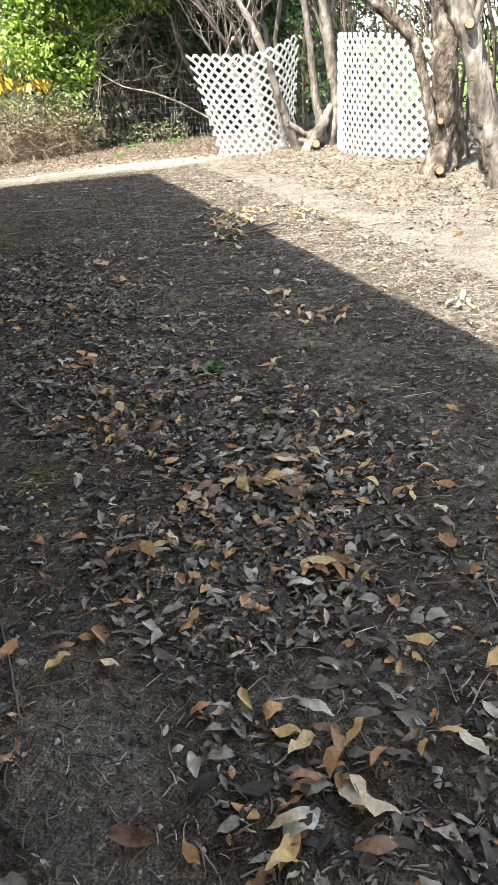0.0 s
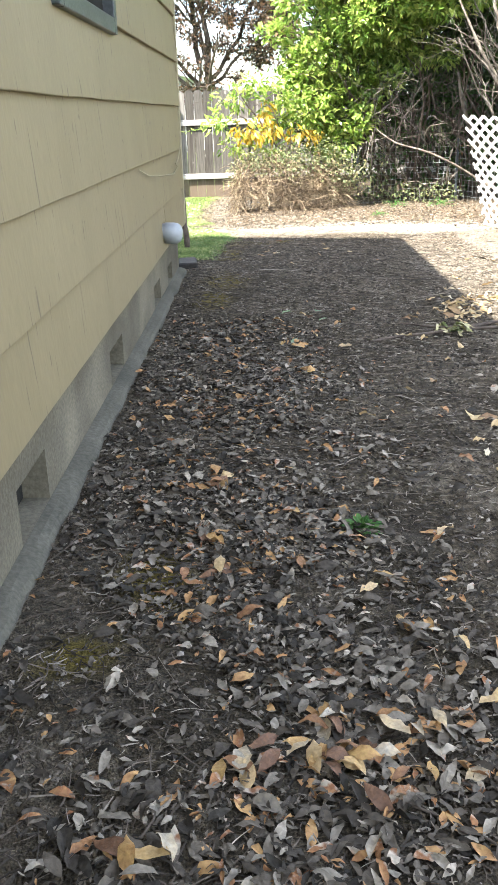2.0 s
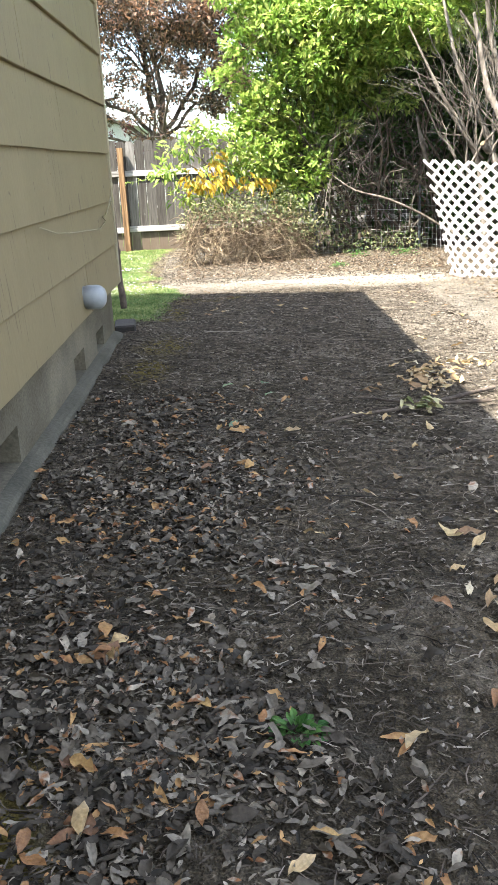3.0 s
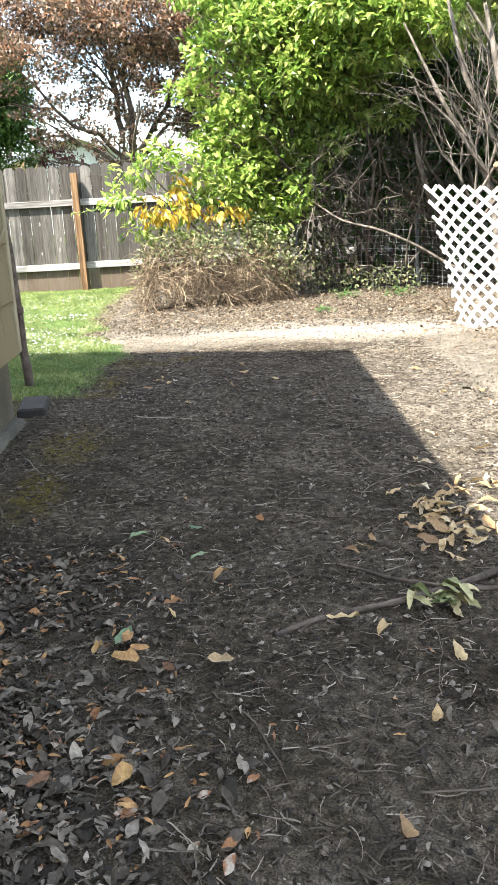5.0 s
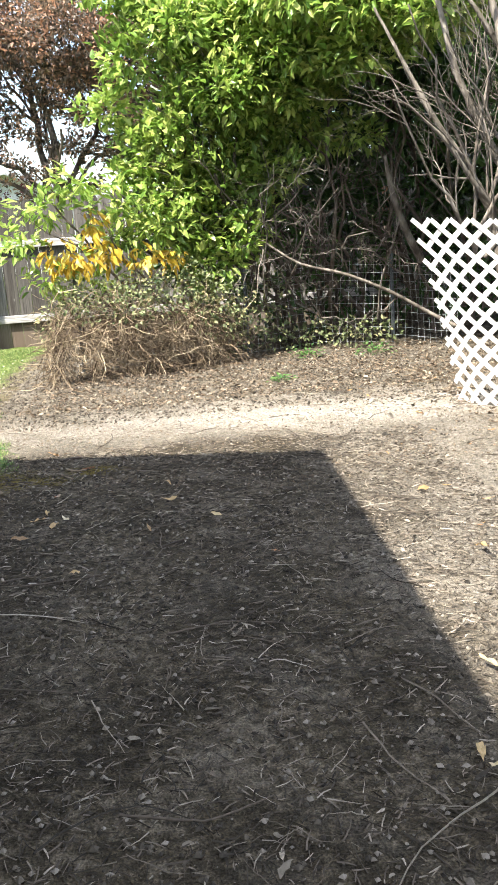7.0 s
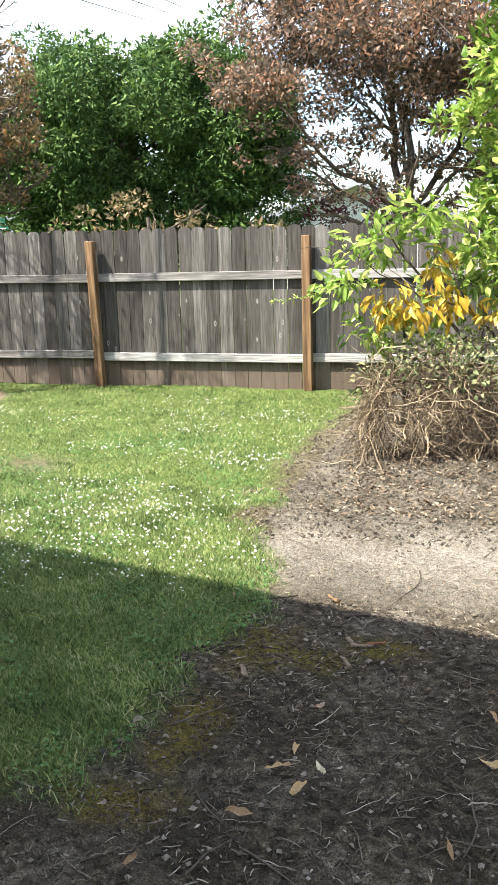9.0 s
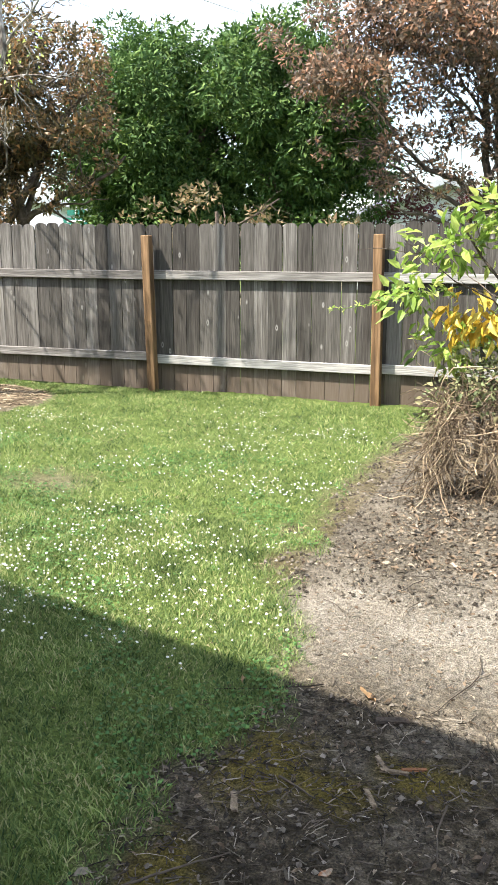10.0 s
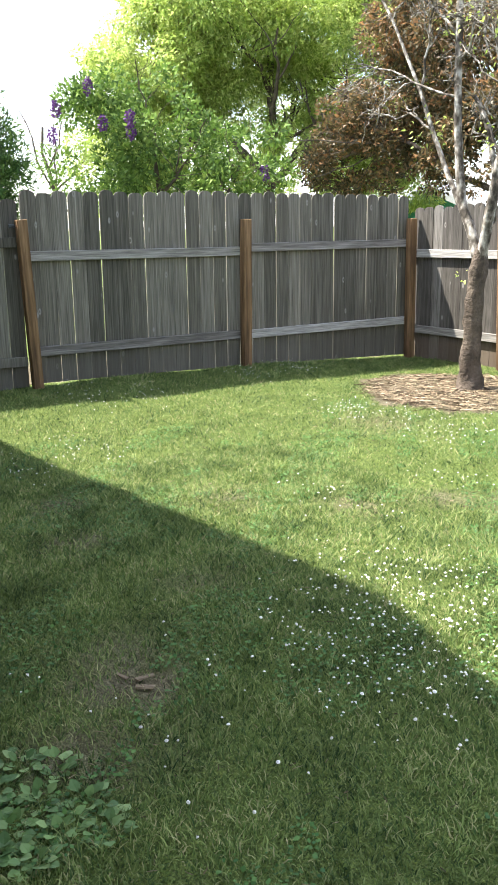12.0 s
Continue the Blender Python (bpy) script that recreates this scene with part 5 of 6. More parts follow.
    far_tree("plum_tree", "copper and green leaved plum tree behind the lawn tree", brown_plum_mat, [(-13.2, 18.5, 2.8, 1.4, 1.2, 0.6), (-11.3, 18.5, 3.5, 1.3, 1.2, 0.8), (-12.3, 18.3, 3.4, 1.1, 1.0, 0.6), (-9.3, 18.6, 4.4, 1.5, 1.3, 0.7), (-7.6, 18.8, 4.2, 1.2, 1.1, 0.8), (-8.9, 18.6, 2.7, 0.8, 0.8, 0.6), (-7.2, 18.6, 3.0, 0.9, 0.9, 0.7), (-10.8, 18.6, 4.7, 1.6, 1.3, 0.6), (-10.6, 18.5, 2.4, 0.9, 0.7, 0.5), (-9.0, 18.4, 2.0, 0.6, 0.6, 0.45), (-13.9, 18.4, 2.2, 0.7, 0.7, 0.4), (-7.8, 18.5, 2.0, 0.7, 0.6, 0.5), (-12.0, 18.4, 2.5, 0.7, 0.7, 0.4), (-8.3, 18.7, 3.4, 1.2, 1.0, 0.9), (-9.8, 18.7, 3.2, 1.1, 0.9, 0.7)],
             [((-8.4, 18.8, 0), (-8.5, 18.8, 4.2), 0.15), ((-8.4, 18.8, 1.5), (-12.0, 18.5, 3.2), 0.08), ((-8.4, 18.8, 1.8), (-6.9, 19, 3.8), 0.08), ((-8.45, 18.8, 2.2), (-10.3, 18.6, 4.5), 0.08)], 300, 0.085, 81, 26)
    far_tree("locust_tree", "tall bright green locust tree beyond the side fence", locust_mat, [(-16.9, 15.2, 4.3, 1.0, 1.1, 0.9), (-16.3, 14.9, 3.0, 0.8, 0.9, 0.9), (-16.2, 14.7, 2.2, 0.8, 0.8, 0.6), (-16.4, 16.3, 2.4, 0.9, 0.9, 0.6), (-16.3, 18.5, 4.2, 1.2, 1.2, 0.9), (-16.6, 16.2, 5.0, 1.4, 1.5, 1.2), (-16.4, 17.4, 5.4, 1.8, 1.8, 1.2), (-15.3, 19.2, 5.6, 1.8, 1.8, 1.2), (-14.2, 20.8, 5.8, 1.8, 1.8, 1.0), (-16.9, 15.5, 2.7, 0.9, 1.0, 0.7), (-16.8, 16.3, 3.4, 1.4, 1.4, 0.9), (-14.8, 19.6, 3.7, 1.3, 1.3, 0.8), (-16.2, 17.2, 2.2, 1.2, 1.2, 0.6), (-12.8, 21.2, 4.6, 1.5, 1.5, 1.2), (-14.6, 19.0, 2.7, 1.2, 1.0, 0.6), (-13.4, 20.2, 3.2, 1.2, 1.0, 0.7), (-13.6, 19.8, 2.2, 1.3, 1.0, 0.5), (-15.8, 17.6, 3.2, 0.9, 0.9, 0.6), (-16.9, 20.0, 3.6, 1.2, 1.0, 0.8), (-16.2, 20.6, 4.5, 1.0, 1.0, 0.7), (-17.3, 19.3, 2.7, 1.2, 1.0, 0.6), (-16.2, 20.9, 2.8, 1.3, 1.0, 0.6), (-15.9, 17.2, 6.3, 1.8, 1.8, 0.8)],
             [((-15.6, 18.2, 0), (-15.7, 18.2, 5), 0.2), ((-15.6, 18.2, 2.3), (-16.9, 15.6, 4.6), 0.1), ((-15.6, 18.2, 2.4), (-14.0, 20, 4.8), 0.1), ((-16.2, 15.9, 0), (-16.6, 15.5, 4.6), 0.09), ((-16.3, 16.0, 1.6), (-16.9, 17.2, 4.6), 0.06)], 220, 0.085, 91, 26, 0.5, 0.6)
    t = far_tree("lilac_bush", "green lilac bush with purple blossom beyond the fence", lilac_leaf_mat, [(-11.3, 12.3, 2.7, 0.8, 0.8, 0.8), (-10.7, 13.1, 3.0, 0.8, 0.8, 0.6), (-10.1, 14.1, 2.3, 0.7, 0.7, 0.7), (-10.9, 12.8, 2.0, 0.7, 0.7, 0.5), (-11.4, 12.6, 3.3, 0.7, 0.7, 0.4), (-10.8, 13.8, 2.6, 0.7, 0.7, 0.6)],
                 [((-10.8, 13.1, 0), (-10.8, 13.0, 2.8), 0.07), ((-10.7, 13.2, 0.8), (-10.1, 14.0, 2.4), 0.05)], 260, 0.075, 95, 34, 0.6)
    r = np.random.default_rng(97)
    for c in ((-10.5, 12.1, 2.85), (-10.2, 12.35, 2.9), (-10.3, 12.4, 2.75), (-10.9, 11.6, 3.05), (-9.5, 14.0, 2.2), (-10.5, 11.9, 3.3), (-10.8, 11.5, 2.7)):
        V, F = diamonds(np.array(c) + rand_dir(90, r) * np.array([0.055, 0.055, 0.1]), rand_dir(90, r), rand_dir(90, r), 0.04, 0.035)
        part("blossom", np_mesh("blossom", V, F), lilac_mat, t, "purple blossom spike")
    far_tree("dark_conifer", "dark conifer far beyond the side fence", cypress_mat, [(-18.6, 12.2, 2.4, 1.3, 1.3, 1.9)], [((-18.6, 12.2, 0), (-18.6, 12.2, 4), 0.15)], 150, 0.13, 101, 40, 0.3)
    far_tree("budding_tree", "pale budding tree far beyond the side fence", locust_mat, [(-21.6, 15.2, 2.9, 0.9, 0.9, 1.5)], [((-21.6, 15.2, 0), (-21.6, 15.2, 4), 0.1)], 30, 0.07, 105, 10, 0.4)
    far_tree("red_maple", "dark red maple bush behind the fence", maple_mat, [(-2.8, 24, 1.95, 0.8, 0.6, 0.6), (-1.9, 24, 1.85, 0.75, 0.6, 0.6), (-2.3, 24, 1.5, 1.2, 0.5, 0.5)], [((-2.3, 24.2, 0), (-2.3, 24.2, 1.8), 0.06)], 200, 0.08, 111, 22)
    far_tree("street_tree", "dark green tree far behind the plum", hedge_mat, [(5, 26, 3.8, 2.5, 1.5, 2.5), (9, 24, 4, 3, 2, 3)], [((5, 26, 0), (5, 26, 4), 0.2)], 60, 0.16, 115, 20)


build_laurel(), build_hedge(), build_trunks(), build_heap(), build_yellow_sapling(), build_green_shoot(), build_lawn_tree(), build_far_trees()


def scatter_leaves(n, seed, xy, size, flat=0.35, curl=0.7):
    r = np.random.default_rng(seed)
    x, y = xy(r, n)
    a = r.uniform(0, 2 * np.pi, len(x))
    along = np.stack([np.cos(a), np.sin(a), r.normal(size=len(x)) * 0.22], 1)
    up = np.stack([r.normal(size=len(x)) * flat, r.normal(size=len(x)) * flat, np.ones(len(x))], 1)
    L = size * (0.45 + 1.3 * r.random(len(x)) ** 1.6)
    z = height_at(x, y) + 0.004 + np.abs(r.normal(size=len(x))) * 0.009
    return curled_leaves(np.stack([x, y, z], 1) - along * L[:, None] * 0.5, along, up, L, L * r.uniform(0.22, 0.55, len(x)), curl * 0.93, curl, r)


def litter_place(r, n):
    m = int(n * 0.78)
    y = np.concatenate([r.uniform(-2.6, 4.8, m), r.uniform(-2.6, 11.0, n - m)])
    x = np.concatenate([np.interp(y[:m], [-2, 0, 2, 5], [1.05, 0.85, 0.62, 0.45]) + r.normal(size=m) * np.interp(y[:m], [-2, 1, 4], [0.42, 0.36, 0.26]), r.uniform(0.0, 4.0, n - m)])
    thin = np.clip(1.25 - np.clip(y - 2.8, 0, 9) * 0.42, 0.07, 1) * (0.3 + 0.7 * (wobble(x, y, 1.3, 3) > -0.1))
    keep = (r.random(n) < thin) & (x > 0.01)
    keep |= (r.random(n) < 0.5) & (x > 2.6) & (y < 11) & (x < 4)
    keep &= (x > 0.01) & (np.hypot((x - 0.2) / 0.17, (y + 0.55) / 0.6) + 0.25 * wobble(x, y, 5) > 1)
    return x[keep], y[keep]


V, F = scatter_leaves(19000, 1, litter_place, 0.044, 0.3, 0.45)
shaped(tagged(part("leaf_litter", np_mesh("leaf_litter", V, F, True), dry_leaf), "curled grey and brown fallen leaves scattered thickly over the soil", "leaf litter"))


V, F = scatter_leaves(15000, 31, litter_place, 0.024, 0.4, 0.5)
shaped(tagged(part("leaf_litter", np_mesh("leaf_litter", V, F, True), dry_leaf), "broken bits of dry leaf between the fallen leaves", "leaf litter"))


def under_shrubs(r, n):
    x, y = r.uniform(0.2, 4.5, n), r.uniform(10.2, 12.4, n)
    x2, y2 = r.uniform(3.2, 5.0, n), r.uniform(3.5, 11, n)
    return np.concatenate([x, x2]), np.concatenate([y, y2])


V, F = scatter_leaves(6500, 2, under_shrubs, 0.03)
shaped(tagged(part("leaf_litter", np_mesh("leaf_litter", V, F, True), bed_leaf), "pale dry leaves under the shrubs", "leaf litter"))


def sticks(n, seed, xy, lo, hi, r0, r1, lift=0.004):
    r = np.random.default_rng(seed)
    x, y = xy(r, n)
    paths = []
    for px, py in zip(x, y):
        a, L = r.uniform(0, 2 * math.pi), r.uniform(lo, hi) * r.uniform(0.4, 1)
        z = float(height_at(px, py)) + lift
        rad = r.uniform(r0, r1)
        b = r.uniform(-0.35, 0.35)
        p0 = np.array([px, py, z])
        if L < 0.07:
            p1 = p0 + np.array([math.cos(a), math.sin(a), r.uniform(0, 0.12)]) * L * 0.5
            p2 = p1 + np.array([math.cos(a + b), math.sin(a + b), r.uniform(-0.1, 0.1)]) * L * 0.5
            paths.append([(p0, rad), (p1, rad), (p2, rad * 0.5)])
            continue
        path, seg = [(p0, rad)], 7
        for q in range(seg):
            a += b / seg * 2 + r.normal() * 0.16
            p0 = p0 + np.array([math.cos(a), math.sin(a), 0]) * L / seg
            p0 = np.array([p0[0], p0[1], float(height_at(p0[0], p0[1])) + lift + abs(r.normal()) * 0.002])
            path.append((p0, rad * (1 - 0.6 * (q + 1) / seg)))
        paths.append(path)
    return tubes(paths, 3)


def soil_area(r, n):
    x, y = r.uniform(0.02, 4.6, n), r.uniform(-2.6, 10.8, n)
    k = (lawn_at(x, y) < 0.5)
    return x[k], y[k]


def near_soil(r, n):
    x, y = r.uniform(0.02, 2.8, n), r.uniform(-1.6, 9.0, n)
    k = (lawn_at(x, y) < 0.5)
    return x[k], y[k]


V, F = sticks(46000, 4, near_soil, 0.012, 0.07, 0.0009, 0.0024)
shaped(tagged(part("twig_debris", np_mesh("twig_debris", V, F), twig_mat), "fine dry twigs and needles strewn over the soil", "twigs"))
V, F = sticks(4200, 15, near_soil, 0.07, 0.2, 0.001, 0.0026, 0.006)
shaped(tagged(part("twig_debris", np_mesh("twig_debris", V, F), twig_mat), "short bent twigs lying on the soil", "twigs"))
V, F = sticks(800, 5, soil_area, 0.15, 0.55, 0.0014, 0.0036, 0.008)
shaped(tagged(part("twig_debris", np_mesh("twig_debris", V, F), twig_mat), "longer thin dead twigs lying on the soil", "twigs"))


def crumbs(n, seed, xy, lo, hi):
    r = np.random.default_rng(seed)
    x, y = xy(r, n)
    n = len(x)
    s = lo + (hi - lo) * r.random(n) ** 3
    octa = np.array([[1, 0, 0], [0, 1, 0], [-1, 0, 0], [0, -1, 0], [0, 0, 0.8], [0, 0, -0.8]])
    v = octa[None] * s[:, None, None] * r.uniform(0.6, 1.3, (n, 6, 1))
    a = r.uniform(0, 6.28, n)
    c, d = np.cos(a)[:, None], np.sin(a)[:, None]
    v = np.stack([v[..., 0] * c - v[..., 1] * d, v[..., 0] * d + v[..., 1] * c, v[..., 2]], -1)
    v += np.stack([x, y, height_at(x, y) + s * 0.3], 1)[:, None]
    f = np.array([[0, 1, 4], [1, 2, 4], [2, 3, 4], [3, 0, 4], [1, 0, 5], [2, 1, 5], [3, 2, 5], [0, 3, 5]])[None] + (np.arange(n) * 6)[:, None, None]
    return v.reshape(-1, 3), f.reshape(-1, 3)


V, F = crumbs(42000, 6, near_soil, 0.002, 0.012)
shaped(tagged(part("soil_crumbs", np_mesh("soil_crumbs", V, F), crumb_mat), "loose soil crumbs and small grit", "soil"))
V, F = crumbs(11000, 7, lambda r, n: (r.uniform(2.0, 4.6, n), r.uniform(1.5, 10.8, n)), 0.002, 0.01)
shaped(tagged(part("soil_crumbs", np_mesh("soil_crumbs", V, F), crumb_mat), "dry dusty soil crumbs in the sun", "soil"))


def bed_place(r, n):
    x, y = r.uniform(-0.4, 4.3, n), r.uniform(9.8, 14.0, n)
    k = (lawn_at(x, y) < 0.3) & ((y < 12.1) | (x < 0.6))
    return x[k], y[k]


V, F = crumbs(36000, 8, bed_place, 0.003, 0.015)
shaped(tagged(part("soil_crumbs", np_mesh("soil_crumbs", V, F), crumb_mat), "coarse brown soil clods on the shrub bed", "soil"))


def bits_place(r, n):
    x, y = r.uniform(-0.3, 4.2, n), r.uniform(8.0, 12.0, n)
    k = (lawn_at(x, y) < 0.4) & (r.random(n) < 0.55 + 0.45 * wobble(x, y, 2, 4))
    return x[k], y[k]


V, F = scatter_leaves(17000, 12, bits_place, 0.016)
shaped(tagged(part("mulch_bits", np_mesh("mulch_bits", V, F), bed_leaf), "broken leaf bits and bark mulch on pale soil", "mulch"))


def ring_place(r, n):
    a, d = r.uniform(0, 6.28, n), np.sqrt(r.random(n))
    return -4.75 + np.cos(a) * d * 0.95, 13.05 + np.sin(a) * d * 0.88


V, F = scatter_leaves(1500, 13, ring_place, 0.024)
shaped(tagged(part("mulch_bits", np_mesh("mulch_bits", V, F), straw_mulch), "bark mulch round the lawn tree", "mulch"))
V, F = sticks(2200, 14, ring_place, 0.05, 0.25, 0.002, 0.006, 0.01)
shaped(tagged(part("mulch_bits", np_mesh("mulch_bits", V, F), straw_mat), "bark strips round the lawn tree", "mulch"))


def build_grass():
    r = np.random.default_rng(8)
    n = 560000
    near = r.random(n) < 0.55
    x = np.where(near, r.uniform(-4.2, 0.45, n), r.uniform(-6.9, 0.3, n))
    y = np.where(near, r.uniform(7.3, 10.6, n), r.uniform(7.3, 14.28, n))
    cover = lawn_at(x, y)
    keep = (r.random(n) < cover * (0.72 + 0.28 * wobble(x, y, 4))) & (cover > 0.02)
    x, y = x[keep], y[keep]
    n = len(x)
    a = r.uniform(0, 6.28, n)
    h = (0.01 + 0.022 * r.random(n)) * (1 + 0.3 * wobble(x, y, 1.6, 5) + 0.4 * wobble(x, y, 6, 3))
    lean = r.uniform(0.3, 1.5, n) * h
    w = r.uniform(0.0013, 0.0028, n) * np.where(np.hypot(x - 1.1, y - 6.8) < 4.2, 1, 1.9)
    c, s = np.cos(a), np.sin(a)
    b = r.uniform(0, 6.28, n)
    z = height_at(x, y) - 0.002
    p0 = np.stack([x + c * w, y + s * w, z], 1)
    p1 = np.stack([x - c * w, y - s * w, z], 1)
    p2 = np.stack([x + np.cos(b) * lean * 0.4, y + np.sin(b) * lean * 0.4, z + h * 0.65], 1)
    tip = np.stack([x + np.cos(b) * lean, y + np.sin(b) * lean, z + h], 1)
    o = np.stack([c * w * 0.7, s * w * 0.7, 0 * w], 1)
    V = np.stack([p0, p1, p2 - o, tip, p2 + o], 1)
    d = np.hypot(x - 1.1, y - 6.8)
    for name, pick, shape in (("grass", d < 4.2, ((0, 2, 1), (0, 4, 2), (4, 3, 2))), ("grass", d >= 4.2, ((0, 3, 1),))):
        v = V[pick]
        if len(shape) == 1:
            v = v[:, [0, 1, 3]].copy()
            shape = ((0, 2, 1),)
        k = v.shape[1]
        i = (np.arange(len(v)) * k)[:, None, None]
        F = (np.array([shape])[0][None] + i).reshape(-1, 3)
        shaped(tagged(part(name, np_mesh(name, v.reshape(-1, 3), F), grass_mat), "short uneven green lawn grass with worn patches", "grass"))


build_grass()


def daisies(n, seed):
    r = np.random.default_rng(seed)
    k = 34
    cx = np.concatenate([r.uniform(-6.5, 0.2, k), r.normal(-0.9, 0.6, 20)])
    cy = np.concatenate([r.uniform(8, 14, k), r.normal(9.4, 0.45, 20)])
    j = r.integers(0, len(cx), n)
    x, y = cx[j] + r.normal(size=n) * 0.24, cy[j] + r.normal(size=n) * 0.13
    ok = (lawn_at(x, y) > 0.5) & (y < 14.2) & (x > -6.8) & ((y > 8.7) | (r.random(len(x)) < 0.25)) & (y > 7.7)
    x, y = x[ok], y[ok]
    n = len(x)
    z = height_at(x, y) + r.uniform(0.03, 0.055, n)
    tilt = np.stack([r.normal(size=n) * 0.25, r.normal(size=n) * 0.25, np.ones(n)], 1)
    t1 = np.cross(tilt, [1, 0, 0])
    t1 /= np.linalg.norm(t1, axis=1)[:, None]
    t2 = np.cross(tilt, t1)
    ang = np.arange(7) * 2 * np.pi / 7
    rad = r.uniform(0.003, 0.0068, n)
    ring = (np.cos(ang)[None, :, None] * t1[:, None] + np.sin(ang)[None, :, None] * t2[:, None]) * rad[:, None, None]
    c = np.stack([x, y, z], 1)
    V = np.concatenate([c[:, None] + tilt[:, None] * 0.005, c[:, None] + ring], 1).reshape(-1, 3)
    f = np.array([[0, 1 + q, 1 + (q + 1) % 7] for q in range(7)])[None] + (np.arange(n) * 8)[:, None, None]
    shaped(tagged(part("clover_flowers", np_mesh("clover_flowers", V, f.reshape(-1, 3)), flower_mat), "small white daisies and clover heads dotted over the lawn", "flowers"))


daisies(2300, 9)


def clover_patches():
    r = np.random.default_rng(19)
    n = 60000
    x, y = r.uniform(-5.0, 0.4, n), r.uniform(7.4, 12.0, n)
    ok = (lawn_at(x, y) > 0.3) & (wobble(x, y, 1.4, 7) + 0.5 * wobble(x, y, 4, 1) > 0.15)
    x, y = x[ok], y[ok]
    n = len(x)
    P = np.stack([x, y, height_at(x, y) + r.uniform(0.008, 0.028, n)], 1)
    a = r.uniform(0, 6.28, n)
    L = r.uniform(0.009, 0.02, n)
    V, F = diamonds(P, np.stack([np.cos(a), np.sin(a), r.normal(size=n) * 0.25], 1), np.stack([r.normal(size=n) * 0.3, r.normal(size=n) * 0.3, np.ones(n)], 1), L, L * 0.85)
    shaped(tagged(part("clover", np_mesh("clover", V, F), clover_mat), "low clover leaves mixed into the lawn", "clover"))


clover_patches()


V, F = scatter_leaves(6000, 22, near_soil, 0.019)
shaped(tagged(part("mulch_bits", np_mesh("mulch_bits", V, F), twig_mat), "broken leaf bits trodden into the soil", "mulch"))


def lawn_place(r, n):
    x, y = r.uniform(-5.5, 0.4, n), r.uniform(7.4, 13.5, n)
    k = (lawn_at(x, y) > 0.03) & (r.random(n) < 0.25 + 0.9 * (1 - lawn_at(x, y)) + 0.3 * (wobble(x, y, 1.2, 9) > 0.2))
    return x[k], y[k]


V, F = sticks(9000, 23, lawn_place, 0.015, 0.05, 0.0008, 0.0016, 0.012)
shaped(tagged(part("thatch", np_mesh("thatch", V, F), straw_mat), "dry straw-coloured thatch in worn parts of the lawn", "thatch"))


def build_meter_box():
    t = thing("utility_hood", "small cream plastic utility cover fixed low on the siding", "vent hood", pose(0.006, 0.345, 0.46))
    bm = bmesh.new()
    pts = [(0, 0), (0.044, 0), (0.056, 0.014), (0.056, 0.185), (0.044, 0.2), (0, 0.205)]
    a = [bm.verts.new((x, 0, z)) for x, z in pts]
    b = [bm.verts.new((x, 0.15, z)) for x, z in pts]
    bm.faces.new(a[::-1]), bm.faces.new(b)
    for k in range(6):
        bm.faces.new((a[k], a[(k + 1) % 6], b[(k + 1) % 6], b[k]))
    bmesh.ops.recalc_face_normals(bm, faces=bm.faces)
    bmesh.ops.bevel(bm, geom=list(bm.edges), offset=0.008, segments=2, affect="EDGES")
    part("cover", bm, trim_paint, t, "cream plastic cover")
    part("backplate", box_bm(-0.002, 0.008, -0.012, 0.162, -0.012, 0.217, 0.002), trim_paint, t)
    part("conduit", np_mesh("conduit", *tubes([[((0.03, 0.12, 0.01), 0.014), ((0.03, 0.12, -0.035), 0.014), ((0.0, 0.12, -0.07), 0.012)]], 8), True), trim_paint, t, "short cream conduit")


def build_pipe_cap():
    t = thing("vent_pipe", "grey-white round plastic vent pipe sticking out of the siding", "vent pipe", pose(0.0, 5.2, 0.54))
    V, F = tubes([[((-0.01, 0, 0.0), 0.066), ((0.012, 0, 0.0), 0.066), ((0.013, 0, 0), 0.072), ((0.075, 0, -0.002), 0.073), ((0.1, 0, -0.004), 0.068), ((0.12, 0, -0.005), 0.052), ((0.13, 0, -0.006), 0.03), ((0.133, 0, -0.006), 0.001)]], 20)
    part("pipe", np_mesh("pipe", V, F, True), pvc_mat, t)


def build_downspout():
    t = thing("downspout", "thin dark brown downspout at the house corner with a kicked-out foot", "downspout")
    path = fine_path([(-0.12, 7.06, 2.86, 0.022), (-0.09, 7.06, 1.5, 0.022), (-0.035, 7.05, 1.0, 0.022), (-0.02, 7.05, 0.5, 0.024), (-0.02, 7.03, 0.4, 0.026), (-0.005, 7.01, 0.3, 0.028), (0.0, 7.0, 0.19, 0.028)], 0.03)
    V, F = tubes([path], 8, 0.02)
    part("pipe", np_mesh("pipe", V, F, True), bark_dark, t)
    V, F = tubes([[((-0.023, 7.05, 0.62), 0.029), ((-0.023, 7.05, 0.64), 0.03), ((-0.023, 7.05, 0.66), 0.029)]], 8)
    part("collar", np_mesh("collar", V, F, True), bark_dark, t)
    b = thing("splash_block", "damp dark concrete splash block below the downspout", "block", pose(-0.01, 7.11, 0.0, 0, 0, 6))
    bm = box_bm(-0.09, 0.08, -0.18, 0.18, -0.02, 0.06, 0.012)
    part("block", bm, shadow_box, b)


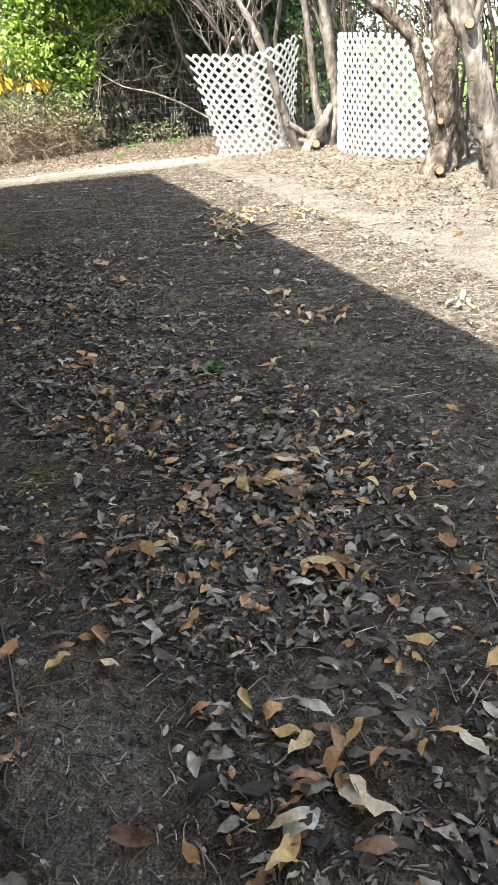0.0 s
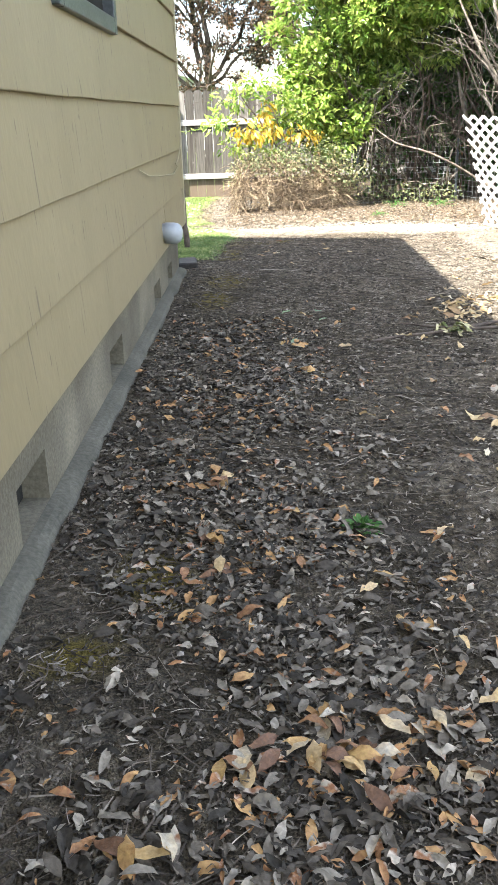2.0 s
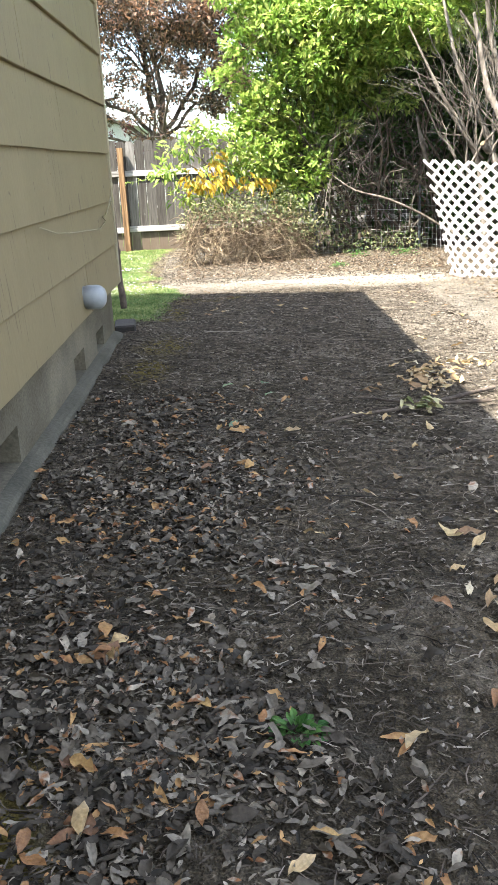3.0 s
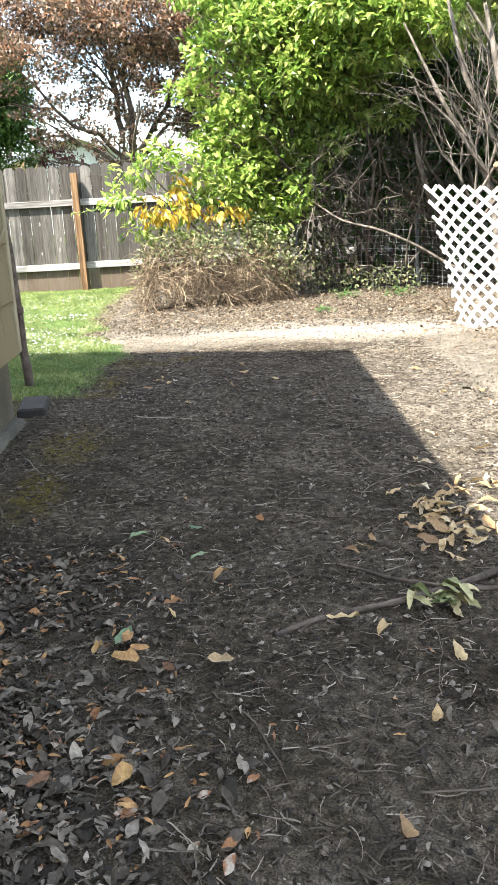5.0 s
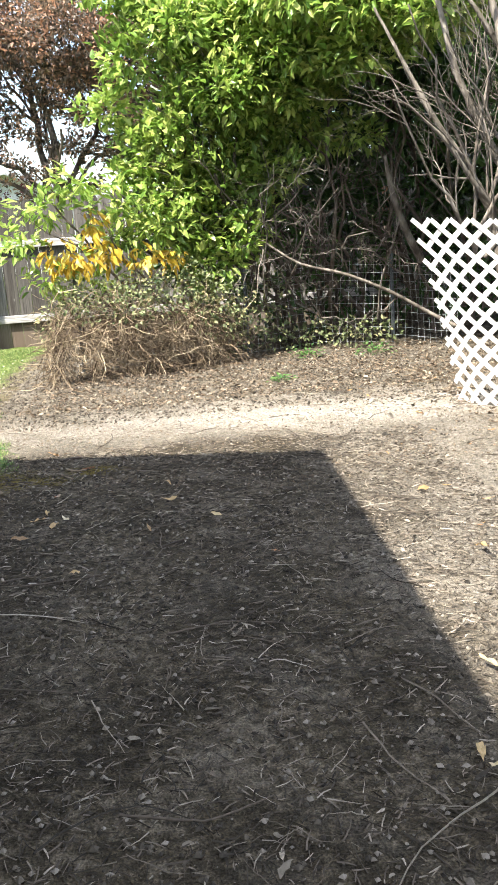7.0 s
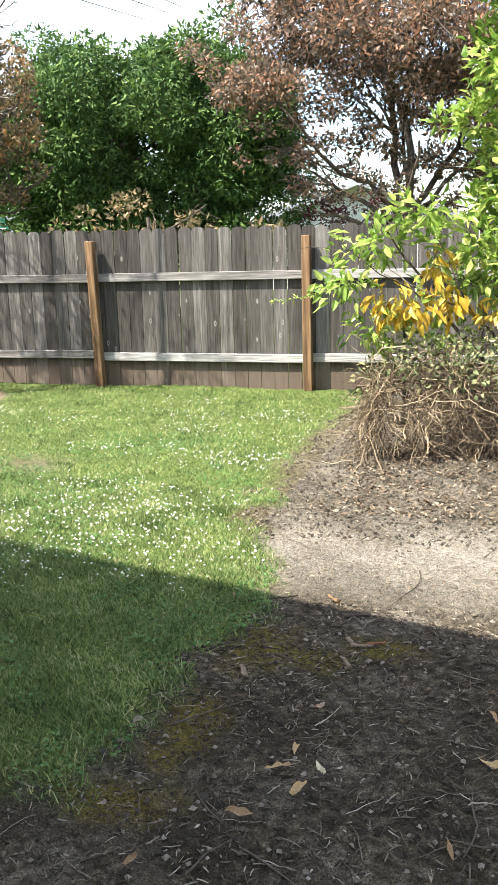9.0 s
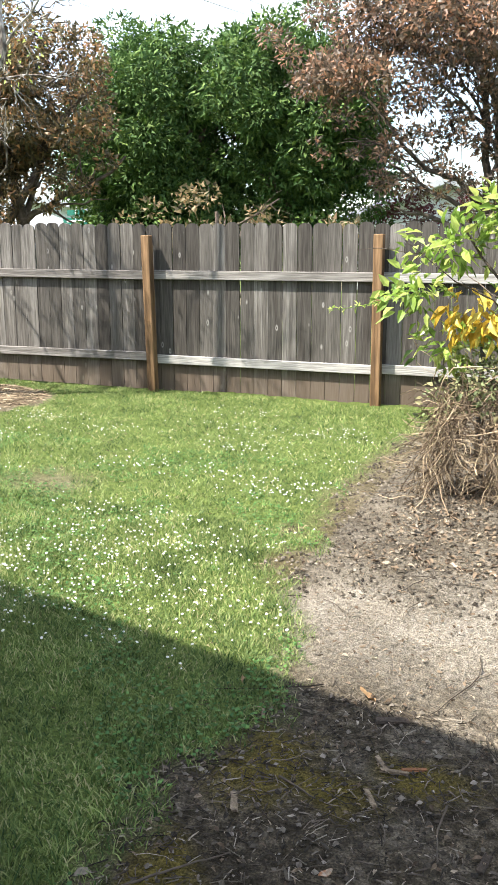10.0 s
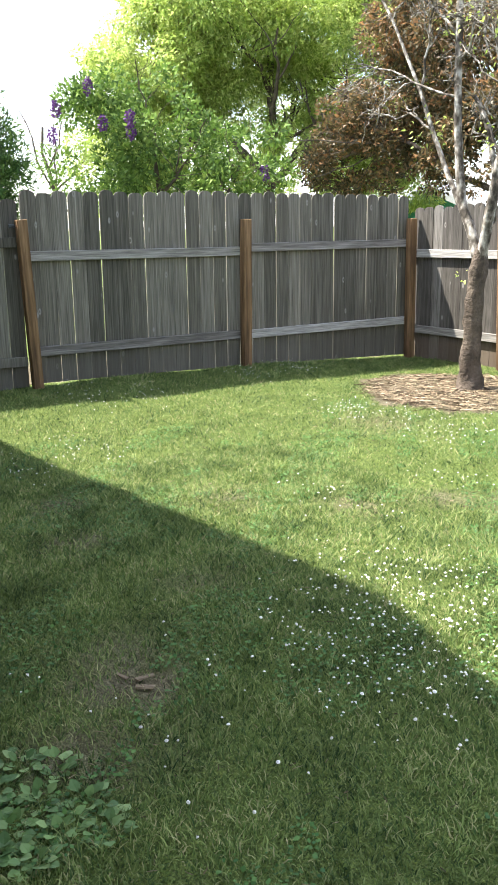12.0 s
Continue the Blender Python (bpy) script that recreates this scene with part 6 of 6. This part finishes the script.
def build_cable():
    t = thing("loose_cable", "thin cream cable sagging against the siding near the corner", "cable")
    r = [(0.014, 4.1, 1.02), (0.014, 4.5, 0.965), (0.014, 4.95, 0.935), (0.014, 5.5, 0.91), (0.014, 6.0, 0.885), (0.014, 6.3, 0.92), (0.014, 6.15, 0.955), (0.014, 6.35, 0.96), (0.012, 6.6, 1.03), (0.01, 6.8, 1.12)]
    V, F = tubes([[(p, 0.0035) for p in r]], 5)
    part("cable", np_mesh("cable", V, F, True), trim_paint, t)


build_meter_box(), build_pipe_cap(), build_downspout(), build_cable()


def build_fallen_branch():
    t = thing("fallen_branch", "fallen brown laurel branch with wilting green leaves on the soil", "branch")
    V, F = tubes([fine_path([(1.31, 4.09, 0.012, 0.008), (1.4, 4.15, 0.014, 0.009), (1.53, 4.2, 0.018, 0.0095), (1.64, 4.225, 0.02, 0.0095), (1.73, 4.255, 0.022, 0.009), (1.95, 4.34, 0.03, 0.011), (2.3, 4.55, 0.035, 0.012)], 0.03)], 8, 0.04)
    part("stem", np_mesh("stem", V, F, True), bark_dark, t)
    V, F = tubes([fine_path([(1.56, 4.565, 0.012, 0.004), (1.63, 4.49, 0.02, 0.0055), (1.7, 4.4, 0.026, 0.007), (1.82, 4.32, 0.034, 0.008), (1.95, 4.26, 0.04, 0.009), (2.2, 4.25, 0.045, 0.01)], 0.03)], 8, 0.04)
    part("stem", np_mesh("stem", V, F, True), bark_dark, t)
    r = np.random.default_rng(5)
    green = material("wilting leaf", [(0.0, (0.13, 0.16, 0.06)), (0.5, (0.31, 0.29, 0.14)), (1.0, (0.45, 0.38, 0.22))], 20, 0.5, 0.3, "object", 60, vary=0.4)
    for k in range(16):
        p = np.array([[r.uniform(1.71, 1.9), r.normal(4.22, 0.02), 0.03 + 0.003 * k]])
        a = r.normal(-1.3, 0.75)
        V, F = curled_leaves(p, np.array([[math.cos(a), math.sin(a), r.uniform(-0.05, 0.15)]]), np.array([[r.normal() * 0.3, r.normal() * 0.3, 1]]), 0.1, 0.034, 0.7, 0.5, r)
        part("leaf", np_mesh("leaf", V, F, True), green, t)


build_fallen_branch()


pale_leaf = material("pale tan laurel leaf", [(0.0, (0.2, 0.12, 0.06)), (0.4, (0.38, 0.26, 0.12)), (0.8, (0.48, 0.37, 0.19)), (1.0, (0.55, 0.48, 0.33))], 25, 0.6, 0.4, "object", 80, vary=0.45, spec=0.35, translucent=0.15)


def large_leaf(k):
    r = np.random.default_rng(100 + k)
    V, F = curled_leaves(np.array([[-0.06, 0, 0.012]]), np.array([[1.0, 0, r.uniform(-0.05, 0.15)]]), np.array([[0, r.uniform(-0.3, 0.3), 1.0]]), 0.11, r.uniform(0.042, 0.062), 0.5, 0.5, r)
    me = np_mesh("leaf", V, F, True)
    me.materials.append(pale_leaf if k > 7 else tan_leaf)
    return me


def build_large_leaves():
    r = np.random.default_rng(77)
    shapes = [large_leaf(k) for k in range(14)]
    spots = []
    for cx, cy, rx, ry, n in ((0.83, 0.55, 0.11, 0.06, 15), (1.02, 0.45, 0.16, 0.05, 11), (0.5, 1.3, 0.07, 0.06, 6), (0.51, 2.0, 0.05, 0.08, 6), (1.65, 2.05, 0.09, 0.07, 9), (1.63, 2.3, 0.05, 0.12, 5), (1.7, 2.75, 0.08, 0.04, 4), (0.84, -0.05, 0.06, 0.05, 7), (0.25, -0.12, 0.05, 0.05, 5), (0.43, 0.23, 0.05, 0.07, 5), (2.35, 1.95, 0.08, 0.1, 5), (2.68, 4.75, 0.1, 0.16, 18), (0.7, 0.5, 0.12, 0.05, 7), (0.45, -0.76, 0.11, 0.08, 13), (0.62, -0.62, 0.14, 0.1, 13), (0.9, -0.75, 0.12, 0.1, 8), (1.25, 0.22, 0.08, 0.1, 6), (1.1, 0.62, 0.08, 0.05, 6), (0.9, 1.15, 0.3, 0.15, 8)):
        for k in range(n):
            spots.append((cx + r.normal() * rx, cy + r.normal() * ry))
    for k in range(13):
        spots.append((r.normal(0.85, 0.3), r.normal(0.0, 0.8)))
    for k in range(13):
        spots.append((r.normal(1.0, 0.45), r.uniform(1.3, 4.0)))
    for k in range(68):
        q = r.uniform(-0.35, 0.42)
        spots.append((2.0 + 0.12 * q + r.normal() * 0.08 + 0.25 * (q > 0.3), 4.95 + q + r.normal() * 0.05))
    for k in range(10):
        spots.append((r.uniform(1.9, 3.4), r.uniform(3.2, 8.6)))
    spots += [(0.73, 7.85), (0.82, 7.78), (0.71, 7.73), (0.79, 7.65), (0.66, 7.5), (0.46, 7.25), (1.3, 8.19), (1.3, 7.92), (0.94, 7.1), (1.215, 7.51), (1.51, 7.6), (0.605, 8.99), (0.19, 8.9), (-0.03, 8.33), (2.06, 5.71), (2.1, 5.6),
              (1.66, 4.68), (1.7, 4.72), (1.62, 4.66), (0.944, 4.814), (0.98, 4.79), (0.88, 3.99), (1.16, 4.47), (1.51, 4.12), (1.62, 4.06), (1.82, 3.92), (1.0, 4.3), (1.0, 4.25), (0.8, 4.05)]
    for k, (x, y) in enumerate(spots):
        if x < 0.05:
            continue
        pale = y > 1.7 and (x > 1.5 or y > 7)
        s = r.uniform(0.7, 1.05) if pale and y < 7 else r.uniform(0.5, 0.88)
        slim = r.uniform(0.5, 0.8) if pale else r.uniform(0.75, 1.15)
        ob = part("fallen_leaf", shapes[8 + k % 6 if pale else k % 8], None, None, "large curled tan fallen leaf on the soil" if y < 6.5 else "pale dry fallen leaf on bare soil",
                  pose(x, y, float(height_at(x, y)) + r.uniform(0.003, 0.022), r.normal() * 10, r.normal() * 8, r.uniform(0, 360)) @ Matrix.Diagonal((s, s * slim, s, 1)))
        tagged(ob, "", "leaf", "fallen leaves")


build_large_leaves()


def build_green_leaves():
    """A few leaves fallen green among the dry ones."""
    green = material("fallen green leaf", [(0.0, (0.07, 0.13, 0.06)), (1.0, (0.2, 0.29, 0.13))], 20, 0.5, 0.3, "object", 60, vary=0.5, spec=0.4)
    r = np.random.default_rng(78)
    for x, y, turn, s in ((0.84, 4.88, 20, 0.75), (1.078, 4.678, 35, 0.7), (0.87, 4.13, 65, 0.95), (1.05, 4.95, 160, 0.5)):
        V, F = curled_leaves(np.array([[-0.06, 0, 0.012]]), np.array([[1.0, 0, 0.08]]), np.array([[0, 0.1, 1.0]]), 0.11, 0.045, 0.3, 0.3, r)
        ob = part("fallen_leaf", np_mesh("leaf", V, F, True), green, None, "fresh green fallen leaf among dry litter", pose(x, y, float(height_at(x, y)) + 0.012, 0, 0, turn) @ Matrix.Scale(s, 4))
        tagged(ob, "", "leaf", "fallen leaves")


build_green_leaves()


def build_wood_bits():
    """Bark chips, pebbles and the longer twigs that lie alone on the trodden soil."""
    r = random.Random(6)
    dark = material("dark bark chip", [(0.3, (0.03, 0.024, 0.018)), (0.7, (0.08, 0.06, 0.045))], 30, 0.9, 0.6, fine=150)
    tan = material("split tan wood", [(0.3, (0.13, 0.095, 0.06)), (0.7, (0.27, 0.215, 0.15))], 30, 0.85, 0.5, fine=150)
    rust = material("rusty rotten wood", [(0.3, (0.13, 0.055, 0.025)), (0.7, (0.26, 0.12, 0.05))], 30, 0.85, 0.5, fine=150)
    for x, y, turn, L, W, m, label in ((0.731, 8.868, 20, 0.1, 0.035, dark, "dark flat bark chip on the soil"), (0.851, 8.627, 25, 0.07, 0.014, rust, "rusty splinter of rotten wood"), (0.8, 8.6, 10, 0.08, 0.012, tan, "split tan wood splinter"),
                                       (0.76, 8.63, 125, 0.085, 0.013, tan, "split tan wood splinter"), (0.77, 8.45, 120, 0.08, 0.014, tan, "split tan wood splinter"), (0.433, 8.285, 115, 0.085, 0.018, tan, "pale curled bark strip"),
                                       (0.33, 8.75, 110, 0.06, 0.012, tan, "pale curled bark strip"), (1.33, 7.33, 40, 0.12, 0.013, dark, "weathered split stick on the soil"), (1.1, 8.3, 80, 0.06, 0.02, dark, "dark flat bark chip on the soil"),
                                       (-1.56, 8.33, 100, 0.07, 0.018, tan, "grey-tan wood scrap in worn turf"), (-1.5, 8.3, 60, 0.06, 0.02, tan, "grey-tan wood scrap in worn turf"), (-1.62, 8.27, 20, 0.05, 0.014, tan, "grey-tan wood scrap in worn turf"), (-1.27, 7.86, 70, 0.05, 0.014, tan, "grey-tan wood scrap in worn turf")):
        bm = box_bm(-L / 2, L / 2, -W / 2, W / 2, 0, 0.007, 0.001)
        for v in bm.verts:
            v.co.y += 0.1 * abs(v.co.x) + r.uniform(-0.15, 0.15) * W
            v.co.x += r.uniform(-0.08, 0.08) * L
            v.co.z += r.uniform(-0.0015, 0.002)
        tagged(part("bark_chip", bm, m, None, label, pose(x, y, float(height_at(x, y)) + 0.004, r.uniform(-6, 6), r.uniform(-5, 5), turn)), "", "wood chip")
    for x, y, s in ((0.995, 8.797, 0.014), (0.77, 8.71, 0.013), (1.4, 7.0, 0.012), (0.55, 9.3, 0.01), (1.1, 9.25, 0.012), (0.3, 8.2, 0.01), (1.45, 8.3, 0.011)):
        V, F = crumbs(1, int(x * 1000), lambda r_, n: (np.zeros(n), np.zeros(n)), s, s)
        bm = bmesh.new()
        vs = [bm.verts.new(v) for v in V]
        for f in F:
            bm.faces.new([vs[k] for k in f])
        bmesh.ops.subdivide_edges(bm, edges=list(bm.edges), cuts=1, use_grid_fill=True, smooth=0.8)
        tagged(part("pebble", bm, concrete, None, "small grey rounded pebble on the soil", Matrix.Translation((x, y, float(height_at(x, y)) - float(height_at(0.0, 0.0)) + 0.002))), "", "pebble")
    lines = [[(0.338, 6.982), (0.514, 7.019), (0.698, 7.027)], [(0.63, 7.057), (0.763, 7.126), (0.904, 7.244), (0.93, 7.32)], [(0.739, 7.025), (0.952, 7.053), (1.155, 7.101)], [(1.021, 6.95), (1.015, 7.1), (1.03, 7.234)],
             [(0.71, 7.396), (0.8, 7.35), (0.881, 7.297)], [(0.507, 7.59), (0.56, 7.53), (0.644, 7.464)], [(0.97, 8.5), (0.965, 8.38), (0.99, 8.25)], [(0.5, 8.44), (0.57, 8.41), (0.63, 8.38)], [(0.3, 7.9), (0.42, 8.02), (0.5, 8.1)],
             [(1.25, 7.75), (1.28, 7.62), (1.25, 7.5)], [(1.4, 7.6), (1.3, 7.55), (1.2, 7.56)], [(0.6, 6.2), (0.8, 6.24), (1.05, 6.15)], [(1.3, 6.5), (1.5, 6.56), (1.7, 6.5)], [(1.2, 5.6), (1.4, 5.55), (1.55, 5.62)], [(0.5, 6.9), (0.58, 6.75), (0.62, 6.6)], [(1.0, 0.85), (1.05, 0.74), (1.18, 0.5), (1.24, 0.38)], [(0.84, 0.465), (0.99, 0.37), (1.12, 0.27), (1.3, 0.2)], [(0.05, -0.28), (0.045, -0.1), (0.03, 0.09)]]
    for q in lines:
        pts = fine_path([(x, y, float(height_at(x, y)) + 0.008, 0.0032) for x, y in q], 0.02)
        pts = [(p + np.array([r.uniform(-0.002, 0.002), r.uniform(-0.002, 0.002), 0]), d * (1.15 - 0.6 * k / len(pts))) for k, (p, d) in enumerate(pts)]
        tagged(part("twig", np_mesh("twig", *tubes([pts], 6, 0.06), True), twig_mat, None, "long thin bent dead twig on the soil"), "", "twig")


build_wood_bits()


def build_weed(name, label, x, y, s, n, seed, wide=0.7, mat=None):
    t = thing(name, label, "weed", pose(x, y, float(height_at(x, y))))
    r = np.random.default_rng(seed)
    d = rand_dir(n, r)
    d[:, 2] = np.abs(d[:, 2]) * 0.5
    P = d * s * r.uniform(0.2, 1, (n, 1))
    size = min(s * 0.45, 0.035)
    V, F = leaf_arrays(P, d, np.tile([0, 0, 1.0], (n, 1)), size, size * wide, 0.2 if wide < 0.8 else 0.08, 0.1)
    part("leaves", np_mesh("leaves", V, F), mat or clover_mat, t)


build_weed("green_weed", "small ferny green weed in the leaf litter", 1.006, 1.63, 0.06, 120, 1)
build_weed("green_weed", "small bright green weed on pale soil by the shrubs", 2.2, 10.9, 0.12, 50, 2)
build_weed("green_weed", "green weed at the foot of the wire fence", 3.2, 11.9, 0.2, 90, 3)
round_leaf = foliage("round weed leaves", (0.07, 0.15, 0.04), (0.17, 0.29, 0.09), (0.25, 0.36, 0.14), 0.6, 0.25)
for k in range(12):
    build_weed("green_weed", "flat rosette of round-leaved weeds in shaded lawn", -1.3 + 0.085 * (k % 6) + 0.02 * math.sin(k * 5), 7.68 + 0.17 * (k // 6) + 0.05 * math.sin(k * 3), 0.085, 22, 40 + k, 0.92, round_leaf)
build_weed("green_weed", "low green weeds under the wire fence", 2.6, 12.1, 0.2, 90, 5)


LINES = [((-10.0, 27.8, 7.76), (-20.7, 61.4, 14.9)), ((-8.8, 28.4, 7.77), (-19.9, 61.7, 15.4)), ((-8.0, 28.7, 7.77), (-19.0, 62.0, 15.6))]


def build_far_houses():
    def house_(label, x0, x1, y, h, rise, wallm, trimm, depth=7):
        t = thing("neighbour_house", label, "house", pose(0, y, 0))
        bm = box_bm(x0, x1, 0, depth, 0, h)
        part("wall", bm, wallm, t)
        bm = bmesh.new()
        m, o = (x0 + x1) / 2, 0.5
        p = [(x0 - o, h - 0.1), (m, h + rise), (x1 + o, h - 0.1), (x1 + o, h - 0.28), (m, h + rise - 0.2), (x0 - o, h - 0.28)]
        a = [bm.verts.new((x, -o, z)) for x, z in p]
        b = [bm.verts.new((x, depth, z)) for x, z in p]
        for k in range(6):
            bm.faces.new((a[k], a[(k + 1) % 6], b[(k + 1) % 6], b[k]))
        bm.faces.new((a[0], a[5], a[4], a[1])), bm.faces.new((a[1], a[4], a[3], a[2]))
        part("roof", bm, trimm, t)
        bm = bmesh.new()
        v = [bm.verts.new(q) for q in ((x0, -0.01, h - 0.1), (x1, -0.01, h - 0.1), (m, -0.01, h + rise - 0.2))]
        bm.faces.new(v)
        part("gable", bm, wallm, t)
    grey = material("pale grey siding", [(0.3, (0.45, 0.47, 0.47)), (0.7, (0.52, 0.54, 0.54))], 3, 0.8, 0.1)
    roofm = material("pale shingle roof", [(0.3, (0.28, 0.3, 0.32)), (0.7, (0.36, 0.38, 0.4))], 3, 0.9, 0.1)
    green = material("green painted boards", [(0.3, (0.02, 0.14, 0.09)), (0.7, (0.03, 0.2, 0.12))], 3, 0.7, 0.1)
    house_("pale grey neighbour house with a pale shingle roof behind the fence", -6.8, -0.8, 34, 2.3, 1.1, grey, roofm)
    house_("neighbour house with green gable behind the side corner", -19.0, -14.0, 24, 1.6, 0.9, green, roofm)
    house_("pale grey house seen between the trees behind the fence", -25, -15, 36, 2.5, 0.7, grey, roofm)
    s = thing("street_sign", "green and white street name sign on a thin post", "sign", pose(-13.8, 29, 0))
    part("pole", np_mesh("pole", *tubes([[((0, 0, 0), 0.03), ((0, 0, 2.42), 0.03)]], 6)), wire_mat, s)
    sign = material("green sign face", [(0.3, (0.01, 0.11, 0.075)), (0.7, (0.012, 0.135, 0.09))], 3, 0.5, 0)
    b = part("blade", box_bm(-0.45, 0.45, -0.02, 0.02, 2.0, 2.2), sign, s, "green street sign blade")
    part("lettering", box_bm(-0.32, 0.32, -0.026, -0.021, 2.07, 2.13), flower_mat, s, "white bar of lettering")
    part("blade", box_bm(-0.3, 0.3, -0.02, 0.02, 2.26, 2.42), sign, s, "green street sign blade")
    u = thing("utility_pole", "grey wooden utility pole with a crossarm far behind the fence", "pole", pose(-7.5, 40, 0))
    part("pole", np_mesh("pole", *tubes([[((0, 0, 0), 0.15), ((0, 0, 10.6), 0.11)]], 8)), bark_dark, u)
    part("crossarm", box_bm(-0.9, 0.9, -0.06, 0.06, 9.7, 9.85), bark_dark, u)
    w = thing("power_lines", "thin overhead power lines crossing the sky", "cable")
    for k in range(3):
        a, b = np.array(LINES[k][0]), np.array(LINES[k][1])
        pts = [(a + (b - a) * (q / 6 - 0.35), 0.013) for q in range(9)]
        part("line", np_mesh("line", *tubes([pts], 4)), shadow_box, w)


build_far_houses()


def hang_boards(f, L, gap, drop, seed, kinds, z_wave=0.01, longer=0.0):
    """The fence's boards, the last pieces to be laid: each its own object on shared meshes."""
    r = random.Random(seed)
    s, k = 0.0, 0
    while s < L - 0.03:
        more = longer * s / L
        h = 1 + r.uniform(-0.008, 0.008) + more / 1.7
        part("board", kinds[k % 3], None, f, "", pose(s, 0.001, drop - more + z_wave * math.sin(s * 0.9), 0, r.uniform(-0.25, 0.25), 0) @ Matrix.Diagonal((1, 1, h, 1)))
        s += 0.142 + gap + r.uniform(0, gap)
        k += 1


hang_boards(back_fence, BL, 0.0035, -0.005, 1, BOARDS)
hang_boards(side_fence, SL, 0.0045, 0.13, 2, SIDE_BOARDS, longer=0.1)
hang_boards(fence_end, EL, 0.008, 0.12, 3, SIDE_BOARDS)
